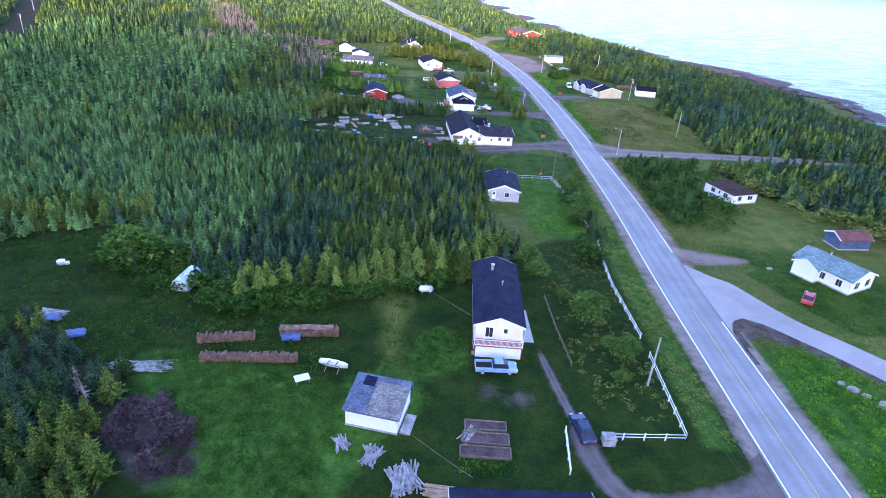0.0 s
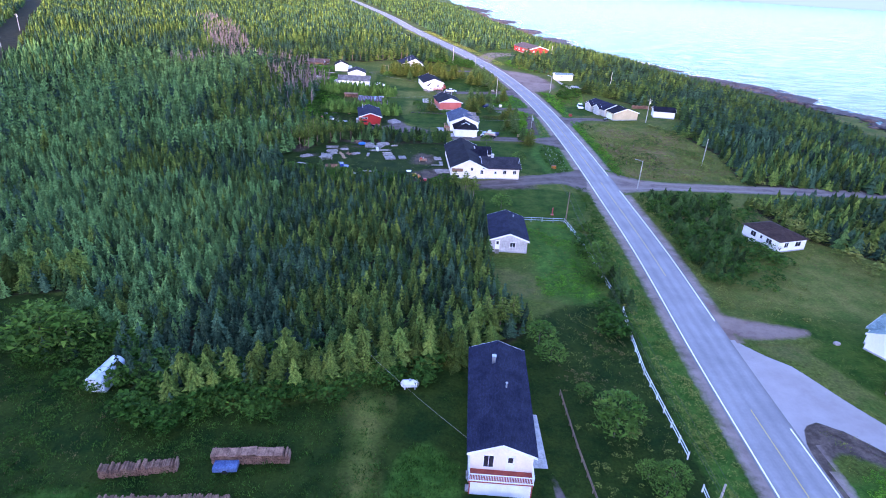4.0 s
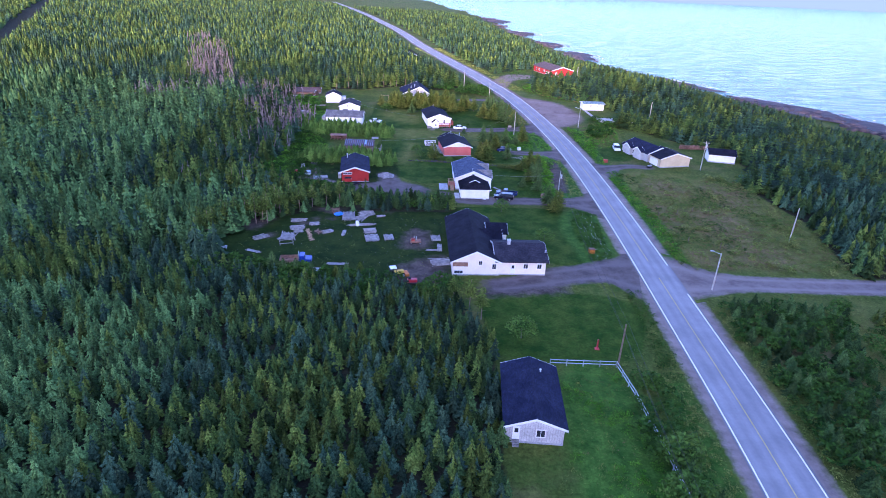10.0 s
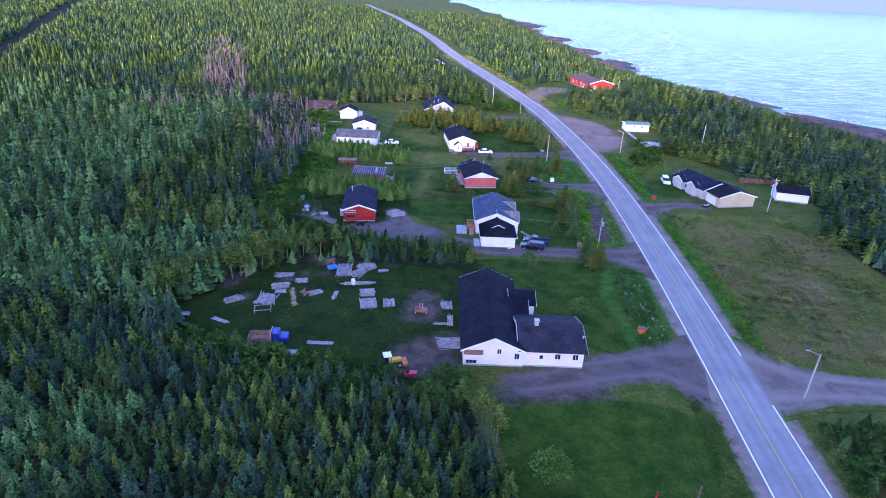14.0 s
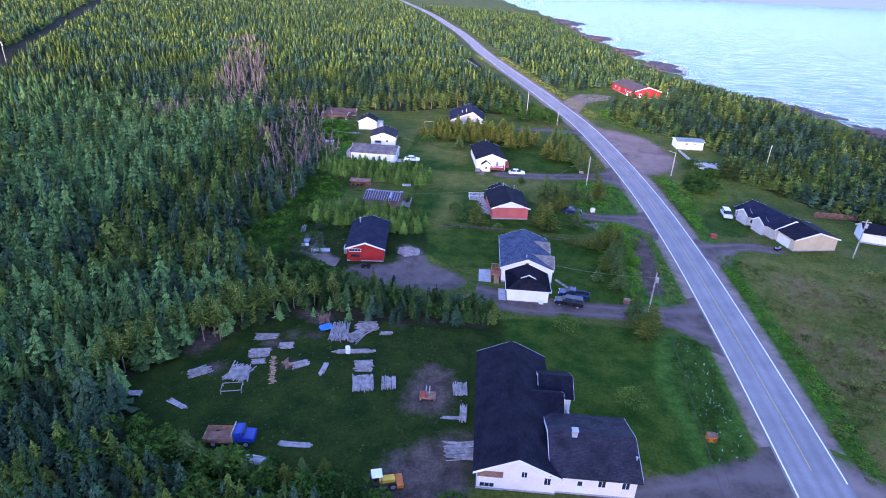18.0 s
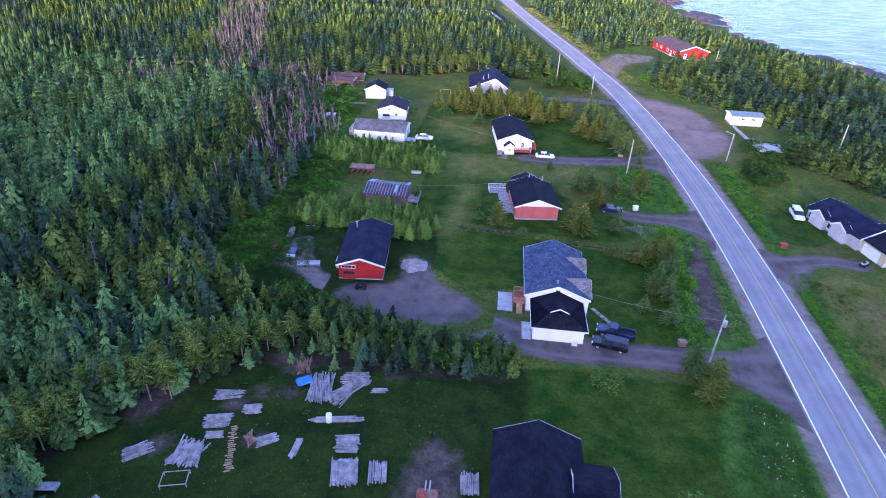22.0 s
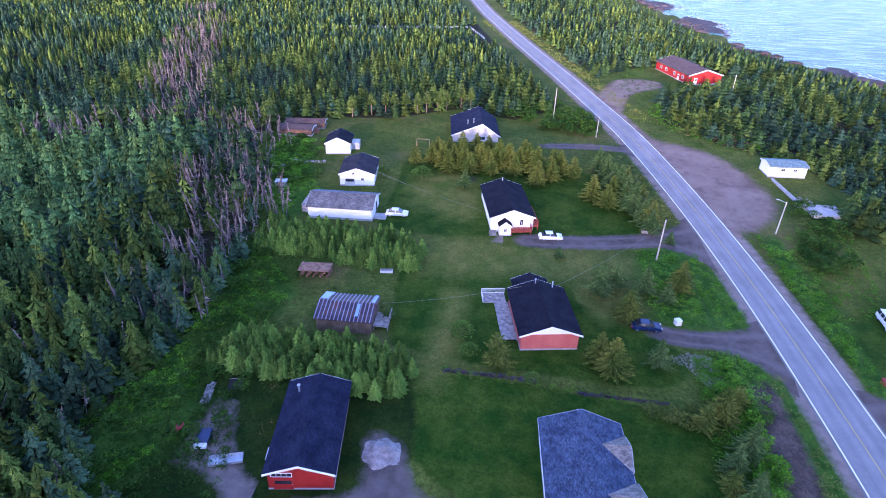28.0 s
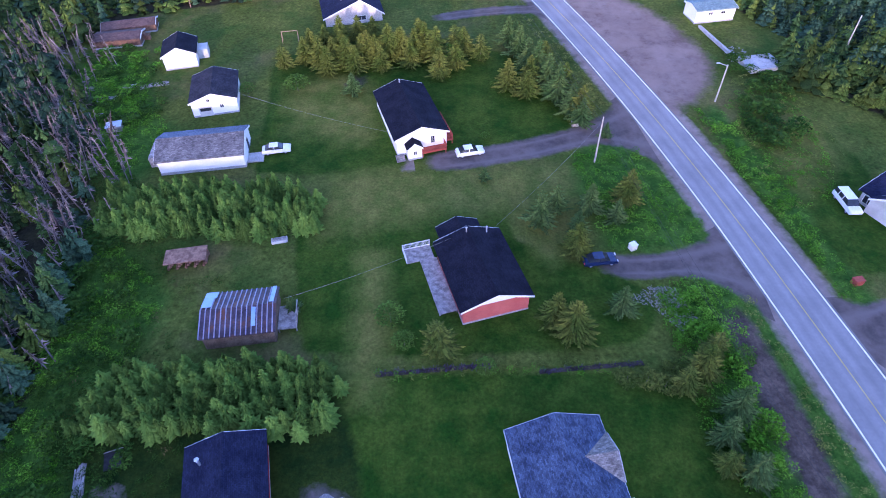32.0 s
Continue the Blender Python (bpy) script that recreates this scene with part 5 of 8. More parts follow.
def plant_many(name, spots, kinds, material, label, category="trees", sway=0.03):
    """One mesh of many trees: spots are (x, y, z, height, width factor)."""
    r = np.random.RandomState(len(spots) + 7)
    V, F, base = [], [], 0
    pick = r.randint(0, len(kinds), len(spots))
    spots = np.array(spots)
    for k, (kv, kt) in enumerate(kinds):
        s = spots[pick == k]
        if not len(s):
            continue
        a = r.uniform(0, 6.28, len(s))
        lean = r.normal(0, sway, (len(s), 2))
        h, w = s[:, 3], s[:, 3] * s[:, 4]
        x = kv[None, :, 0] * np.cos(a)[:, None] - kv[None, :, 1] * np.sin(a)[:, None]
        y = kv[None, :, 0] * np.sin(a)[:, None] + kv[None, :, 1] * np.cos(a)[:, None]
        z = np.repeat(kv[None, :, 2], len(s), 0) * h[:, None]
        p = np.stack([x * w[:, None] + s[:, 0:1] + z * lean[:, 0:1], y * w[:, None] + s[:, 1:2] + z * lean[:, 1:2], z + s[:, 2:3]], -1)
        V.append(p.reshape(-1, 3))
        F.append((kt[None] + (np.arange(len(s)) * len(kv))[:, None, None]).reshape(-1, 3) + base)
        base += len(s) * len(kv)
    V, F = np.concatenate(V), np.concatenate(F)
    me = bpy.data.meshes.new(name)
    me.vertices.add(len(V))
    me.vertices.foreach_set("co", V.astype(np.float32).ravel())
    me.loops.add(len(F) * 3)
    me.loops.foreach_set("vertex_index", F.astype(np.int32).ravel())
    me.polygons.add(len(F))
    me.polygons.foreach_set("loop_start", (np.arange(len(F)) * 3).astype(np.int32))
    me.update(calc_edges=True)
    me.validate()
    me.materials.append(material)
    ob = new(name, me)
    return tagged(ob, label, category, kind="stuff")


def bushy(seed, whorls, top=0.8, open_=0.0, sprays=4):
    """A full yard spruce, 1 m tall: separate whorls of drooping boughs, each a fan of narrow sprays, with gaps between."""
    r = random.Random(seed)
    v, t = [], []
    for k in range(whorls):
        u = k / whorls
        z0 = 0.04 + 0.91 * u + r.uniform(-0.015, 0.015)
        rad0 = 0.27 * (1 - u) ** top * r.uniform(0.88, 1.1) + 0.012
        n = max(4, int(11 - 6 * u))
        turn = r.uniform(0, 6.28)
        for i in range(n):
            if r.random() < open_:
                continue
            a = turn + 6.283 * i / n + r.uniform(-0.3, 0.3)
            rad = rad0 * r.uniform(0.6, 1.2)
            d, e = Vector((math.cos(a), math.sin(a), 0)), Vector((-math.sin(a), math.cos(a), 0))
            sag = r.uniform(0.0, 0.06) * (1 - u) - 0.05 * u
            hub = len(v)
            v.append((0, 0, z0 + 0.05))
            for j in range(sprays):
                q0, q1 = 0.08 + 0.75 * j / sprays, min(1.0, 0.45 + 0.62 * (j + 0.6) / sprays)
                for side in (-1, 1):
                    w = rad * 0.34 * (1.15 - q1) * r.uniform(0.7, 1.3) + 0.006
                    p0 = d * rad * q0 + Vector((0, 0, z0 + 0.05 * (1 - q0) - sag * q0))
                    p1 = d * rad * (q1 - 0.12) + e * side * w + Vector((0, 0, z0 - sag * q1 - 0.012 + r.uniform(-0.012, 0.012)))
                    p2 = d * rad * q1 + e * side * w * 0.35 + Vector((0, 0, z0 + 0.012 - sag * q1))
                    c = len(v)
                    v += [tuple(p0), tuple(p1), tuple(p2)]
                    t.append((c, c + 1, c + 2))
    c = len(v)
    for i in range(5):
        v.append((0.015 * math.cos(i * 1.257), 0.015 * math.sin(i * 1.257), 0.9))
    v.append((0, 0, 1.0))
    t += [(c + i, c + (i + 1) % 5, c + 5) for i in range(5)]
    return np.array(v), np.array(t)


NEAREST = [bushy(s + 60, 13, 0.85) for s in range(5)]
NEAR = [spruce(s, 7, 0.12, (0.85, 1.0, 1.15)[s % 3], 0.23, (7, 6, 4), 0.26) for s in range(9)]
ROW = [spruce(s + 80, 12, 0.03, (0.7, 0.85)[s % 2], 0.24, (11, 9, 6), 0.18) for s in range(6)]
MID = [conifer(s + 20, 4, 9, 0.5) for s in range(10)]
MIDNEAR = [spruce(s + 120, 5, 0.1, (0.85, 1.0, 1.15)[s % 3], 0.25, (7, 5, 3), 0.31) for s in range(8)]
FAR = [conifer(s + 40, 3, 7, 0.6) for s in range(8)]

TRUNK = [(np.array([(0.022, 0, 0), (-0.011, 0.019, 0), (-0.011, -0.019, 0), (0, 0, 1.0)]), np.array([(0, 1, 3), (1, 2, 3), (2, 0, 3)]))]



DEAD = [(-55, 248, 5), (-56, 258, 6), (-58, 267, 7), (-57, 276, 8), (-63, 286, 9), (-70, 296, 9), (-70, 310, 9), (-78, 321, 9), (-90, 324, 7), (-99, 323, 7), (-111, 317, 7), (-120, 308, 6), (-99, 337, 7), (-111, 350, 9), (-119, 367, 9), (-126, 384, 9), (-134, 405, 10), (-144, 426, 10), (-156, 455, 9), (-170, 485, 9), (-40, 57, 2.5)]


def dead_ground(x, y):
    return any((x - a) ** 2 + (y - b) ** 2 < q * q for a, b, q in DEAD)


def woods():
    r = random.Random(5)
    front, near, middle, mid, far, east, east_mid, east_far = [], [], [], [], [], [], [], []
    y = 40.0
    while y < 1120:
        step = 1.42 if 74 < y < 200 else 1.9 if y < 330 else (2.8 if y < 480 else 3.9 if y < 720 else 5.2)
        x = max(-0.85 * y - 45, -620)
        while x < coast(y) - 22:
            px, py = x + r.uniform(-0.48, 0.48) * step, y + r.uniform(-0.48, 0.48) * step
            x += step
            rx = road_x(py)
            if -(15 if py > 350 else 8) < px - rx < (12 if py > 350 else 8) + 2.5 * noise.noise((py * 0.06, 0, 3)):
                continue
            if dead_ground(px, py) and r.random() < 0.6:
                continue
            if py < 420 and (inside(px, py, OPEN_WEST) or inside(px, py, OPEN_EAST)):
                continue
            if px > rx and (r.random() < (0.12 if py > 240 else 0.3) or px > coast(py) - 32 and r.random() < 0.3):
                continue
            n = noise.noise((px * 0.02, py * 0.02, 0))
            hgt = (4.7 if px < rx and py < 200 else 5.3 if px < rx else 4.7) * (1 + 0.3 * n) * (r.uniform(0.7, 1.18) if px < rx else r.uniform(0.55, 1.25))
            if px < rx and px > -34 and 196 < py < 218:
                hgt *= r.uniform(0.42, 0.8)
            if px < rx and 60 < py < 170:
                hgt *= 0.78
            if px > rx and px > coast(py) - 75:
                hgt *= 0.7
            if (px + 206) ** 2 + (py - 312) ** 2 < 300 or abs(px + 206 + (py - 307) * 0.52) < 7 and py > 280 and px < -185:
                continue
            if 440 < py < 500 and (-97 < px < -30 and abs(py - 474 - (px + 93) * 0.283 + 3) < 6 or abs(px + 28 + (py - 476) * -0.33) < 0 or -36 < px < -18 and abs(px + 33 - (491 - py) * 0.333) < 5):
                continue
            outer = px < max(-0.66 * py - 30, -520)          # thin, plain trees behind the stand that the walk passes
            if outer and r.random() > 0.3:
                continue
            if px < -42 and 172 < py < 330:
                hgt *= r.uniform(0.85, 1.5)
            if r.random() < (0.2 if px < -42 and 172 < py < 330 else 0.03):
                continue
            if py > 420:
                hgt = 5.2 * (1 + 0.22 * n) * r.uniform(0.82, 1.1)
            spot = (px, py, terrain(px, py) - 0.15, hgt, (1.5 if outer else 1.0) * r.uniform(1.0, 1.45) * (1.42 if px > rx else 1.5 if py > 420 else 1.0))
            if px > rx:
                (east if py < 225 else east_mid if py < 420 else east_far).append(spot)
            else:
                (far if outer else front if py < 74 else near if py < 260 and px > -110 else middle if py < 400 and px > -150 else mid if py < 420 else far).append(spot)
        y += step
    for spots, kinds, name, label in ((front, NEAREST, "spruce_forest", "big spruces with drooping boughs at the front"), (near, NEAR, "spruce_forest", "dense spruce forest with pointed crowns"), (middle, MIDNEAR, "spruce_forest", "dense spruce forest behind the houses"), (mid, MID, "spruce_forest", "dense spruce forest inland of the houses"),
                                      (far, FAR, "spruce_forest", "far sunlit spruce forest reaching to the horizon"), (east, MID, "coastal_spruces", "low wind-bent spruces between road and shore"),
                                      (east_mid, MIDNEAR, "coastal_spruces", "dense shore spruces beyond the lot"), (east_far, FAR, "coastal_spruces", "far strip of spruces along the shore")):
        hues = {"needles_young": [], "needles": [], "needles_cool": [], "needles_warm": []}
        for s in spots:
            if 92 < s[1] < 320 and (175 < s[1] < 205 or s[1] <= 155 and s[0] < -36 or s[0] < -80) and s[0] < -18 - 20 * noise.noise((s[1] * 0.03, s[0] * 0.03, 4)) and r.random() < 0.75:
                hues["needles_young"].append(s)
                continue
            n = noise.noise((s[0] * 0.05, s[1] * 0.05, 9)) + r.uniform(-0.55, 0.55) + (0.04 if 98 < s[1] < 168 and -36 < s[0] < 14 else 0)
            # far inland trees turn yellow more often: low sunlight put into their hue
            hues["needles_warm" if n > (0.25 if s[1] < 330 or s[0] > -20 else 0.12) else "needles_cool" if n < -0.16 else "needles"].append(s)
        for hue, some in hues.items():
            if not some:
                continue
            plant_many(name, some, kinds, M[hue], {"needles": "green ", "needles_young": "pale green ", "needles_cool": "blue-green ", "needles_warm": "yellow-green "}[hue] + label, "forest")
    plant_many("spruce_trunks", [(x, y, z, h * 0.75, 1.0) for x, y, z, h, w in near + front], TRUNK, M["bark"], "thin brown spruce trunks under the crowns", "trunks")


woods()


# ---- poles and wires ----
def pole(x, y, height, label, material="pole", arm=False, lamp=False, lean=(0, 0), can=False):
    p = thing("street_lamp" if lamp else "utility_pole", label, "street lamp" if lamp else "utility pole", x, y)
    top = (lean[0], lean[1], height)
    part("shaft", rod((0, 0, -0.3), top, 0.15, 0.10, 8), M[material], p)
    if arm:
        part("crossarm", box(top[0] - 0.9, top[0] + 0.9, top[1] - 0.06, top[1] + 0.06, height - 0.6, height - 0.48), M[material], p)
    if arm or can:
        part("transformer", rod((top[0] + 0.3, top[1], height - 1.9), (top[0] + 0.3, top[1], height - 1.0), 0.24, sides=10), M["steel"], p)
    if lamp:
        a = part("arm", rod((top[0], top[1], height - 0.2), (top[0] - 1.4, top[1] + 0.3, height + 0.25), 0.05), M["steel"], p)
        part("lamp_head", box(top[0] - 1.9, top[0] - 1.3, top[1] + 0.2, top[1] + 0.42, height + 0.2, height + 0.34, bevel=0.03), M["steel"], a)
    return p


pole(25.0, 64.5, 7.5, "weathered pale wooden utility pole beside the fence")
pole(27.0, 143.0, 7.0, "dark wooden utility pole at the fence corner", "pole_dark")
pole(50.5, 168.0, 7.5, "grey street lamp pole beside the gravel track", lamp=True)
pole(28.8, 212.5, 8.2, "pale utility pole with a transformer by the driveway", can=True)
pole(77.6, 193.0, 8.0, "pale wooden utility pole in the field")
pole(77.5, 245.5, 9.0, "pale wooden utility pole beside the white shed", arm=True)
pole(23.2, 277.0, 8.2, "pale leaning utility pole beside the driveway")
pole(5.8, 350.5, 9.0, "tall utility pole among road-edge bushes")
pole(17.1, 337.6, 6.0, "short utility pole on the road verge")
pole(48.5, 291.0, 7.0, "thin street lamp by the gravel lot", lamp=True)
pole(64.5, 384.0, 7.5, "utility pole near the red hall")
pole(78.5, 303.0, 8.0, "utility pole at the edge of the coastal wood")
pole(-203, 307, 9.0, "far utility pole in a cut through the forest", arm=True)
pole(-236, 371, 9.0, "far utility pole in a cut through the forest", arm=True)


# ---- dead trees, rows, yard trees, shrubs ----
def snag(seed):
    """A bare dead spruce, 1 m tall: thin trunk and many fine broken branches, all hanging together."""
    r = random.Random(seed)
    v = [(0.016, 0, 0), (-0.008, 0.014, 0), (-0.008, -0.014, 0), (0, 0, 1.0)]
    t = [(0, 1, 3), (1, 2, 3), (2, 0, 3)]
    for i in range(30):
        z = r.uniform(0.28, 0.97)
        a, q = r.uniform(0, 6.28), 0.17 * (1.02 - z) * r.uniform(0.5, 1.2) + 0.015
        c = len(v)
        v += [(0, 0, z), (q * math.cos(a), q * math.sin(a), z + r.uniform(-0.05, 0.03)), (0.3 * q * math.cos(a + 0.4), 0.3 * q * math.sin(a + 0.4), z + 0.02)]
        t += [(c, c + 1, c + 2), (3, c, c + 2)] if i % 6 == 0 else [(c, c + 1, c + 2)]
    return np.array(v), np.array(t)


def dead_wood():
    r = random.Random(11)
    spots = []
    for a, b, q in DEAD:
        for i in range(int(q * q * (0.62 if b > 200 else 0.5))):
            d, t = 1.25 * q * r.random() ** 0.6, r.uniform(0, 6.28)
            x, y = a + d * math.cos(t), b + d * math.sin(t)
            spots.append((x, y, terrain(x, y), r.uniform(4.0, 7.2), r.uniform(0.9, 1.4)))
    for i in range(60):
        x, y = r.uniform(-75, -46), r.uniform(205, 275)
        if not inside(x, y, OPEN_WEST):
            spots.append((x, y, terrain(x, y), r.uniform(4, 7), 1.0))
    plant_many("dead_spruces", spots, [snag(s) for s in range(6)], M["dead"], "grey leafless dead spruces leaning at the wood's edge", "dead trees", 0.16)


dead_wood()


def clump(seed, n, leaf=0.28, flat=0.75):
    """A shrub about 1 m high: small leaf-sprays on an uneven rounded form."""
    r = random.Random(seed)
    v, t = [], []
    for i in range(n):
        a, u = r.uniform(0, 6.28), r.uniform(-0.2, 1)
        rad = math.sqrt(max(0, 1 - u * u)) * r.uniform(0.65, 1.1) * 0.55
        p = Vector((rad * math.cos(a), rad * math.sin(a), max(0.03, 0.5 + 0.5 * u * r.uniform(0.75, 1.1)) * flat / 0.75))
        d1 = Vector((r.uniform(-1, 1), r.uniform(-1, 1), r.uniform(-0.6, 0.6))).normalized() * leaf * r.uniform(0.5, 1)
        d2 = Vector((r.uniform(-1, 1), r.uniform(-1, 1), r.uniform(-0.2, 0.8))).normalized() * leaf * r.uniform(0.4, 0.8)
        c = len(v)
        v += [tuple(p - d1 * 0.5), tuple(p + d1 * 0.5), tuple(p + d2)]
        t.append((c, c + 1, c + 2))
    return np.array(v), np.array(t)


def tuft(seed, n=13):
    """A loose patch of grass or weed blades about 1 m high."""
    r = random.Random(seed)
    v, t = [], []
    for i in range(n):
        a = r.uniform(0, 6.28)
        b = a + r.uniform(0.8, 2.0)
        q = r.uniform(0.15, 0.4)
        d, e = math.sqrt(r.random()) * 1.1, r.uniform(0, 6.28)
        x, y = d * math.cos(e), d * math.sin(e)
        c = len(v)
        v += [(x + 0.35 * q * math.cos(b), y + 0.35 * q * math.sin(b), 0), (x - 0.35 * q * math.cos(b), y - 0.35 * q * math.sin(b), 0), (x + q * math.cos(a), y + q * math.sin(a), r.uniform(0.35, 1.0) * (1.1 - 0.4 * d))]
        t.append((c, c + 1, c + 2))
    return np.array(v), np.array(t)


TUFTS = [tuft(s) for s in range(6)]
WEEDS = [clump(s + 30, 38, 0.26, 0.5) for s in range(6)]
SHRUBS = [clump(s, 110) for s in range(6)]


def scatter(name, poly, per_m2, lo, hi, kinds, material, label, category, seed=1, keep=None, wide=1.0):
    r = random.Random(seed)
    xs, ys = [p[0] for p in poly], [p[1] for p in poly]
    area = (max(xs) - min(xs)) * (max(ys) - min(ys))
    spots = []
    for i in range(int(area * per_m2)):
        x, y = r.uniform(min(xs), max(xs)), r.uniform(min(ys), max(ys))
        if not inside(x, y, poly) or (keep and not keep(x, y)):
            continue
        h = r.uniform(lo, hi)
        spots.append((x, y, terrain(x, y) - 0.02, h, wide * r.uniform(0.8, 1.3)))
    if spots:
        plant_many(name, spots, kinds, material, label, category)


def off_tracks(x, y):
    return abs(x - road_x(y)) > 5.6 and not any((x - a) ** 2 + (y - b) ** 2 < q * q for a, b, q in BARE)


BARE = [(13.2, y, 1.0) for y in range(46, 76, 2)] + [(x, 48.5, 3) for x in range(15, 36, 3)] + [(x, 212, 3.4) for x in range(-20, 38, 3)] + [(x, 170.5, 4.0) for x in range(8, 38, 4)]
BARE += [(-10, 217, 7), (-16, 219, 6), (-24, 217, 3)] + [(x, 281, 2.0) for x in range(-8, 36, 3)] + [(x, 255, 1.7) for x in range(14, 38, 3)] + [(x, 330, 2.6) for x in range(0, 30, 3)]
BARE += [(6, y, 4) for y in range(69, 90, 4)] + [(-9.2, 57, 4.2), (13, 132, 6), (13, 128, 5), (6, 45, 4)] + [(44 + i * 2, 98 - i * 3.5, 6) for i in range(4)] + [(52 + i * 2.2, 85 - i * 3.3, 4.5) for i in range(14)]
BARE += [(x, 171.8, 4.2) for x in range(44, 140, 4)] + [(48, 92, 6), (46, 102, 5), (53, 103, 3.5), (50, 86, 6)] + [(70, 99, 7), (70, 139, 6), (82, 112, 5), (70, 255, 9), (66, 266, 9), (47 + 0, 243, 4), (54, 246, 3)] + [(44, 305, 9), (40, 322, 10), (32, 340, 8), (60, 322, 6), (56, 408, 13), (50, 415, 9), (62, 306, 6)]
BARE += [(-24, 221 + i, 5.5) for i in range(0, 16, 4)] + [(-27, 251, 5), (-36, 262, 3), (-38, 302, 6), (-38, 286, 6), (-43, 286, 5), (-48, 317, 4.5), (-4, 290, 7), (-5, 296, 6), (3, 254, 7), (7, 214, 6), (7, 226, 8), (7, 178, 9), (15, 175, 7), (5, 188, 7)]

FRONT_MEADOW = [(-74, 64), (-74, 96), (-60, 102), (-54, 90), (-40, 84), (-17, 83), (-6, 86), (-6, 62), (-14, 60), (-14, 40), (-24, 44), (-30, 55), (-45, 64)]
scatter("tall_grass", FRONT_MEADOW, 1.2, 0.25, 0.6, TUFTS, M["weeds_dark"], "thick knee-high green weeds and grass", "grass", 1, off_tracks)
scatter("tall_grass", [(14, 96), (26, 58), (33, 58), (36, 100), (38, 140), (33, 150), (18, 141), (18, 126), (10, 112)], 1.04, 0.12, 0.4, TUFTS, M["leaves_dull"], "rough uncut grass beside the fence and road", "grass", 2, off_tracks)
scatter("tall_grass", [(44, 40), (98, 40), (98, 160), (47, 164), (46, 100)], 0.91, 0.12, 0.42, TUFTS, M["leaves_dull"], "rough dull green grass east of the road", "grass", 3, off_tracks)
scatter("tall_grass", [(47, 172), (84, 176), (88, 205), (84, 236), (50, 238)], 1.17, 0.15, 0.5, TUFTS, M["leaves_dull"], "tangled olive and brown field grass", "grass", 4, off_tracks)
scatter("roadside_weeds", [(30.5, 178), (35, 179), (36.5, 204), (32, 206), (29.5, 196)], 1.7, 0.5, 1.15, WEEDS, M["weeds_dark"], "deep green roadside weeds with pale flowers", "weeds", 5, off_tracks)
scatter("roadside_weeds", [(26, 216), (29.6, 216), (30, 250), (24, 250), (22, 236)], 1.6, 0.5, 1.15, WEEDS, M["leaves"], "lush green roadside weeds in the ditch", "weeds", 6, off_tracks)
scatter("roadside_weeds", [(20, 258), (35, 259), (30, 282), (20, 279)], 1.3, 0.5, 1.15, WEEDS, M["leaves"], "lush roadside weeds beside the driveway", "weeds", 7, off_tracks)
scatter("roadside_weeds", [(47, 250), (50, 262), (45, 290), (41, 286)], 1.1, 0.5, 1.15, WEEDS, M["leaves"], "green weeds along the road edge", "weeds", 8, off_tracks)
scatter("leafy_weeds", LAND["weedy"][0][0], 2.2, 0.5, 1.1, WEEDS, M["leaves"], "lush bright green weeds before the forest edge", "weeds", 90, lambda x, y: off_tracks(x, y) and noise.noise((x * 0.15, y * 0.15, 5)) > -0.2)
scatter("leafy_weeds", LAND["weedy"][1][0], 1.2, 0.5, 1.2, WEEDS, M["leaves"], "lush weeds among old logs behind the sheds", "weeds", 91, off_tracks)
scatter("leafy_weeds", FRONT_MEADOW, 0.9, 0.4, 0.9, WEEDS, M["weeds_dark"], "patches of broad-leaved weeds in the rough meadow", "weeds", 92, lambda x, y: off_tracks(x, y) and noise.noise((x * 0.1, y * 0.1, 7)) > -0.1)
scatter("leafy_weeds", [(-30, 46), (-16, 44), (-12, 60), (-26, 66), (-38, 67), (-34, 58)], 1.8, 0.4, 0.9, WEEDS, M["weeds_dark"], "deep green weeds round the old boat", "weeds", 93, off_tracks)
scatter("leafy_weeds", [(16, 60), (26, 57), (27, 74), (22, 84), (16, 80)], 0.5, 0.4, 0.9, WEEDS, M["leaves_dull"], "loose weeds and saplings beside the fence", "weeds", 94, off_tracks)
scatter("yard_shrubs", [(-56, 218), (-42, 216), (-35, 226), (-38, 246), (-42, 262), (-52, 272), (-57, 262)], 0.22, 0.5, 1.7, SHRUBS, M["weeds_dark"], "dark leafy shrubs among weeds at the forest edge", "shrubs", 98, off_tracks, 1.3)
scatter("leafy_weeds", [(-44, 224), (-34, 222), (-31, 238), (-36, 250), (-30, 258), (-42, 264), (-48, 256), (-46, 240)], 1.1, 0.3, 0.8, WEEDS, M["weeds_dark"], "rough dark weeds round the tin shed", "weeds", 99, lambda x, y: off_tracks(x, y) and noise.noise((x * 0.14, y * 0.14, 9)) > -0.15)
scatter("dry_grass", [(-46, 226), (-34, 222), (-20, 236), (-20, 246), (-40, 262), (-48, 256)], 0.5, 0.2, 0.5, TUFTS, M["dry"], "rusty brown weeds behind the barn", "grass", 100, lambda x, y: off_tracks(x, y) and noise.noise((x * 0.16, y * 0.16, 4)) > 0.2)
scatter("roadside_weeds", [(25.5, 236), (32, 240), (33, 250), (29, 252.5), (24, 251), (23, 245)], 1.6, 0.6, 1.2, WEEDS, M["leaves"], "dense bright green weeds beside the stone heap", "weeds", 101, off_tracks)
scatter("verge_weeds", [(23, 288), (31, 292), (27, 318), (20, 328), (16, 318)], 1.0, 0.4, 0.9, WEEDS, M["leaves_dull"], "mixed weeds between spruces and road", "weeds", 103, off_tracks)
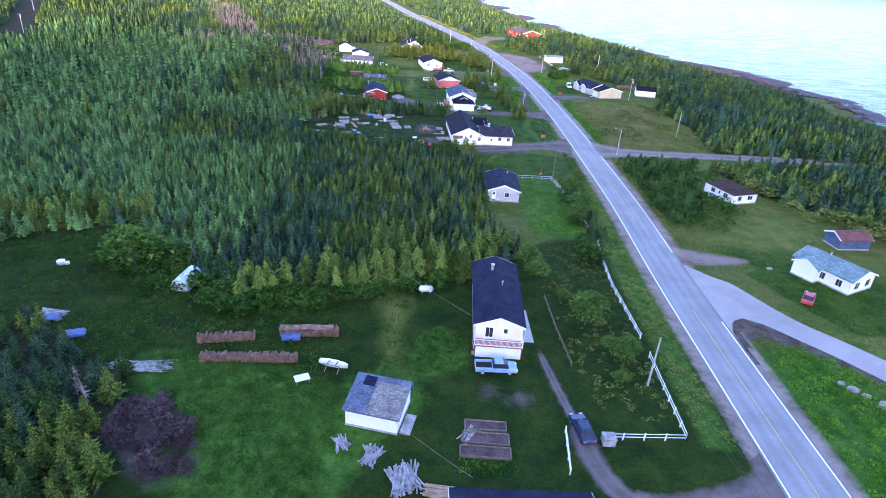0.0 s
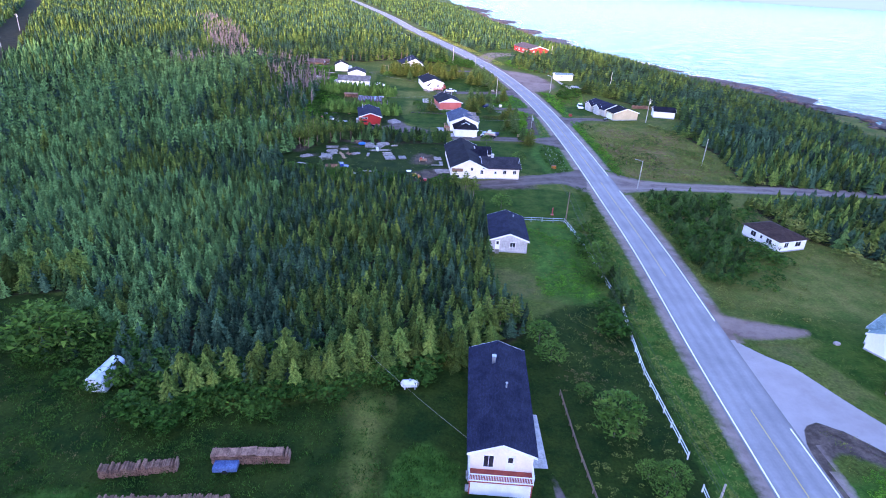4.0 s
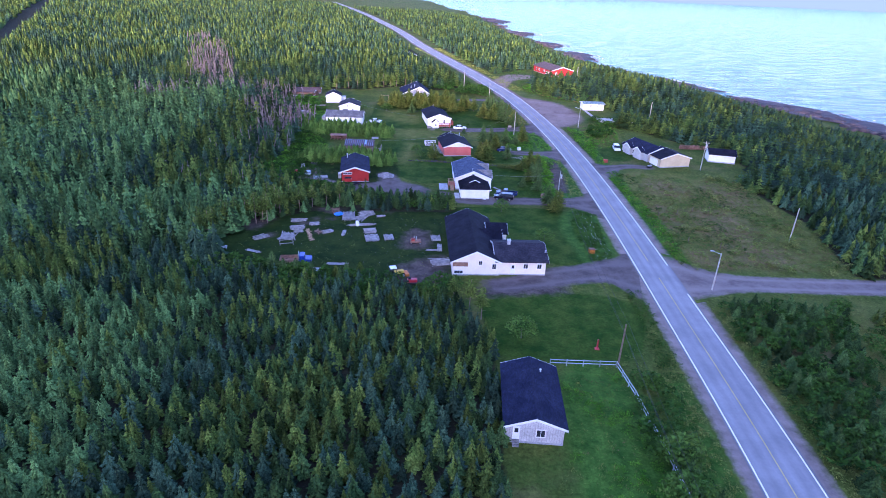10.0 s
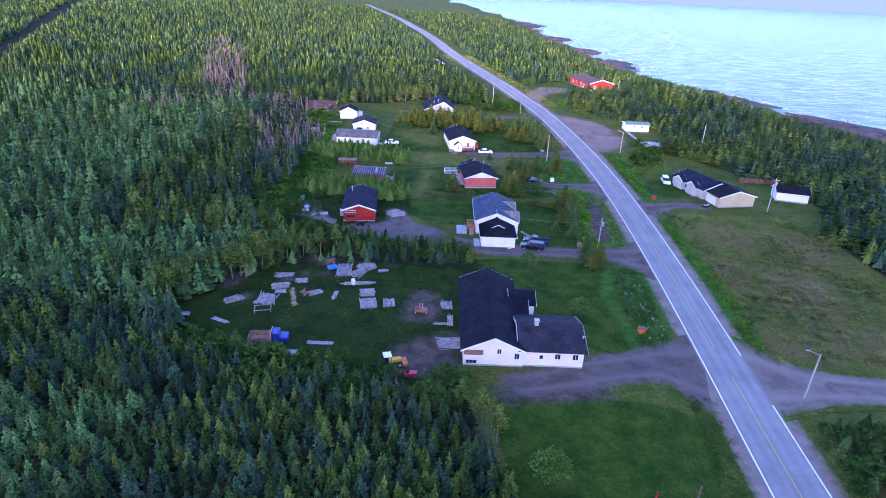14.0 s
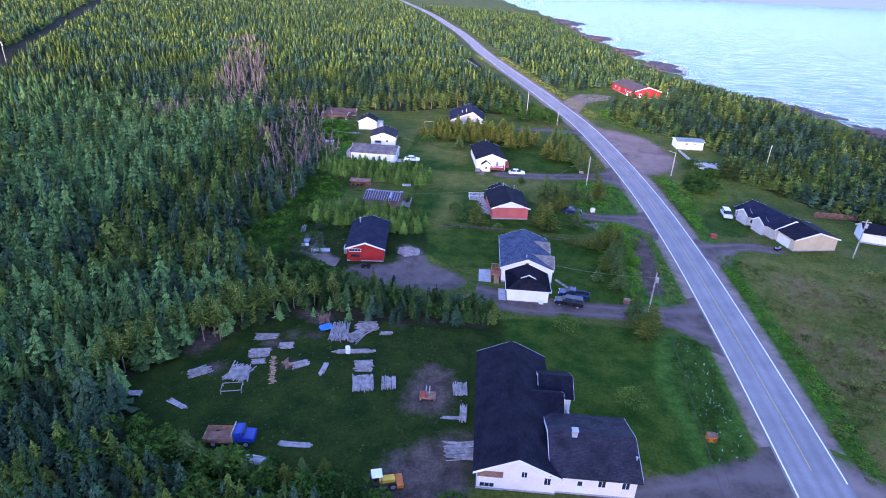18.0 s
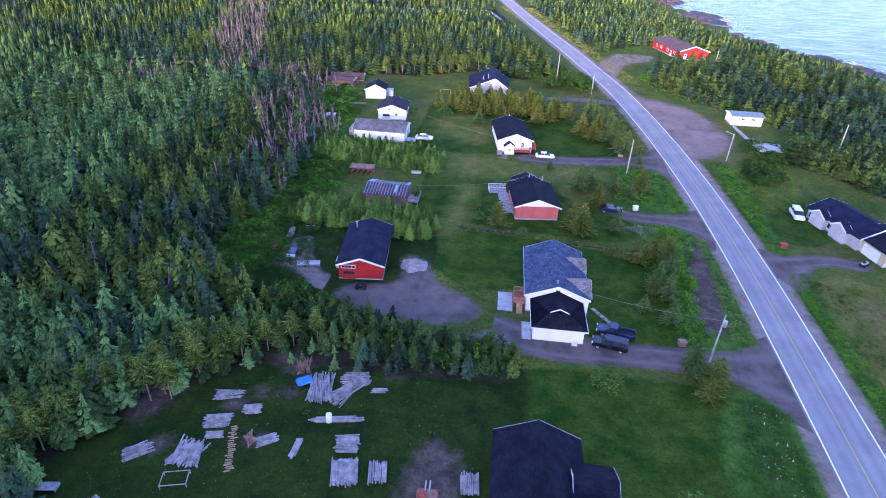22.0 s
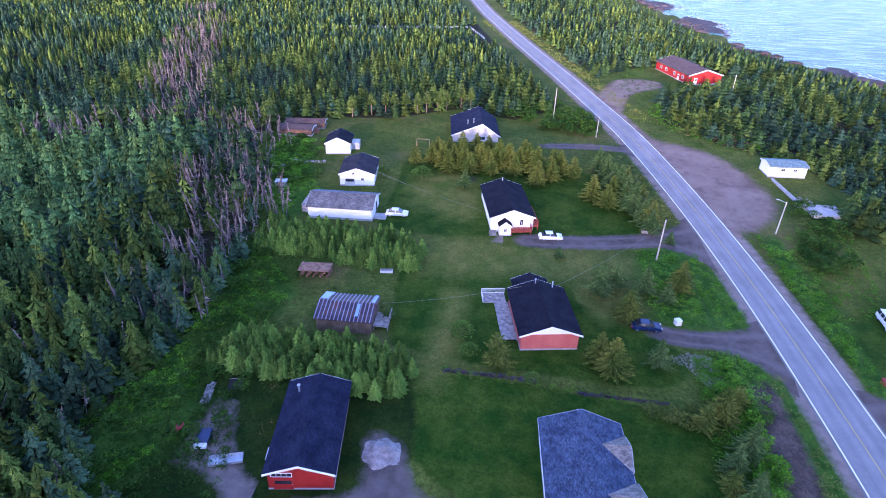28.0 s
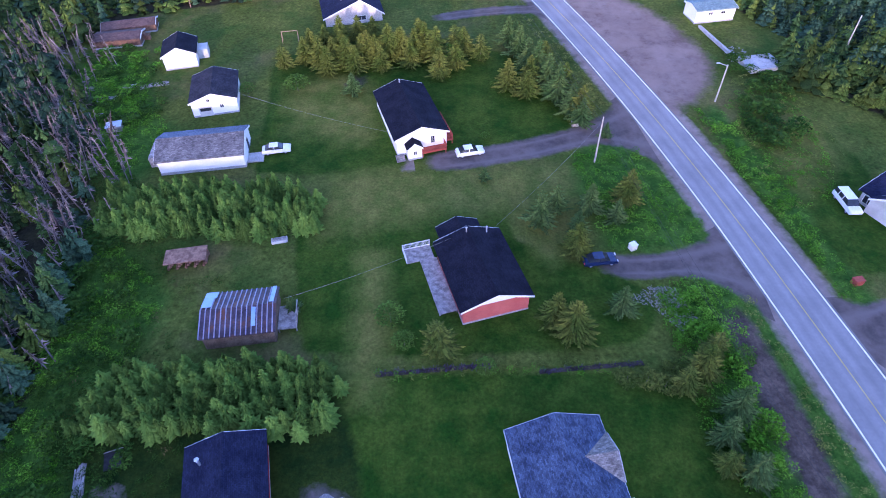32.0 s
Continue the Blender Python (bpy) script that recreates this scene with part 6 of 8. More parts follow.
scatter("verge_weeds", [(46, 262), (58, 266), (63, 292), (54, 294), (48, 288)], 0.9, 0.4, 1.0, WEEDS, M["leaves"], "lush weeds below the concrete slabs", "weeds", 104, off_tracks)
scatter("verge_weeds", [(46, 262), (62, 270), (66, 298), (56, 300), (50, 290)], 0.6, 0.4, 0.9, WEEDS, M["leaves_dull"], "olive weeds below the concrete slabs", "weeds", 105, off_tracks)
scatter("verge_weeds", [(38, 346), (52, 336), (64, 330), (66, 350), (60, 384), (44, 384), (34, 362)], 0.9, 0.4, 0.9, WEEDS, M["leaves"], "green weeds round the red hall", "weeds", 106, off_tracks)
scatter("verge_weeds", [(40, 345), (56, 332), (60, 344), (48, 362), (40, 360)], 0.6, 0.4, 0.9, WEEDS, M["dry"], "rusty weeds beside the lot", "weeds", 107, off_tracks)
scatter("yard_shrubs", [(-68, 304), (-52, 292), (-48, 300), (-54, 316), (-62, 324), (-70, 318)], 0.12, 0.6, 1.8, SHRUBS, M["weeds_dark"], "dark shrubs among the old log stacks", "shrubs", 108, off_tracks, 1.3)
scatter("roadside_weeds", [(33.2, 216), (36.5, 216), (36, 250), (33.6, 250)], 0.9, 0.4, 0.9, WEEDS, M["leaves_dull"], "olive weeds on the bank beside the road", "weeds", 109, off_tracks)
scatter("ditch_shrubs", [(27, 228), (30, 228), (29, 250), (26, 250)], 0.35, 0.8, 1.8, SHRUBS, M["leaves"], "leafy green shrubs along the ditch", "shrubs", 95, off_tracks, 1.3)
scatter("roadside_shrubs", [(49, 274), (58, 280), (60, 294), (52, 290)], 0.25, 0.8, 2.2, SHRUBS, M["weeds_dark"], "dense green shrubs beside the lot", "shrubs", 96, off_tracks, 1.4)
scatter("roadside_weeds", [(-52, 216), (-34, 214), (-33, 224), (-42, 240), (-38, 262), (-46, 278), (-62, 296), (-66, 300), (-50, 262)], 1.5, 0.5, 1.15, WEEDS, M["weeds_dark"], "deep green weeds and ferns at the forest edge", "weeds", 9, off_tracks)
scatter("tall_grass", [(-42, 178), (-30, 198), (0, 201), (0, 168), (-38, 168)], 0.33, 0.1, 0.3, TUFTS, M["leaves_dull"], "thin trampled grass in the lumber yard", "grass", 10, off_tracks)
scatter("tall_grass", [(-46, 214), (26, 214), (24, 320), (-60, 320), (-46, 260)], 0.6, 0.05, 0.2, TUFTS, M["weeds_dark"], "short uneven yard grass", "grass", 11, off_tracks)
scatter("tall_grass", [(-16, 60), (25, 58), (25, 96), (14, 98), (-4, 86)], 0.72, 0.08, 0.3, TUFTS, M["weeds_dark"], "short uneven grass round the bungalow", "grass", 12, off_tracks)
scatter("tall_grass", [(42, 335), (66, 330), (80, 400), (40, 430), (24, 402), (34, 350)], 0.52, 0.3, 0.8, TUFTS, M["weeds_dark"], "rough green grass round the red hall", "grass", 13, off_tracks)
scatter("verge_grass", [(-30, 520), (-6, 440), (20, 352), (36, 352), (12, 430), (-10, 520)], 0.6, 0.4, 1.0, TUFTS, M["leaves_dull"], "grassy verge along the far road", "grass", 14, off_tracks)
scatter("roadside_weeds", [(46, 74), (53, 74), (60, 62), (76, 38), (41.5, 38), (42.5, 60)], 1.5, 0.5, 1.15, WEEDS, M["leaves"], "bright green roadside weeds beside the side road", "weeds", 64, off_tracks)
scatter("roadside_weeds", [(28.3, 54), (31.5, 54), (33.8, 100), (35.5, 140), (32, 141), (29.6, 106)], 1.2, 0.5, 1.15, WEEDS, M["leaves_dull"], "olive uncut weeds between fence and road", "weeds", 65, off_tracks)
scatter("roadside_weeds", [(46.5, 178), (50, 178), (52, 200), (49, 236), (46.5, 236)], 1.2, 0.5, 1.15, WEEDS, M["leaves"], "green weeds along the field edge", "weeds", 66, off_tracks)
scatter("roadside_weeds", [(46.4, 108), (50, 110), (51, 160), (47.2, 163)], 1.1, 0.5, 1.15, WEEDS, M["leaves_dull"], "rough weeds along the road edge", "weeds", 67, off_tracks)
scatter("roadside_weeds", [(32.6, 140), (36.6, 140), (37.6, 166), (34.2, 166)], 1.5, 0.5, 1.15, WEEDS, M["weeds_dark"], "dark green weeds along the road edge", "weeds", 75, off_tracks)
scatter("roadside_shrubs", [(50, 284), (62, 290), (66, 304), (58, 306), (53, 297)], 0.16, 0.8, 2.0, SHRUBS, M["weeds_dark"], "green shrubs beside the concrete slabs", "shrubs", 76, None, 1.4)
scatter("roadside_shrubs", [(47, 262), (50, 262), (50, 284), (45, 287)], 0.08, 0.6, 1.5, SHRUBS, M["leaves"], "small green shrubs along the road", "shrubs", 77, None, 1.3)
scatter("field_weeds", [(48, 178), (84, 178), (86, 236), (50, 238)], 1.9, 0.3, 0.7, WEEDS, M["weeds_dark"], "green weeds in the field", "weeds", 97, lambda x, y: off_tracks(x, y) and noise.noise((x * 0.09, y * 0.09, 21)) > 0.08)
scatter("field_weeds", [(48, 178), (84, 178), (86, 236), (50, 238)], 0.5, 0.4, 0.8, WEEDS, M["dry"], "rusty brown weeds in the field", "weeds", 79, lambda x, y: off_tracks(x, y) and noise.noise((x * 0.1, y * 0.1, 6)) > 0.1)
scatter("field_weeds", [(47.5, 177), (84, 178), (86, 236), (48, 240)], 1.1, 0.3, 0.8, WEEDS, M["leaves_dull"], "olive weeds in the rough field", "weeds", 80, lambda x, y: off_tracks(x, y) and noise.noise((x * 0.08, y * 0.08, 12)) > 0.0)
scatter("field_weeds", [(47, 106), (98, 104), (98, 162), (47, 164)], 0.4, 0.4, 0.9, WEEDS, M["leaves_dull"], "olive weeds among the shrubs", "weeds", 81, lambda x, y: off_tracks(x, y) and noise.noise((x * 0.08, y * 0.08, 14)) > 0.0)
scatter("paddock_weeds", [(16.5, 110), (27, 110), (27.5, 141), (17, 141)], 2.2, 0.3, 0.8, WEEDS, M["leaves"], "lush green weeds in the paddock beside the garage", "weeds", 82, lambda x, y: off_tracks(x, y) and noise.noise((x * 0.12, y * 0.12, 3)) > -0.05)
scatter("paddock_weeds", [(15, 84), (26, 70), (27, 110), (17, 112)], 0.6, 0.25, 0.6, WEEDS, M["dry"], "brown dry weeds in the paddock", "weeds", 83, lambda x, y: off_tracks(x, y) and noise.noise((x * 0.12, y * 0.12, 8)) > 0.05)
scatter("roadside_weeds", [(46.4, 214), (50, 216), (51, 240), (48.5, 262), (46, 262)], 1.2, 0.4, 0.9, WEEDS, M["leaves"], "bright green weeds along the road verge", "weeds", 84, off_tracks)
scatter("flower_heads", [(31, 178), (35, 180), (36, 204), (32, 205)], 0.5, 0.5, 0.8, [tuft(90, 3)], M["flower"], "small pale wildflowers", "flowers", 15, off_tracks)
scatter("dry_grass", [(50, 176), (84, 178), (86, 232), (70, 236), (56, 214)], 0.7, 0.12, 0.4, TUFTS, M["dry"], "reddish-brown dry field grass", "grass", 60, off_tracks)
scatter("dry_grass", [(60, 118), (98, 100), (98, 160), (70, 160)], 0.35, 0.12, 0.4, TUFTS, M["dry"], "brown dry grass among shrubs", "grass", 61, off_tracks)
scatter("dry_grass", [(14, 96), (25, 70), (27, 100), (36, 140), (20, 141), (18, 112)], 0.25, 0.12, 0.4, TUFTS, M["dry"], "brown dry grass in the paddock", "grass", 62, off_tracks)
scatter("dry_grass", [(-62, 64), (-60, 88), (-40, 82), (-20, 74), (-36, 66)], 0.4, 0.12, 0.4, TUFTS, M["dry"], "brown dry weeds in the meadow", "grass", 63, off_tracks)
scatter("roadside_shrubs", [(24, 98), (29, 98), (33, 140), (28, 141)], 0.22, 1.0, 2.6, SHRUBS, M["weeds_dark"], "tangled roadside shrubs", "shrubs", 16, off_tracks, 1.3)
scatter("shrubs", [(48, 118), (62, 112), (74, 150), (72, 164), (48, 162)], 0.17, 0.8, 2.2, SHRUBS, M["weeds_dark"], "low green shrubs in the rough field", "shrubs", 17, off_tracks, 1.4)
scatter("shrubs", [(80, 125), (100, 100), (120, 150), (110, 162), (76, 160)], 0.12, 1.0, 2.8, SHRUBS, M["leaves_dull"], "dense shrubs behind the brown-roofed house", "shrubs", 18, off_tracks, 1.5)
scatter("shrubs", [(48, 176), (84, 176), (92, 240), (54, 236)], 0.035, 0.4, 1.0, SHRUBS, M["leaves_dull"], "low olive shrubs scattered over the field", "shrubs", 68, off_tracks, 1.6)
scatter("dry_grass", [(48, 178), (84, 178), (86, 234), (52, 236)], 0.9, 0.15, 0.45, TUFTS, M["dry"], "patchy brown field grass", "grass", 69, lambda x, y: off_tracks(x, y) and noise.noise((x * 0.12, y * 0.12, 2)) > 0.12)
scatter("shrubs", [(46, 172), (90, 175), (92, 240), (78, 240), (50, 200)], 0.03, 0.6, 1.6, SHRUBS, M["leaves_dull"], "scattered low shrubs in the field", "shrubs", 19, off_tracks, 1.4)
scatter("forest_edge_shrubs", [(-58, 88), (-40, 80), (-30, 75), (-16, 80), (-2, 86), (6, 92), (6, 99), (-6, 95), (-30, 88), (-50, 98)], 0.3, 1.0, 2.6, SHRUBS, M["weeds_dark"], "leafy shrubs along the forest edge", "shrubs", 20, off_tracks, 1.2)
scatter("forest_edge_shrubs", [(-45, 165), (-20, 160), (0, 158), (4, 165), (-28, 169), (-40, 172)], 0.25, 1.0, 2.6, SHRUBS, M["weeds_dark"], "shrubs along the edge of the young forest", "shrubs", 21, off_tracks, 1.2)
scatter("forest_edge_shrubs", [(-48, 214), (-20, 205), (3, 202), (3, 208), (-20, 212), (-38, 216)], 0.3, 1.2, 2.8, SHRUBS, M["weeds_dark"], "mixed shrubs between yard and driveway", "shrubs", 22, off_tracks, 1.2)
scatter("verge_shrubs", [(-6, 345), (16, 335), (20, 350), (2, 370), (-10, 356)], 0.2, 1.0, 2.4, SHRUBS, M["weeds_dark"], "leafy shrubs beside the far road", "shrubs", 23, off_tracks, 1.3)


def row_trees(name, poly, spacing, lo, hi, material, label, seed):
    r = random.Random(seed)
    xs, ys = [p[0] for p in poly], [p[1] for p in poly]
    spots, y = [], min(ys)
    while y < max(ys):
        x = min(xs)
        while x < max(xs):
            px, py = x + r.uniform(-0.35, 0.35) * spacing, y + r.uniform(-0.35, 0.35) * spacing
            if inside(px, py, poly):
                spots.append((px, py, terrain(px, py) - 0.1, r.uniform(lo, hi), r.uniform(1.2, 1.7)))
            x += spacing
        y += spacing
    plant_many(name, spots, ROW, M[material], label, "young spruces")


row_trees("edge_spruces", [(-84, 98), (-62, 104.5), (-56, 106), (-57, 111), (-84, 104)], 2.2, 4.6, 6.5, "needles_warm", "dark spruces beside the rough meadow", 38)
row_trees("edge_spruces", [(-32, 78), (-26, 82), (-17, 83), (-10, 87), (-1.5, 89), (8, 94), (9, 99), (-4, 95), (-18, 90), (-33, 85)], 2.1, 3.8, 6.4, "needles_warm", "olive spruces along the front edge of the forest", 36)
row_trees("young_spruces", [(49, 118), (56, 122), (64, 140), (70, 162), (50, 164.5), (48.5, 140)], 2.2, 1.6, 3.6, "needles", "scrubby young spruces beside the gravel track", 34)
row_trees("young_spruces", [(28.2, 108), (30.5, 106), (32.3, 122), (32, 127), (29.5, 124)], 2.0, 2.0, 4.0, "needles", "clump of small spruces on the road verge", 35)
row_trees("young_spruces", [(-51, 268), (-20, 265), (-19, 271), (-22, 275.5), (-50, 277)], 1.3, 2.4, 4.3, "needles_row", "dense row of young bright green spruces", 31)
row_trees("young_spruces", [(-44, 238), (-17, 235.5), (-15, 241), (-18, 244.5), (-40, 246)], 1.3, 2.4, 4.2, "needles_row", "thick hedge of young green spruces behind the barn", 32)
row_trees("young_spruces", [(-34, 203), (-12, 202.5), (2, 203.5), (3, 207), (-14, 209), (-32, 211)], 1.9, 2.6, 4.6, "needles", "belt of young spruces beside the driveway", 33)


def tree_thing(name, label, kind, height, width, material, category="tree", bare=0.12):
    t = thing(name, label, category)
    kv, kt = kind
    v = kv * np.array((height * width, height * width, height * (1 - bare))) + np.array((0, 0, height * bare))
    part("crown", from_arrays("crown", v.tolist(), kt.tolist(), M[material]), None, t)
    part("trunk", rod((0, 0, -0.2), (0, 0, height * 0.75), 0.05 + height * 0.012, 0.02, 7), M["bark"], t)
    return t


def plant_group(proto, spots, group):
    tagged(proto, group=group)
    first = True
    r = random.Random(len(spots))
    for x, y, s in spots:
        m = pose(x, y, terrain(x, y), 0, 0, r.uniform(0, 360))
        ob = proto if first else copy_thing(proto, m)
        ob.matrix_basis = m @ Matrix.Diagonal((s, s, s * r.uniform(0.92, 1.1), 1))
        first = False


gold = tree_thing("spruce_tree", "tall yellow-green spruce with dense branches in the yard", bushy(1, 24, 0.8), 6.4, 1.5, "needles_gold", "spruce")
plant_group(gold, [(-20.5, 317.5, 0.85), (-17.5, 319, 0.9), (-14, 320, 0.85), (-11, 320.5, 0.8), (-23, 314.5, 0.95), (-21, 310, 1.05), (-18.5, 311, 0.95), (-16, 310, 1.1), (-13, 311, 1.05), (-10.5, 310.5, 0.95), (-8, 311.5, 1.15), (-5.5, 311, 1.05), (-2, 313, 1.25), (1, 310, 1.1), (4.5, 307, 0.9), (-24, 312, 0.85), (-19.5, 308, 0.85), (-14.5, 308, 0.9), (-9.5, 308.2, 0.8), (-4, 308.5, 0.9), (-17, 313.5, 1.0), (-3, 311, 1.0), (1.2, 304.5, 0.95), (6.5, 312, 0.95),
                   (11.8, 245.2, 1.12), (10.2, 247.4, 0.85), (15.6, 258.4, 0.85), (25.2, 267.5, 0.9), (13, 299, 1.0), (16, 296, 0.95), (24.5, 238.5, 0.9), (-1, 312, 1.1), (-6, 311, 1.05), (-12, 311, 1.0), (27, 205, 0.7), (20.6, 304, 1.0), (22.6, 296, 0.95), (23.8, 289, 1.0), (17.2, 300, 0.9), (-14.4, 168, 0.42), (-18.6, 166.6, 0.4)], "yard spruces")
blue = tree_thing("spruce_tree", "bluish green yard spruce with spreading branches", bushy(2, 19, 0.95), 5.4, 1.5, "needles_blue", "spruce")
plant_group(blue, [(18.6, 248.2, 0.95), (11.7, 264, 1.15), (14.5, 266.5, 0.95), (19.3, 266, 1.0), (21, 223, 0.6), (15.5, 314, 1.15), (17, 310, 1.35), (18, 306, 1.25), (19, 302, 1.4), (20, 298, 1.3), (21, 294, 1.45), (22.5, 290, 1.25), (23.5, 287, 1.05), (17.5, 317, 0.9), (22.5, 300, 0.8), (26.5, 283, 0.6), (25.2, 227, 0.95), (26, 210, 0.95), (24.8, 220.5, 0.85),
                   (-30.5, 167.6, 0.75), (-28.2, 166.8, 0.65), (-25.8, 166.4, 0.7), (-23, 166.2, 0.55), (-20.7, 167.2, 0.5), (-16.8, 167.4, 0.5), (22.4, 263.5, 0.8), (16.8, 262.6, 0.75), (-14.8, 300.6, 0.9), (-21.5, 252.5, 0.55), (5.4, 274.6, 0.5), (26.4, 233.6, 1.0), (24.2, 231, 0.85)], "blue yard spruces")
olive = tree_thing("pine_tree", "broad olive-green pine with an open crown", bushy(3, 16, 0.6, 0.12), 5.2, 1.7, "needles_gold", "pine")
plant_group(olive, [(9.5, 309.5, 1.0), (5, 313, 1.1), (-28, 311, 1.0), (-4.0, 244.6, 1.15), (22.4, 237.2, 0.8), (28, 207, 1.05), (27, 241, 0.8), (23, 228, 0.75)], "yard pines")
M["bark_pale"] = surface("bark_pale", (0.17, 0.115, 0.09), (0.27, 0.19, 0.155), 2, 12, 0.9, gloss=0.06)
edge_pine = thing("pine_tree", "tall pine with a long bare pinkish trunk", "pine")
kv, kt = bushy(9, 11, 0.5, 0.1)
part("crown", from_arrays("crown", (kv * np.array((6.4, 6.4, 3.9)) + np.array((0, 0, 3.2))).tolist(), kt.tolist(), M["needles_warm"]), None, edge_pine)
part("trunk", rod((0, 0, -0.2), (0.15, 0.1, 6.6), 0.11, 0.04, 7), M["bark_pale"], edge_pine)
for k in range(7):
    part("dead_branch", rod((0, 0, 1.6 + 0.35 * k), (0.9 * math.cos(k * 2.4), 0.9 * math.sin(k * 2.4), 1.75 + 0.35 * k), 0.025, 0.01, 4), M["bark_pale"], edge_pine)
plant_group(edge_pine, [(-47.3, 180.5, 0.95), (-46.6, 182, 0.85), (-46.1, 183.4, 1.0), (-45.0, 184.6, 0.9), (-48, 184, 0.95), (-40.6, 189.6, 1.0), (-39.6, 191.0, 0.9), (-38.4, 190.4, 1.05), (-36.6, 194, 0.95), (-37.8, 195, 1.0), (-35.2, 197.5, 0.9), (-33.4, 199, 0.95), (-47, 187.5, 0.9), (-50, 182, 1.0), (-44.4, 188.4, 0.9), (-43, 190.5, 0.95), (-41.8, 193.6, 0.9), (-40, 197, 1.0), (-36, 200, 0.9), (-31, 201.4, 0.85), (-28, 203, 0.9), (-25, 204.5, 0.85), (-48.6, 178.2, 0.9), (-38.8, 198.6, 0.95), (3, 159, 0.8), (5.6, 157, 0.85), (7.5, 154, 0.9), (8.6, 98.5, 0.95), (6.4, 97.5, 0.9), (10.6, 100.5, 0.85), (-49.5, 205.5, 0.9), (-52, 208, 1.0), (-54, 212, 0.9), (-55.5, 216.5, 0.95), (-53.8, 220, 0.85), (-52, 340.5, 0.9), (-47, 343.5, 1.0), (-43, 344.5, 0.9), (-40.5, 345, 0.95), (-37, 345.5, 1.0), (-34, 347, 0.9), (-31.5, 348.5, 1.0), (-28.5, 350.5, 0.95), (-26, 352, 0.9), (-22, 355, 1.0), (-19, 354, 0.9)], "bare-trunked pines")
juniper = tree_thing("juniper", "low spreading gold juniper along the flower bed", clump(77, 360, 0.2, 0.6), 1.5, 1.6, "needles_gold", "juniper", 0.02)
plant_group(juniper, [(16.4, 238.8, 1.0), (18.6, 238.4, 1.1), (20.4, 237.6, 1.1), (22.0, 239.6, 0.9)], "gold junipers")
leafy = tree_thing("leafy_bush", "round leafy green yard bush", clump(70, 420, 0.16, 0.85), 2.6, 1.35, "leaves_mid", "bush", 0.02)
plant_group(leafy, [(21, 80, 1.5), (23, 69.5, 0.8), (22, 72, 0.7), (24.5, 71.5, 0.9), (21.5, 65, 0.55), (14, 203.5, 1.0), (22, 186.5, 1.05), (-9.5, 249.5, 0.9), (-8, 246, 0.7), (-25, 303, 1.1), (13.5, 149, 1.2), (1, 241.5, 0.6), (3, 310, 1.1),
                    (-34, 303, 0.7), (20, 78, 1.2), (28, 118, 1.4), (29.5, 124, 1.3), (18, 85, 0.6), (11, 300, 0.5), (7, 285, 0.4), (-51.5, 89.5, 2.2), (-49, 90.5, 1.8), (-53, 92, 1.9), (15, 92, 1.1), (14, 96, 1.2), (30, 240, 0.7)], "yard bushes")

# ---- fences ----
def fence(points, label, material="trim", gap=2.4, rails=(0.45, 0.9), post=0.06, height=1.05):
    f = thing("fence", label, "fence", *points[0])
    ox, oy, oz = f.matrix_world.translation
    for (ax, ay), (bx, by) in zip(points, points[1:]):
        n = max(1, round(math.hypot(bx - ax, by - ay) / gap))
        for i in range(n + 1):
            x, y = ax + (bx - ax) * i / n, ay + (by - ay) * i / n
            z = terrain(x, y)
            part("post", box(x - ox - post, x - ox + post, y - oy - post, y - oy + post, z - oz - 0.2, z - oz + height), M[material], f)
            if i < n:
                x2, y2 = ax + (bx - ax) * (i + 1) / n, ay + (by - ay) * (i + 1) / n
                for zz in rails:
                    part("rail", rod((x - ox, y - oy, z - oz + zz), (x2 - ox, y2 - oy, terrain(x2, y2) - oz + zz), 0.055, sides=4), M[material], f)
    return f


fence([(29, 106), (28, 98), (27.3, 90), (27.4, 75)], "white board fence with thin rails along the road")
fence([(27.2, 70.5), (26.9, 66), (26.3, 55), (16.4, 54.7)], "white two-rail fence round the bungalow yard")
fence([(12.4, 55.5), (11.7, 49.5)], "short white rail fence beside the driveway")
fence([(15, 85), (15.2, 76), (15.7, 67.7)], "low grey wire fence overgrown with grass", "pole_dark", 2.0, (0.5, 0.8), 0.045, 0.9)
fence([(17, 142.3), (26.6, 142.5), (27.5, 136), (28.2, 126), (28.8, 112)], "grey-green pipe rail fence round the garage plot", "steel", 2.6, (0.5, 1.0), 0.05, 1.1)
fence([(-93, 474), (-33, 491), (-23, 461)], "far pale rail fence round a clearing", "trim", 4.0, (0.5, 1.0), 0.08, 1.2)

post = thing("fence_post", "single weathered fence post standing in the field", "post", 52.5, 206, 0)
part("post", box(-0.06, 0.06, -0.06, 0.06, -0.2, 1.3, bevel=0.01), M["pole_dark"], post)
tagged(post, group="field posts")
for px, py, lean in ((57.5, 207.5, 3), (62, 209.5, -4), (66.5, 210.5, 2), (71, 212.5, -2), (54, 190, 5), (60, 187.5, -3)):
    copy_thing(post, pose(px, py, terrain(px, py), lean, lean, 20 * lean))

# ---- firewood, lumber and yard clutter ----
LOG = mesh_of("log", rod((0, -0.55, 0), (0, 0.55, 0), 0.14, sides=6), M["wood_log"])
LID = mesh_of("cover_board", box(0, 0.85, -0.6, 0.6, 0, 0.04), M["wood_log"])


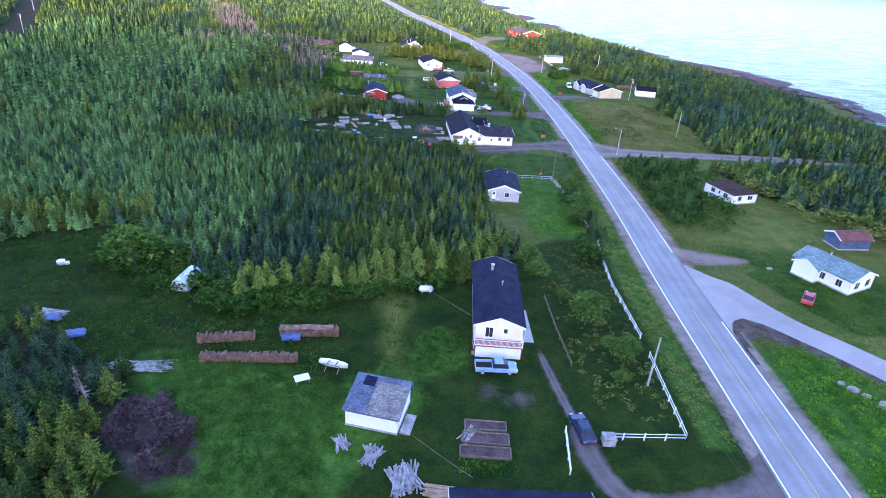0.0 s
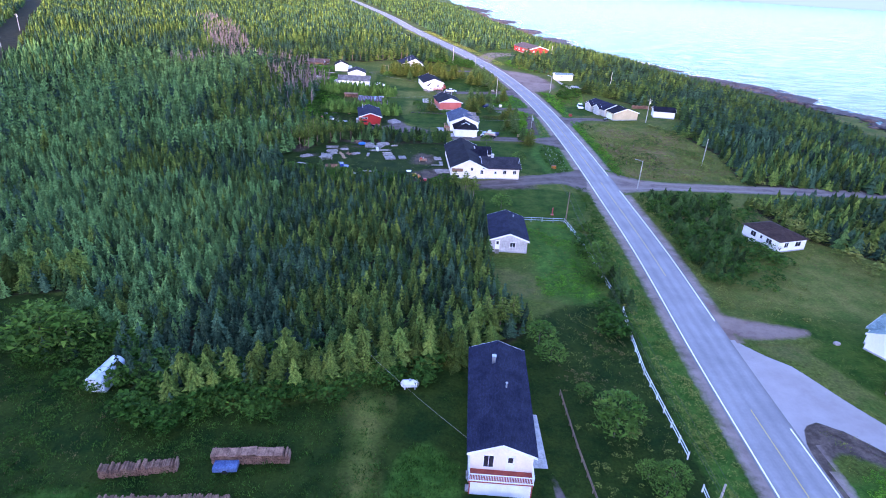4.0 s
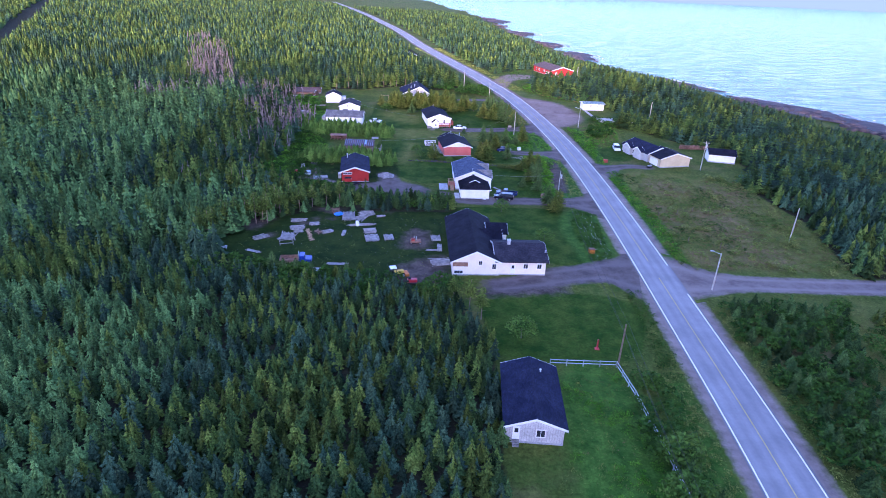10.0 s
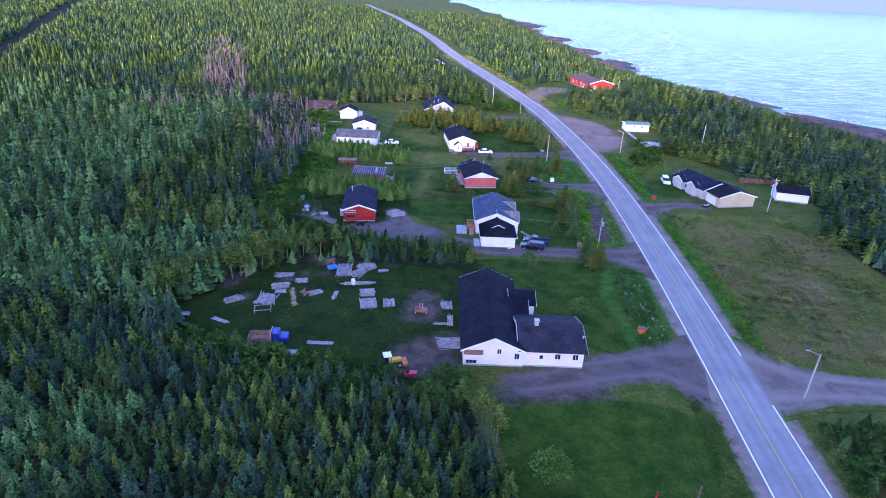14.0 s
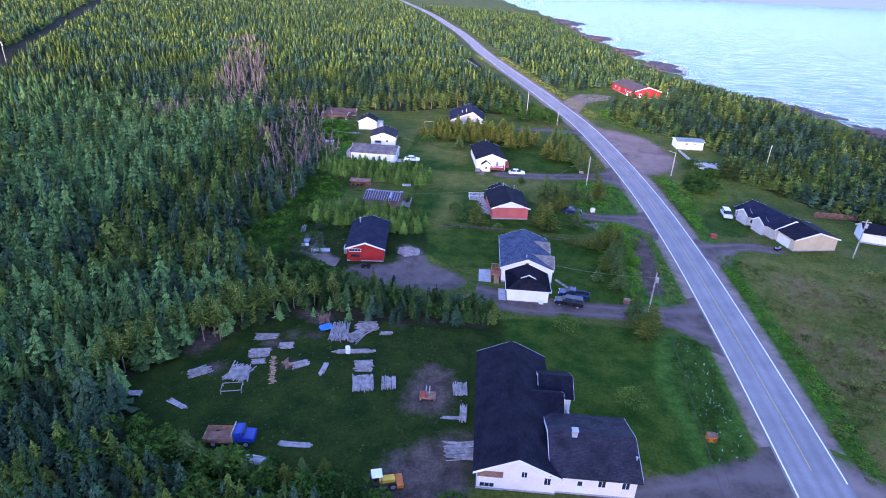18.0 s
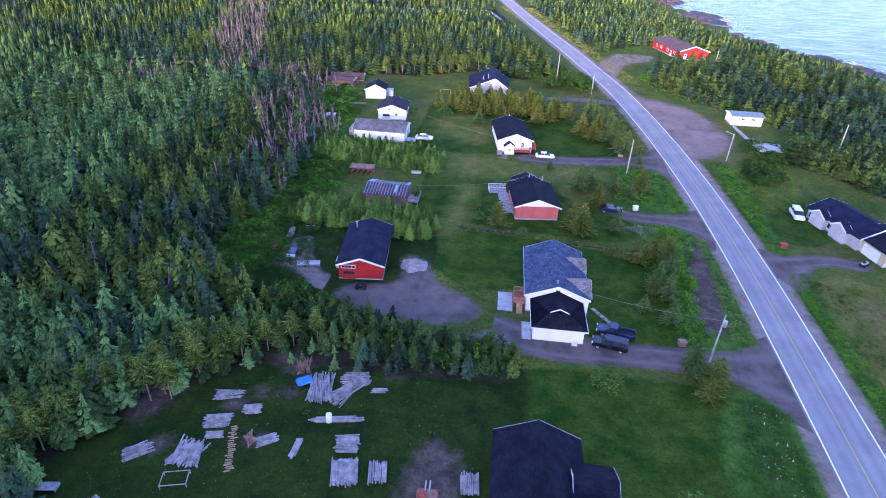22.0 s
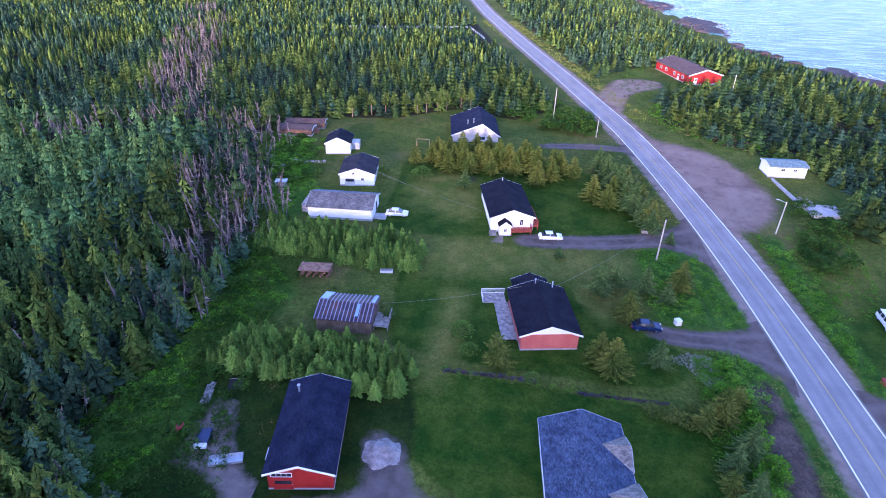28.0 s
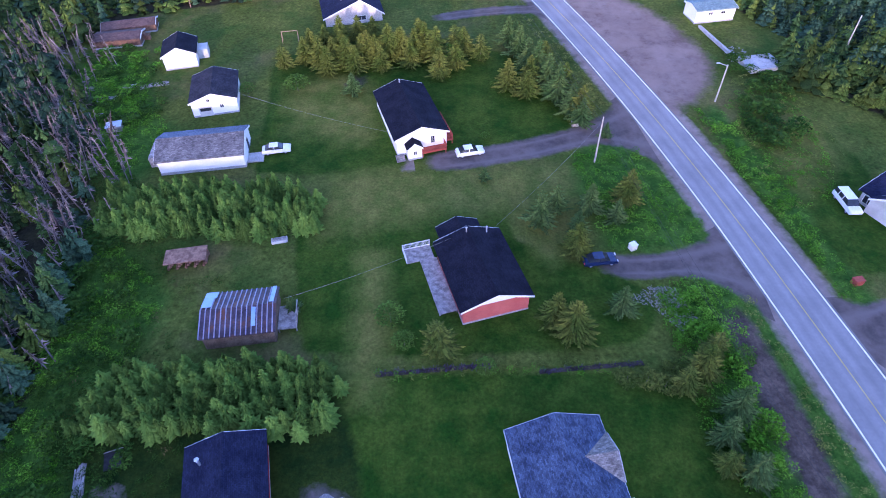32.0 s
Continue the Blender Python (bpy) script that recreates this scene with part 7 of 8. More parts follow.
def firewood(x, y, length, height, turn, label):
    s = thing("firewood_stack", label, "firewood", x, y, turn)
    r = random.Random(int(x * 10))
    n, rows = int(length / 0.21), int(height / 0.19)
    for i in range(n):
        for k in range(max(1, rows + (0, 0, -1, 1)[r.randint(0, 3)])):
            o = part("log", LOG, None, s)
            q = r.uniform(0.62, 0.85)
            o.matrix_local = pose(i * 0.21 + r.uniform(-0.03, 0.03), r.uniform(-0.08, 0.08), 0.1 + k * 0.19, 0, r.uniform(0, 60), 0) @ Matrix.Diagonal((q, r.uniform(0.9, 1.05), q, 1))
    for i in range(int(length / 0.9) if "cover" in label else 0):
        o = part("cover_board", LID, None, s)
        o.matrix_local = pose(i * 0.9, r.uniform(-0.1, 0.1), rows * 0.19 + 0.07 + r.uniform(0, 0.04), r.uniform(-3, 3), r.uniform(-2, 2), r.uniform(-5, 5))
    return s


firewood(-34, 69.8, 7.5, 1.1, 10, "long low stack of reddish split firewood")
firewood(-23.7, 72.2, 8.0, 1.3, 4, "tall stack of split firewood with grey cover boards")
firewood(-32.3, 66.0, 12.2, 1.1, 3, "very long stack of reddish split firewood")
firewood(79, 268.5, 10.0, 1.2, 2, "long firewood stack behind the grey house")
firewood(-66, 326, 9, 1.3, 4, "firewood stack beside the brown shed")


def lumber(x, y, n, length, width, turn, label, material="wood_grey", mess=4.0, layers=3, seed=1):
    """A pile of boards or poles, each a part."""
    p = thing("lumber_pile", label, "lumber", x, y, turn, group="lumber piles")
    r = random.Random(seed)
    n = int(n * 2.5)
    for k in range(layers):
        m = max(1, n // layers)
        for i in range(m):
            l = length * r.uniform(0.75, 1.1)
            b = part("plank", box(-0.07, 0.07, -l / 2, l / 2, 0, 0.06), M[material], p)
            b.matrix_local = pose(-width / 2 + width * (i + 0.5) / m + r.uniform(-0.05, 0.05), r.uniform(-0.2, 0.2), 0.03 + k * 0.12, r.uniform(-1, 1) * mess * 0.25, 0, r.uniform(-mess, mess))
    return p


lumber(-31.2, 188.2, 12, 2.9, 2.0, 105, "stack of grey weathered boards", seed=1)
lumber(-30.5, 186.2, 6, 1.8, 0.9, 105, "short grey boards beside a larger stack", seed=2)
lumber(-32.0, 192.4, 8, 3.4, 1.4, 110, "low pile of grey boards at the wood's edge", seed=18, mess=14)
lumber(-28.1, 190.8, 9, 2.0, 1.4, 105, "small stack of short grey boards", seed=3)
lumber(-24.4, 186.8, 9, 2.2, 1.3, 125, "low pile of short grey boards", seed=23)
lumber(-26.3, 186.6, 4, 2.0, 1.0, 50, "crossed brown sticks on bare earth", "wood_log", 35, 2, 24)
lumber(-32.0, 183.3, 20, 3.6, 2.8, 0, "scattered pile of long grey boards", seed=4, mess=20)
lumber(-37.4, 182.4, 8, 3.0, 1.8, 130, "loose heap of bleached boards", seed=5, mess=8)
lumber(-36.8, 175.8, 4, 3.2, 0.7, 70, "a few grey poles at the edge of the yard", seed=25, mess=4, layers=1)
lumber(-14.5, 184.5, 22, 3.3, 2.8, 15, "large square stack of silver-grey boards", seed=6, mess=2)
lumber(-15.4, 188.2, 14, 2.6, 2.4, 102, "short grey boards stacked behind others", seed=16, mess=10)
lumber(-11.0, 185.2, 13, 2.8, 2.0, 13, "neat stack of pale boards", seed=7, mess=1.5)
lumber(-1.1, 185.8, 13, 2.6, 2.0, 9, "neat stack of pale blue-grey boards", seed=8, mess=1.5)
lumber(-0.1, 181.0, 8, 3.0, 0.9, 7, "narrow pile of long grey boards", seed=9, mess=4)
lumber(-1.6, 180.0, 2, 2.4, 0.5, 103, "two grey poles on the grass", seed=26, mess=6, layers=1)
lumber(0.4, 174.4, 17, 4.0, 2.8, 100, "pile of long grey poles by the house", seed=10, mess=8)
lumber(-20.8, 186.4, 5, 3.0, 0.6, 0, "a few long grey boards on the grass", seed=11, mess=4)
lumber(-21.4, 196.0, 20, 5.0, 2.8, 14, "heap of grey salvaged timber", seed=12, mess=11, layers=4)
lumber(-25.0, 199.3, 11, 2.8, 1.7, 20, "leaning heap of brown boards", "wood_log", 16, 4, 42)
lumber(-17.6, 198.4, 11, 3.4, 2.4, 105, "stack of long grey boards at the wood's edge", seed=27, mess=5, layers=4)
lumber(-18.3, 195.8, 11, 4.6, 2.0, -25, "heap of crossed grey timber", seed=13, mess=18, layers=4)
lumber(-17.8, 191.4, 5, 6.0, 0.8, 105, "long grey beams on the ground", seed=14, mess=3)
lumber(-14.2, 197.1, 4, 1.8, 0.6, 100, "short pale boards on the grass", seed=15, mess=3)
lumber(-27.8, 185.0, 9, 0.8, 6.6, 113, "line of yellow sawn blocks on the grass", "wood_tan", 5, 1, 17)
lumber(-5.6, 48.0, 26, 3.8, 2.6, 20, "heap of bleached fence poles", "wood_grey", 35, 4, 19)
lumber(-9.2, 51.0, 12, 3.0, 1.4, -15, "heap of splayed grey poles", "wood_grey", 40, 3, 20)
lumber(-12.6, 52.6, 9, 2.0, 1.3, 30, "small heap of grey sticks", "wood_grey", 40, 3, 21)
lumber(-2.0, 46.6, 8, 3.4, 1.6, 80, "row of tan poles beside the dark roof", "wood_tan", 5, 2, 22)
def garden_bed(x, y, w, d, label):
    b = thing("garden_bed", label, "garden bed", x, y, -3, group="garden beds")
    part("soil", box(-w / 2, w / 2, -d / 2, d / 2, 0, 0.2), M["heath"], b)
    for s in (-1, 1):
        part("board", box(-w / 2 - 0.08, w / 2 + 0.08, s * (d / 2 + 0.06) - 0.06, s * (d / 2 + 0.06) + 0.06, 0, 0.34), M["pole_dark"], b)
        part("board", box(s * (w / 2 + 0.06) - 0.06, s * (w / 2 + 0.06) + 0.06, -d / 2, d / 2, 0, 0.34), M["pole_dark"], b)


garden_bed(3.3, 56.0, 4.6, 1.3, "raised bed of dark soil edged with grey boards")
garden_bed(3.2, 54.0, 5.0, 1.5, "raised bed of bare brown soil edged with grey boards")
garden_bed(3.0, 52.0, 5.4, 1.4, "raised bed of dry soil edged with worn boards")
scatter("heath_shrubs", [(-38.6, 53.4), (-37.9, 58.9), (-33.5, 59.1), (-28.1, 52.3), (-26.5, 47.2), (-31, 46.3)], 1.1, 0.5, 1.3, SHRUBS, M["heath"], "low purple-brown heath shrubs", "shrubs", 73, None, 1.3)
scatter("shrubs", [(-62, 296), (-52, 297), (-53, 322), (-66, 322)], 0.12, 0.6, 1.6, SHRUBS, M["leaves"], "leafy shrubs behind the sheds", "shrubs", 74, None, 1.3)
lumber(-64, 303.4, 12, 11.5, 1.2, -80, "long low stack of pinkish old logs in the weeds", "wood_grey", 1.5, 3, 31)
lumber(-65, 298.4, 9, 11.5, 0.9, -82, "long overgrown stack of weathered poles", "wood_grey", 1.5, 2, 32)
lumber(-52, 308, 9, 4.8, 1.2, -75, "low pile of grey boards behind the shed", "wood_grey", 9, 2, 33)
lumber(-56.5, 308, 5, 2.4, 1.0, -80, "short boards lying in the weeds", "wood_grey", 5, 2, 34)
scatter("vegetable_rows", [(0.2, 49.2), (6, 49.2), (6, 51), (0.2, 51)], 6, 0.25, 0.5, TUFTS, M["leaves"], "green vegetable rows beside the raised beds", "plants", 71)
scatter("vegetable_patch", [(-7, 67.5), (-4.5, 74), (-1.5, 76), (1.5, 73), (1.5, 66), (-3, 64)], 5, 0.25, 0.6, TUFTS, M["weeds_dark"], "round overgrown vegetable patch of deep green leaves", "plants", 72)
lumber(1.2, 54.6, 6, 2.6, 1.2, -30, "crossed grey boards on the garden", "wood_grey", 20, 2, 24)
lumber(-39, 64, 14, 7.5, 2.0, 95, "overgrown pile of long grey poles", "wood_grey", 6, 2, 25)
lumber(-56, 74.5, 10, 4.0, 2.2, 80, "stack of boards beside a blue sheet", "wood_grey", 4, 2, 26)
lumber(74.5, 84.5, 20, 4.0, 3.0, 60, "heap of demolition boards beside the pale house", "wood_grey", 35, 3, 27)
lumber(-41, 233, 6, 3.6, 1.0, 10, "pale boards leaning by the forest edge", "wood_grey", 6, 2, 30)


def simple(name, label, category, x, y, turn, pieces, z=None, group=""):
    """A small thing made of named pieces: (name, bmesh, material)."""
    t = thing(name, label, category, x, y, turn, z, group)
    for n, bm, m in pieces:
        part(n, bm, M[m], t)
    return t


simple("gas_tank", "white propane tank on short legs in the grass", "tank", -3.9, 85.2, 5, [
    ("tank", rod((-0.9, 0, 0.75), (0.9, 0, 0.75), 0.5, sides=14), "paint_white"), ("end_cap", rod((0.9, 0, 0.75), (1.15, 0, 0.75), 0.5, 0.2, 14), "paint_white"),
    ("end_cap", rod((-0.9, 0, 0.75), (-1.15, 0, 0.75), 0.5, 0.2, 14), "paint_white"), ("leg", box(-0.7, -0.55, -0.3, 0.3, 0, 0.4), "steel"), ("leg", box(0.55, 0.7, -0.3, 0.3, 0, 0.4), "steel"), ("dome", box(-0.15, 0.15, -0.15, 0.15, 1.2, 1.4), "steel")])
simple("picnic_table", "small weathered picnic table on the lawn", "table", -7.6, 88.0, 10, [
    ("tabletop", box(-0.8, 0.8, -0.4, 0.4, 0.7, 0.75), "wood_grey"), ("bench", box(-0.8, 0.8, -0.85, -0.6, 0.42, 0.46), "wood_grey"), ("bench", box(-0.8, 0.8, 0.6, 0.85, 0.42, 0.46), "wood_grey"),
    ("leg", box(-0.6, -0.5, -0.7, 0.7, 0, 0.7), "wood_grey"), ("leg", box(0.5, 0.6, -0.7, 0.7, 0, 0.7), "wood_grey")])
simple("greenhouse", "small hoop greenhouse under pale plastic film", "greenhouse", -41.3, 82.2, -8, [
    ("cover", prism([(-1.3, 0), (-1.3, 0.9), (-0.95, 1.6), (-0.4, 2.0), (0.4, 2.0), (0.95, 1.6), (1.3, 0.9), (1.3, 0)], 0, 4.6), "film"), ("door", box(-0.45, 0.45, -0.05, -0.01, 0, 1.6), "trim"),
    ("hoop", prism([(-1.34, 0), (-1.34, 0.92), (-0.98, 1.64), (-0.4, 2.05), (0.4, 2.05), (0.98, 1.64), (1.34, 0.92), (1.34, 0)], 2.2, 2.28), "steel")])


def boat():
    b = thing("rowing_boat", "white rowing boat on wooden props in the grass", "boat", -15.4, 65.2, -15)
    bm = bmesh.new()
    rings = []
    for i in range(9):
        u = i / 8
        w = 0.62 * math.sin(math.pi * min(1, 0.12 + u * 0.8)) ** 0.7
        x = -1.9 + 3.8 * u
        rings.append([bm.verts.new((x, s * w * k, 0.55 + (0.5 if k == 1 else 0.12 if k == 0.7 else 0) + 0.12 * abs(u - 0.4))) for s, k in ((-1, 1), (-1, 0.7), (-1, 0.1), (1, 0.1), (1, 0.7), (1, 1))])
    for a, c in zip(rings, rings[1:]):
        for k in range(5):
            bm.faces.new((a[k], a[k + 1], c[k + 1], c[k]))
    bm.faces.new(rings[0])
    bm.faces.new(rings[-1][::-1])
    h = part("hull", bm, M["paint_white"], b)
    for x in (-0.8, 0.3):
        part("thwart", box(x, x + 0.22, -0.5, 0.5, 0.9, 0.94), M["wood_tan"], b)
    for x in (-0.9, 0.8):
        part("prop", rod((x, -0.9, 0), (x, 0.4, 0.62), 0.05), M["wood_tan"], b)
    part("gunwale", box(-1.2, 1.2, -0.63, -0.57, 1.02, 1.08), M["wood_red"], b)


boat()


def upturned_boat():
    """A small hull lying keel up."""
    bm = bmesh.new()
    rings = []
    for i in range(11):
        u = i / 10
        w = 0.75 * math.sin(math.pi * (0.1 + 0.82 * u)) ** 0.6
        x = -2.1 + 4.2 * u
        rings.append([bm.verts.new((x, w * math.cos(math.pi * k / 8), 0.02 + 0.62 * (w / 0.75) * math.sin(math.pi * k / 8) ** 0.8)) for k in range(9)])
    for a, c in zip(rings, rings[1:]):
        for k in range(8):
            bm.faces.new((a[k], a[k + 1], c[k + 1], c[k]))
    bm.faces.new(rings[0])
    bm.faces.new(rings[-1])
    bmesh.ops.recalc_face_normals(bm, faces=bm.faces[:])
    b = thing("upturned_boat", "grey weathered boat lying keel up in the grass", "boat", -23.6, 168.4, 8)
    part("hull", bm, M["greywall"], b)
    part("keel", box(-2.0, 1.9, -0.03, 0.03, 0.6, 0.7), M["wood_grey"], b)


upturned_boat()
simple("work_table", "white tilted table top on legs in the weeds", "table", -18.8, 62.4, 25, [("tabletop", box(-0.9, 0.9, -0.6, 0.6, 0.72, 0.8), "paint_white"), ("leg", box(-0.8, -0.72, -0.5, -0.42, 0, 0.72), "wood_grey"), ("leg", box(0.72, 0.8, -0.5, -0.42, 0, 0.72), "wood_grey"), ("leg", box(-0.8, -0.72, 0.42, 0.5, 0, 0.72), "wood_grey"), ("leg", box(0.72, 0.8, 0.42, 0.5, 0, 0.72), "wood_grey")])
simple("barrel", "white plastic tub standing in the meadow", "tub", -62.6, 88.8, 20, [("tub", rod((0, 0, 0), (0, 0, 0.6), 0.55, 0.65, 12), "paint_white"), ("lid", rod((0.9, -0.3, 0), (0.9, -0.3, 0.4), 0.35, sides=10), "paint_white")])
simple("tarpaulin", "crumpled blue tarpaulin over lumber", "tarpaulin", -55.6, 73.2, 15, [("sheet", box(-1.4, 1.6, -0.8, 0.8, 0.3, 0.55, bevel=0.2), "tarp_old")])
simple("tarpaulin", "faded blue tarpaulin over a low heap", "tarpaulin", -50.2, 70.0, 20, [("sheet", box(-1.3, 1.3, -0.9, 0.9, 0, 0.6, bevel=0.25), "tarp_old")])
simple("tarpaulin", "bright blue tarpaulin on the timber heap", "tarpaulin", -23.8, 196.4, 40, [("sheet", box(-1.0, 1.0, -0.7, 0.7, 0.2, 0.8, bevel=0.25), "tarp")])
simple("wrapped_bundle", "white wrapped bundle standing among timber", "bundle", -18.6, 191.1, 20, [("wrap", box(-0.35, 0.35, -0.5, 0.5, 0, 1.1, bevel=0.18), "paint_white")])
simple("trailer_box", "small blue trailer beside the firewood", "trailer", -22.0, 71.0, 4, [("tub", box(-1.2, 1.2, -0.6, 0.6, 0.35, 0.8), "tarp_old"), ("wheel", rod((0, -0.7, 0.3), (0, -0.62, 0.3), 0.3, sides=12), "rubber"), ("wheel", rod((0, 0.62, 0.3), (0, 0.7, 0.3), 0.3, sides=12), "rubber")])
simple("mailbox_shed", "orange wooden bin on the lawn edge", "bin", 31.3, 182.2, 5, [("body", box(-0.55, 0.55, -0.45, 0.45, 0, 0.9, bevel=0.03), "paint_orange"), ("lid", box(-0.6, 0.6, -0.5, 0.5, 0.9, 1.0, bevel=0.03), "wood_log")])
simple("waste_bin", "brown wooden waste box beside the driveway", "bin", 25.6, 215.5, 8, [("body", box(-0.5, 0.5, -0.4, 0.4, 0, 0.8), "wood_log"), ("lid", box(-0.55, 0.55, -0.45, 0.45, 0.8, 0.88), "wood_log")])
simple("waste_bin", "cream box standing at the driveway", "bin", 23.3, 258.3, 20, [("body", box(-0.45, 0.45, -0.4, 0.4, 0, 0.9), "cream"), ("lid", box(-0.5, 0.5, -0.45, 0.45, 0.9, 0.97), "trim")])
simple("waste_bin", "red wooden box at the driveway entrance", "bin", 49.5, 249.5, 5, [("body", box(-0.6, 0.6, -0.4, 0.4, 0, 0.8), "wood_red"), ("lid", box(-0.65, 0.65, -0.45, 0.45, 0.8, 0.88), "wood_red")])
simple("waste_bin", "grey wooden box beside the driveway", "bin", 22.5, 286.8, 5, [("body", box(-0.6, 0.6, -0.4, 0.4, 0, 0.8), "wood_grey"), ("lid", box(-0.65, 0.65, -0.45, 0.45, 0.8, 0.88), "wood_grey")])
simple("waste_bin", "grey weathered box at the fence end", "bin", 17.0, 54.2, 0, [("body", box(-0.7, 0.7, -0.6, 0.6, 0, 1.0), "wood_grey"), ("lid", box(-0.75, 0.75, -0.65, 0.65, 1.0, 1.08), "wood_grey")])
simple("marker_post", "red marker post on the lawn", "post", 24.8, 147.0, 0, [("post", box(-0.09, 0.09, -0.09, 0.09, 0, 1.7), "paint_red"), ("foot", box(-0.3, 0.3, -0.3, 0.3, 0, 0.15), "paint_red")])
simple("bench_frame", "grey metal cot frame on the grass", "frame", -43.6, 176.3, 12, [("frame", box(-1.3, 1.3, -0.5, -0.42, 0.3, 0.38), "steel"), ("frame", box(-1.3, 1.3, 0.42, 0.5, 0.3, 0.38), "steel"), ("slats", box(-1.25, 1.25, -0.4, 0.4, 0.3, 0.34), "wood_grey"), ("leg", box(-1.3, -1.2, -0.5, 0.5, 0, 0.3), "steel"), ("leg", box(1.2, 1.3, -0.5, 0.5, 0, 0.3), "steel")])
simple("metal_tray", "long shallow grey metal tray on the gravel", "tray", -33.9, 223.3, 18, [("floor", box(-1.8, 1.8, -0.6, 0.6, 0.1, 0.16), "steel"), ("rim", box(-1.85, 1.85, -0.66, -0.6, 0.05, 0.4), "steel"), ("rim", box(-1.85, 1.85, 0.6, 0.66, 0.05, 0.4), "steel"), ("rim", box(-1.9, -1.84, -0.66, 0.66, 0.05, 0.4), "steel"), ("rim", box(1.84, 1.9, -0.66, 0.66, 0.05, 0.4), "steel"), ("skid", box(-1.5, -1.3, -0.6, 0.6, 0, 0.1), "wood_grey"), ("skid", box(1.3, 1.5, -0.6, 0.6, 0, 0.1), "wood_grey")])
simple("table_frame", "thin wooden table frame on the grass", "frame", -31.3, 179.8, 18, [("rail", box(-1.35, 1.35, -0.9, -0.82, 0.5, 0.58), "wood_grey"), ("rail", box(-1.35, 1.35, 0.82, 0.9, 0.5, 0.58), "wood_grey"), ("rail", box(-1.35, -1.27, -0.82, 0.82, 0.5, 0.58), "wood_grey"), ("rail", box(1.27, 1.35, -0.82, 0.82, 0.5, 0.58), "wood_grey")] + [("leg", box(a - 0.04, a + 0.04, c - 0.04, c + 0.04, 0, 0.5), "wood_grey") for a in (-1.3, 1.3) for c in (-0.86, 0.86)])
lumber(-19.4, 171.8, 6, 3.8, 0.7, 97, "two long pale poles lying at the yard's edge", "wood_grey", 5, 1, 41)
simple("sawmill", "rusty small sawmill with two pale posts", "machine", -5.2, 183.3, 5, [("bed", box(-1.1, 1.1, -0.7, 0.7, 0.3, 0.6), "wood_log"), ("post", box(-0.35, -0.2, 0.3, 1.6, 0.6, 0.8), "pole"), ("post", box(0.1, 0.25, 0.3, 1.6, 0.6, 0.8), "pole"), ("engine", box(-0.9, -0.2, -0.6, 0.1, 0.6, 1.1, bevel=0.05), "wood_red"), ("leg", box(-1.0, -0.85, -0.6, 0.6, 0, 0.3), "steel"), ("leg", box(0.85, 1.0, -0.6, 0.6, 0, 0.3), "steel")])
simple("water_trough", "grey plastic trough on the lawn", "trough", -24.5, 264.8, 8, [("tub", box(-1.1, 1.1, -0.5, 0.5, 0, 0.4, bevel=0.05), "greywall"), ("hollow", box(-0.95, 0.95, -0.36, 0.36, 0.41, 0.43), "wood_grey")])
simple("sheet_pile", "dark sheet lying on the gravel", "sheet", -38.3, 235.0, 15, [("sheet", box(-0.9, 0.9, -1.0, 1.0, 0, 0.1), "rubber"), ("edge", box(-0.95, 0.95, 1.0, 1.08, 0, 0.12), "wood_grey")])
simple("pallet_stack", "silver bundle of boards under a cover", "stack", -55.3, 294.5, 10, [("stack", box(-1.2, 1.2, -0.9, 0.9, 0, 1.0), "wood_grey"), ("cover", box(-1.3, 1.3, -1.0, 1.0, 1.0, 1.06), "steel")])
simple("swing_frame", "orange swing frame on the far lawn", "swing", -28, 322, 5, [("beam", rod((-1.6, 0, 2.1), (1.6, 0, 2.1), 0.07), "wood_tan"), ("leg", rod((-1.6, -0.8, 0), (-1.6, 0, 2.1), 0.06), "wood_tan"), ("leg", rod((1.6, -0.8, 0), (1.6, 0, 2.1), 0.06), "wood_tan"), ("leg", rod((-1.6, 0.8, 0), (-1.6, 0, 2.1), 0.06), "wood_tan"), ("leg", rod((1.6, 0.8, 0), (1.6, 0, 2.1), 0.06), "wood_tan")])
def mound(x, y, r, h, name, label, material):
    """A rough conical heap with an uneven foot."""
    bm = bmesh.new()
    bmesh.ops.create_icosphere(bm, subdivisions=4, radius=1)
    bmesh.ops.delete(bm, geom=[v for v in bm.verts if v.co.z < -0.05], context="VERTS")
    for v in bm.verts:
        k = 1 + 0.3 * noise.noise(v.co * 1.7 + Vector((x, y, 0)))
        d = math.hypot(v.co.x, v.co.y)
        v.co = Vector((v.co.x * r * k, v.co.y * r * k, h * max(0, 1 - d) ** 0.8 * k + 0.12 * noise.noise(v.co * 6)))
    ob = new(name, mesh_of(name, bm, M[material]))
    ob.location = (x, y, terrain(x, y))
    return tagged(ob, label, "heap")


mound(-16.4, 227.2, 2.3, 1.1, "gravel_mound", "pale grey heap of gravel beside the barn", "crushed")
simple("walkway", "pale plank walkway across the lawn", "walkway", 14.8, 219.6, -52, [("plank", box(-2.6 + i * 0.9, -1.85 + i * 0.9, -0.3, 0.3, 0.03, 0.09), "wood_grey") for i in range(6)])
simple("paved_path", "grey concrete path beside the bungalow", "path", 10.6, 76, 0, [("slab", box(-0.9, 0.9, -3.2 + i * 1.4, -1.85 + i * 1.4, 0.02, 0.08), "concrete") for i in range(6)])
simple("flower_bed", "long bed of purple flowers with a grass edge", "flower bed", -11, 242.3, 0, [("soil", box(0, 13, -0.3, 0.25, 0.0, 0.06, bevel=0.02), "litter"), ("soil", box(18, 30, -1.75, -1.2, 0.0, 0.06, bevel=0.02), "litter")])
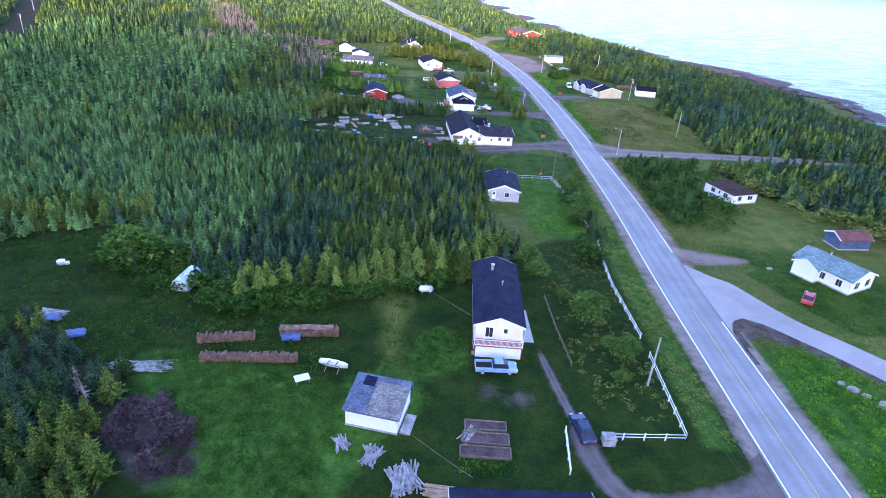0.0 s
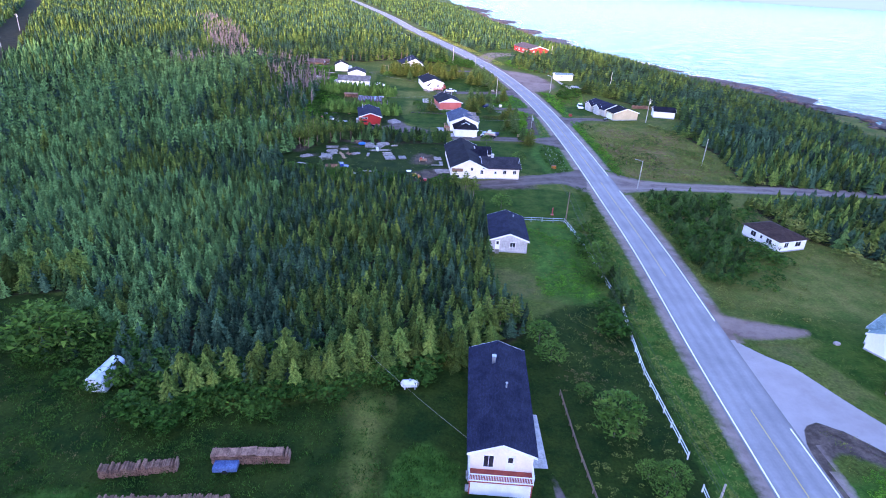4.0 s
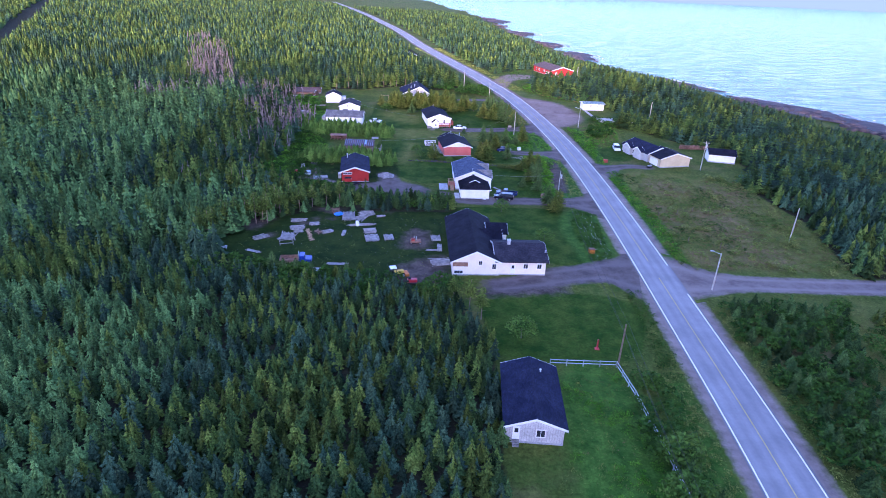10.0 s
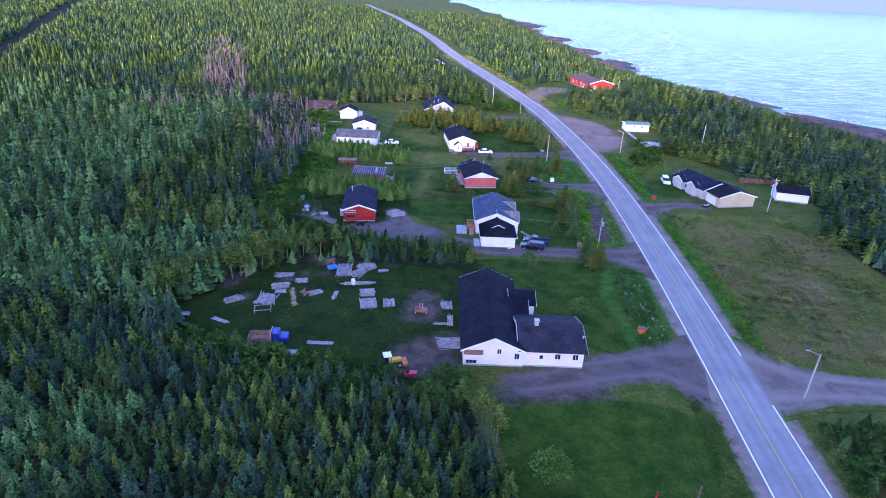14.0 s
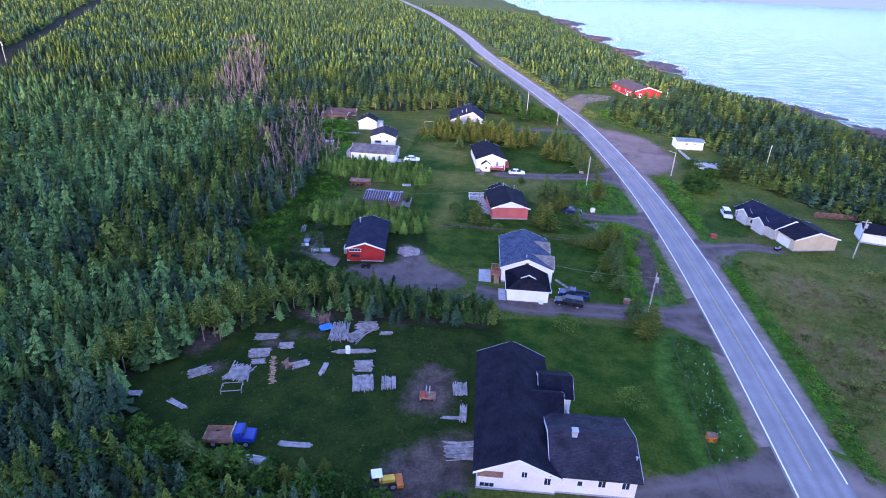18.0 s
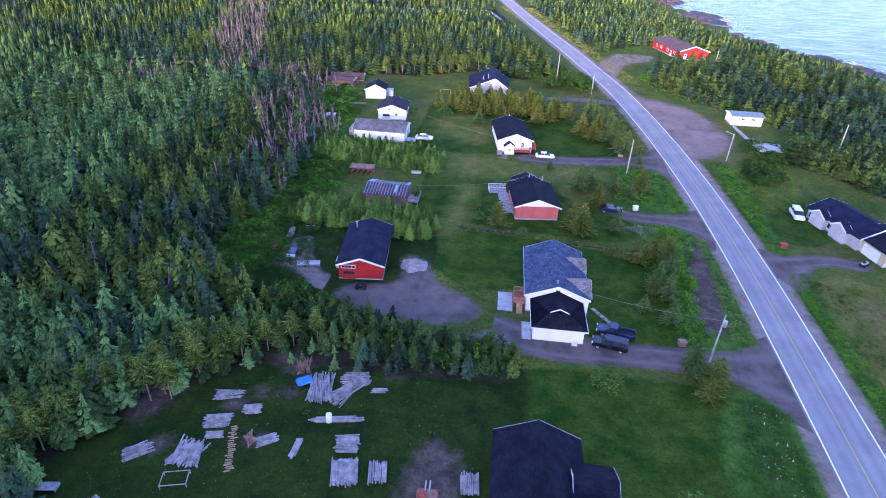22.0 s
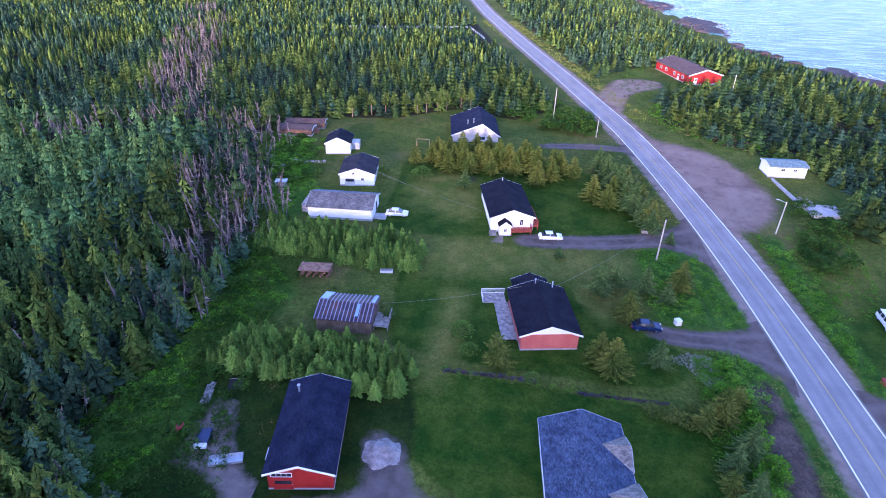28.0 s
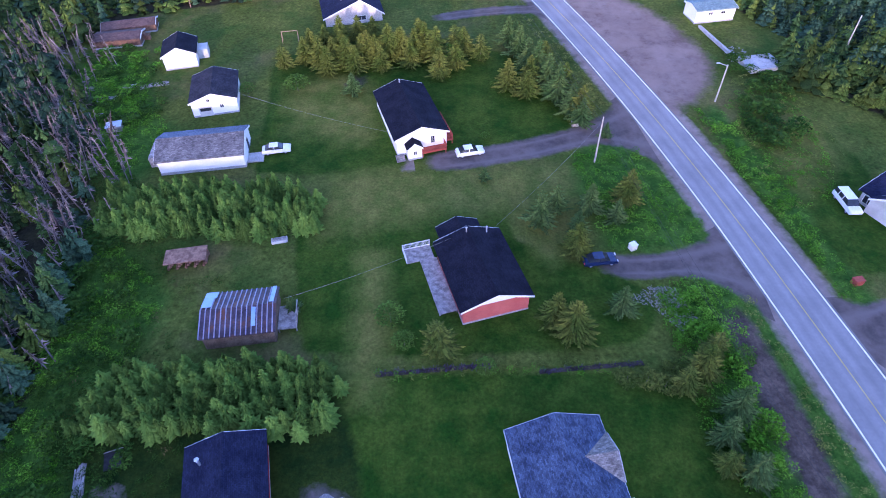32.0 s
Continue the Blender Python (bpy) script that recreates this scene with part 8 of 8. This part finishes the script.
scatter("bed_leaves", [(-11.5, 241.5), (2, 241.2), (16, 239.6), (16, 240.5), (2, 242.3), (-11.5, 242.6)], 1.6, 0.3, 0.7, WEEDS, M["leaves"], "green leaves along the flower bed", "plants", 78)
scatter("bed_edging", [(-11.8, 241.2), (2, 241.1), (7, 240.2), (19.4, 239.6), (19.4, 241.4), (2, 243), (-11.8, 243.2)], 1.8, 0.25, 0.55, WEEDS, M["leaves_dull"], "yellow-green leaves edging the flower bed", "weeds", 102, None, 0.8)
scatter("purple_flowers", [(-11.6, 242), (2, 241.9), (2, 242.6), (-11.6, 242.7)], 7.0, 0.35, 0.8, TUFTS, M["purple"], "purple lupin spikes in a narrow bed", "flowers", 41, None, 0.45)
scatter("purple_flowers", [(7, 240.7), (19, 240.3), (19, 240.9), (7, 241.3)], 7.0, 0.35, 0.8, TUFTS, M["purple"], "purple lupin spikes in a narrow bed", "flowers", 42, None, 0.45)


# ---- cars ----
def frustum(x0, x1, w0, z0, x2, x3, w1, z1):
    bm = bmesh.new()
    v = [bm.verts.new(c) for c in ((x0, -w0, z0), (x1, -w0, z0), (x1, w0, z0), (x0, w0, z0), (x2, -w1, z1), (x3, -w1, z1), (x3, w1, z1), (x2, w1, z1))]
    for f in ((3, 2, 1, 0), (4, 5, 6, 7), (0, 1, 5, 4), (1, 2, 6, 5), (2, 3, 7, 6), (3, 0, 4, 7)):
        bm.faces.new([v[i] for i in f])
    return bm


def wheels(car, xs, half, r=0.33):
    for x in xs:
        for s in (-1, 1):
            y0, y1 = sorted((s * half, s * (half - 0.22)))
            w = part("wheel", rod((x, y0, r), (x, y1, r), r, sides=14), M["rubber"], car)
            part("rim", rod((x, s * (half - 0.02), r), (x, s * (half + 0.012), r), r * 0.6, sides=10), M["steel"], w)


def shell(profile, half, bevel=0.07):
    bm = prism(profile, -half, half)
    bmesh.ops.bevel(bm, geom=bm.edges[:], offset=bevel, segments=2, affect="EDGES")
    return bm


def lights(car, front, back, half, z):
    for s in (-1, 1):
        part("headlight", box(front - 0.06, front + 0.03, s * half - 0.2, s * half + 0.2, z - 0.08, z + 0.08), M["trim"], car)
        part("taillight", box(back - 0.03, back + 0.06, s * half - 0.12, s * half + 0.12, z - 0.1, z + 0.1), M["paint_red"], car)


def sedan(x, y, turn, paint, label):
    c = thing("car", label, "car", x, y, turn)
    part("body", shell([(-2.25, 0.3), (-2.3, 0.6), (-2.15, 0.9), (-1.3, 0.98), (1.0, 0.95), (2.0, 0.82), (2.28, 0.62), (2.25, 0.3)], 0.88), M[paint], c)
    part("glasshouse", frustum(-1.75, 1.15, 0.8, 0.93, -1.0, 0.35, 0.62, 1.4), M["glass"], c)
    part("roof", box(-1.02, 0.38, -0.64, 0.64, 1.39, 1.45, bevel=0.02), M[paint], c)
    for s in (-1, 1):
        part("pillar", rod((-0.25, s * 0.82, 0.93), (-0.25, s * 0.635, 1.4), 0.05, sides=4), M[paint], c)
    wheels(c, (-1.4, 1.4), 0.86)
    lights(c, 2.24, -2.26, 0.6, 0.68)
    return c


def suv(x, y, turn, paint, label):
    c = thing("car", label, "car", x, y, turn)
    part("body", shell([(-2.45, 0.4), (-2.5, 0.8), (-2.45, 1.12), (1.1, 1.1), (2.3, 0.98), (2.5, 0.75), (2.45, 0.4)], 0.95), M[paint], c)
    part("glasshouse", frustum(-2.4, 1.35, 0.88, 1.08, -2.2, 0.6, 0.74, 1.72), M["glass"], c)
    part("roof", box(-2.25, 0.62, -0.76, 0.76, 1.71, 1.79, bevel=0.025), M[paint], c)
    for px in (-1.3, -0.2):
        for s in (-1, 1):
            part("pillar", rod((px, s * 0.9, 1.08), (px, s * 0.75, 1.72), 0.06, sides=4), M[paint], c)
    wheels(c, (-1.55, 1.6), 0.93, 0.38)
    lights(c, 2.46, -2.46, 0.7, 0.85)
    return c


def pickup(x, y, turn, paint, label):
    c = thing("pickup_truck", label, "pickup", x, y, turn)
    part("body", shell([(-2.7, 0.45), (-2.7, 0.7), (0.0, 0.72), (0.0, 1.1), (1.5, 1.1), (2.6, 1.0), (2.75, 0.75), (2.7, 0.45)], 0.93), M[paint], c)
    part("glasshouse", frustum(-0.45, 1.6, 0.86, 1.08, -0.2, 0.85, 0.72, 1.7), M["glass"], c)
    part("roof", box(-0.25, 0.88, -0.74, 0.74, 1.69, 1.76, bevel=0.02), M[paint], c)
    bed = part("bed", box(-2.65, -0.5, -0.8, 0.8, 0.72, 0.78), M["rubber"], c)
    for s in (-1, 1):
        part("side_wall", box(-2.7, -0.45, min(s * 0.93, s * 0.8), max(s * 0.93, s * 0.8), 0.7, 1.15, bevel=0.02), M[paint], bed)
    part("tailgate", box(-2.74, -2.64, -0.9, 0.9, 0.7, 1.12, bevel=0.02), M[paint], bed)
    wheels(c, (-1.75, 1.75), 0.92, 0.38)
    lights(c, 2.7, -2.72, 0.7, 0.85)
    return c


pickup(5.4, 66.2, 0, "paint_ltblue", "light blue pickup truck with an open dark bed")
sedan(14.4, 55.8, 98, "paint_navy", "dark blue hatchback parked on the driveway")
pickup(16.2, 215.6, 172, "paint_navy", "dark blue pickup truck parked beside the white house")
suv(15.2, 212.6, 172, "paint_black", "black estate car parked on gravel")
suv(56.2, 263.4, -94, "paint_white", "white estate van parked on the lawn")
sedan(4.0, 281.2, 8, "paint_white", "white saloon car parked on the driveway")
sedan(-27.0, 285.2, 5, "paint_white", "white saloon car beside the long shed")
sedan(18.2, 256.4, 2, "paint_navy", "dark blue car half hidden by a spruce")
sedan(60.4, 88.4, 52, "paint_red", "small red car beside the white house")


def dump_truck():
    c = thing("dump_truck", "old blue dump truck with a rusty box", "truck", -26.9, 170.9, 10)
    part("frame", box(-2.9, 2.6, -0.45, 0.45, 0.5, 0.7), M["wire"], c)
    cab = part("cab", shell([(0.6, 0.7), (0.6, 2.1), (1.5, 2.1), (1.7, 1.4), (2.8, 1.3), (2.85, 0.7)], 0.95, 0.06), M["paint_blue"], c)
    part("windscreen", box(1.52, 1.68, -0.75, 0.75, 1.45, 2.0), M["glass"], cab)
    tub = part("dump_box", box(-3.0, 0.4, -1.1, 1.1, 0.75, 0.85), M["wood_log"], c)
    for s in (-1, 1):
        part("side_board", box(-3.0, 0.4, min(s * 1.1, s * 1.02), max(s * 1.1, s * 1.02), 0.8, 1.5), M["wood_log"], tub)
    part("head_board", box(0.35, 0.45, -1.1, 1.1, 0.8, 2.2), M["pole"], tub)
    part("tail_board", box(-3.05, -2.95, -1.1, 1.1, 0.8, 1.4), M["wood_log"], tub)
    wheels(c, (-1.9, 1.9), 1.0, 0.45)


dump_truck()


def tractor():
    c = thing("tractor", "yellow and orange tractor half hidden by young spruces", "tractor", -7.8, 167.6, 20)
    part("hood", box(-0.2, 1.5, -0.4, 0.4, 0.7, 1.25, bevel=0.06), M["paint_yellow"], c)
    part("cab_roof", box(-1.1, 0.1, -0.65, 0.65, 1.95, 2.05, bevel=0.03), M["paint_white"], c)
    for px in (-1.0, 0.0):
        for s in (-0.55, 0.55):
            part("post", box(px - 0.04, px + 0.04, s - 0.04, s + 0.04, 0.9, 1.95), M["wire"], c)
    part("loader", box(1.6, 2.4, -0.9, 0.9, 0.2, 0.7, bevel=0.05), M["paint_orange"], c)
    wheels(c, (-0.7, 1.2), 0.85, 0.5)


tractor()
simple("lawn_tractor", "pink-red garden machine with a dark seat", "machine", -4.6, 165.4, 10, [("hood", box(-0.9, 0.9, -0.45, 0.45, 0.3, 0.9, bevel=0.1), "paint_red"), ("seat", box(-0.7, -0.2, -0.3, 0.3, 0.9, 1.2, bevel=0.05), "rubber"), ("deck", box(-0.5, 0.9, -0.65, 0.65, 0.15, 0.3), "wire")])
simple("snowmobile", "red and white snowmobile parked on grass", "snowmobile", -42, 226.2, 40, [("hood", box(0.1, 1.3, -0.45, 0.45, 0.3, 0.85, bevel=0.12), "paint_red"), ("seat", box(-1.1, 0.1, -0.25, 0.25, 0.4, 0.75, bevel=0.06), "rubber"), ("ski", box(0.6, 1.6, -0.55, -0.42, 0, 0.08), "steel"), ("ski", box(0.6, 1.6, 0.42, 0.55, 0, 0.08), "steel"), ("track", box(-1.3, 0.4, -0.22, 0.22, 0, 0.3), "rubber")])
simple("utility_trailer", "small trailer with a blue lid and white front", "trailer", -37.8, 225.8, 100, [("tub", box(-1.2, 1.0, -0.75, 0.75, 0.4, 0.9, bevel=0.04), "paint_navy"), ("front", box(-1.8, -1.2, -0.75, 0.75, 0.4, 0.8, bevel=0.04), "paint_white"), ("wheel", rod((0, -0.85, 0.3), (0, -0.77, 0.3), 0.3, sides=12), "rubber"), ("wheel", rod((0, 0.77, 0.3), (0, 0.85, 0.3), 0.3, sides=12), "rubber")])
simple("garden_machine", "dark quad bike in front of the barn", "quad bike", -23.2, 218.6, 5, [("body", box(-0.8, 0.8, -0.35, 0.35, 0.4, 0.8, bevel=0.1), "paint_black"), ("seat", box(-0.7, 0.1, -0.2, 0.2, 0.8, 0.95, bevel=0.05), "rubber"), ("wheel", rod((-0.6, -0.5, 0.3), (-0.6, 0.5, 0.3), 0.3, sides=12), "rubber"), ("wheel", rod((0.6, -0.5, 0.3), (0.6, 0.5, 0.3), 0.3, sides=12), "rubber")])
simple("garden_machine", "grey quad bike near the beige garage", "quad bike", 62.2, 246.0, 40, [("body", box(-0.8, 0.8, -0.35, 0.35, 0.4, 0.8, bevel=0.1), "steel"), ("seat", box(-0.7, 0.1, -0.2, 0.2, 0.8, 0.95, bevel=0.05), "rubber"), ("wheel", rod((-0.6, -0.5, 0.3), (-0.6, 0.5, 0.3), 0.3, sides=12), "rubber"), ("wheel", rod((0.6, -0.5, 0.3), (0.6, 0.5, 0.3), 0.3, sides=12), "rubber")])


# ---- wires ----
def wire(a, b, sag, label="thin dark overhead cable between poles", material="cable"):
    """A hanging cable of small square section; ends are (x, y, height above ground)."""
    pa, pb = Vector((a[0], a[1], terrain(a[0], a[1]) + a[2])), Vector((b[0], b[1], terrain(b[0], b[1]) + b[2]))
    bm = bmesh.new()
    n = 14
    pts = [pa.lerp(pb, i / n) - Vector((0, 0, sag * 4 * (i / n) * (1 - i / n))) for i in range(n + 1)]
    side = Vector((pb - pa).to_2d().orthogonal().normalized().to_3d()) * 0.016
    rings = [[bm.verts.new(q + d) for d in (side, -side, Vector((0, 0, 0.026)))] for q in pts]
    for q, s in zip(rings, rings[1:]):
        for i in range(3):
            bm.faces.new((q[i], q[(i + 1) % 3], s[(i + 1) % 3], s[i]))
    tagged(new("overhead_cable", mesh_of("overhead_cable", bm, M[material])), label, "cable", "overhead cables")


RUN = [(31, -20, 7.5), (25.0, 64.5, 7.3), (27.0, 143.0, 6.8), (28.8, 212.5, 7.9), (23.2, 277.0, 8.0), (17.1, 337.6, 5.9)]
for a, b in zip(RUN, RUN[1:]):
    for off, dz in ((-0.5, 0), (0.5, 0), (0, -1.2)):
        wire((a[0] + off, a[1], a[2] + dz), (b[0] + off, b[1], b[2] + dz), 1.1, material="wire")
wire((-9, 87, 3.5), (3.0, 72, 4.2), 0.3, "service cable from the trees to the bungalow")
wire((-7, 54, 2.2), (1.0, 46, 3.0), 0.2, "service cable from the shed")
wire((-22.0, 252, 3.0), (-1.2, 259.5, 3.4), 0.5, "service cable from the tin shed to the red bungalow")
wire((-34.5, 298, 3.4), (-7.0, 283.5, 3.0), 0.5, "service cable from the shed to the white house")
wire((23.2, 277, 7.4), (4.5, 260.5, 3.6), 0.6, "service cable from the pole to the red bungalow")
wire((28.8, 212.5, 7.2), (11.5, 220, 4.0), 0.5, "service cable from the pole to the white house")


# ---- stones, shore rocks ----
def boulders(name, spots, material, label, category, seed=1):
    r = random.Random(seed)
    base = bmesh.new()
    bmesh.ops.create_icosphere(base, subdivisions=1, radius=1)
    bv = np.array([v.co[:] for v in base.verts])
    bf = np.array([[v.index for v in f.verts] for f in base.faces])
    base.free()
    kinds = []
    for k in range(5):
        q = np.random.RandomState(seed * 10 + k)
        kinds.append((bv * q.uniform(0.6, 1.15, (len(bv), 1)) * np.array((1.5, 1.1, 0.34)), bf))
    plant_many(name, spots, kinds, material, label, category)


def shore():
    r = random.Random(3)
    spots = []
    for cy, spread, out, n in ((392, 20, 10, 300), (470, 10, 9, 200), (345, 30, 2, 70), (520, 30, 2, 50), (612, 22, 5, 110), (720, 40, 3, 80), (860, 36, 9, 170), (1000, 60, 4, 80), (1170, 50, 12, 160), (280, 40, 2, 60), (200, 60, 2, 60)):
        for i in range(n):
            y = r.gauss(cy, spread * 0.6)
            x = coast(y) + min(r.uniform(-10, out + 4), r.uniform(-6, out + 4))
            s = 0.7 + 3.6 * r.random() ** 2.6
            spots.append((x, y, max(terrain(x, y), SEA - 0.4) + r.uniform(-0.2, 0.5), s, 1.0))
    boulders("shore_rocks", spots, M["rock"], "dark reddish-brown shore rocks at the water's edge", "rocks", 2)


shore()


def surf():
    """Broken white water round the rocks, as thin flakes lying on the sea."""
    r = random.Random(17)
    verts, faces = [], []
    for ya, yb, out, n in ((300, 344, 9, 50), (340, 432, 15, 190), (440, 500, 12, 90), (585, 660, 14, 130), (690, 760, 13, 100), (830, 910, 18, 110), (1060, 1215, 22, 120)):
        for k in range(n):
            y = r.uniform(ya, yb)
            x = coast(y) + 3.5 + out * math.sin(math.pi * (y - ya) / (yb - ya)) + abs(r.gauss(0, 3.0))
            l, w, a = r.uniform(0.8, 4.5), r.uniform(0.25, 1.1), math.atan2(1, -0.35) + r.uniform(-0.5, 0.5)
            c = len(verts)
            for q in range(6):
                t = q * 1.047
                p, o = l * math.cos(t) * r.uniform(0.6, 1.1), w * math.sin(t) * r.uniform(0.5, 1.2)
                verts.append((x + p * math.cos(a) - o * math.sin(a), y + p * math.sin(a) + o * math.cos(a), SEA + 0.12))
            faces.append(tuple(range(c, c + 6)))
    tagged(new("surf", from_arrays("surf", verts, faces, M["foam"])), "broken white surf round the dark shore rocks", "surf", kind="stuff")


surf()
for i, (x, y, s) in enumerate(((52.8, 65.2, 0.7), (53.8, 64.0, 0.55), (55.0, 62.2, 0.8), (52.0, 66.5, 0.5), (59.7, 99.5, 0.5))):
    bm = bmesh.new()
    bmesh.ops.create_icosphere(bm, subdivisions=2, radius=s)
    for v in bm.verts:
        v.co = Vector((v.co.x * 1.2, v.co.y * 0.9, v.co.z * 0.6)) * (1 + 0.25 * noise.noise(v.co * 1.5 + Vector((i, 0, 0))))
    bm.transform(Matrix.Translation((0, 0, s * 0.3)))
    ob = new("boulder", mesh_of("boulder", bm, M["stone"]))
    ob.location = (x, y, terrain(x, y))
    tagged(ob, "rounded grey boulder lying in the grass", "boulder", "boulders")
CHIP = [(np.array([(1, 0, 0), (-0.6, 0.8, 0), (-0.6, -0.8, 0), (0.1, 0, 0.7)]), np.array([(0, 1, 3), (1, 2, 3), (2, 0, 3)]))]
scatter("rubble", [(19.5, 250), (22.5, 248.6), (25.2, 244.4), (27.6, 246.2), (26.6, 251.2), (24, 252)], 34.0, 0.06, 0.2, CHIP, M["stone"], "heap of pale rubble stones in the ditch", "stones", 51)

scatter("rubble", [(56.6, 303.6), (61, 304), (61.5, 309), (57.5, 310)], 3.0, 0.08, 0.4, CHIP, M["stone"], "broken concrete between the slabs", "stones", 53)
scatter("pale_stones", [(-42, 178), (-30, 195), (0, 198), (0, 172), (-36, 170)], 0.2, 0.05, 0.13, CHIP, M["stone"], "scattered pale stones and chips in the grass", "stones", 52)
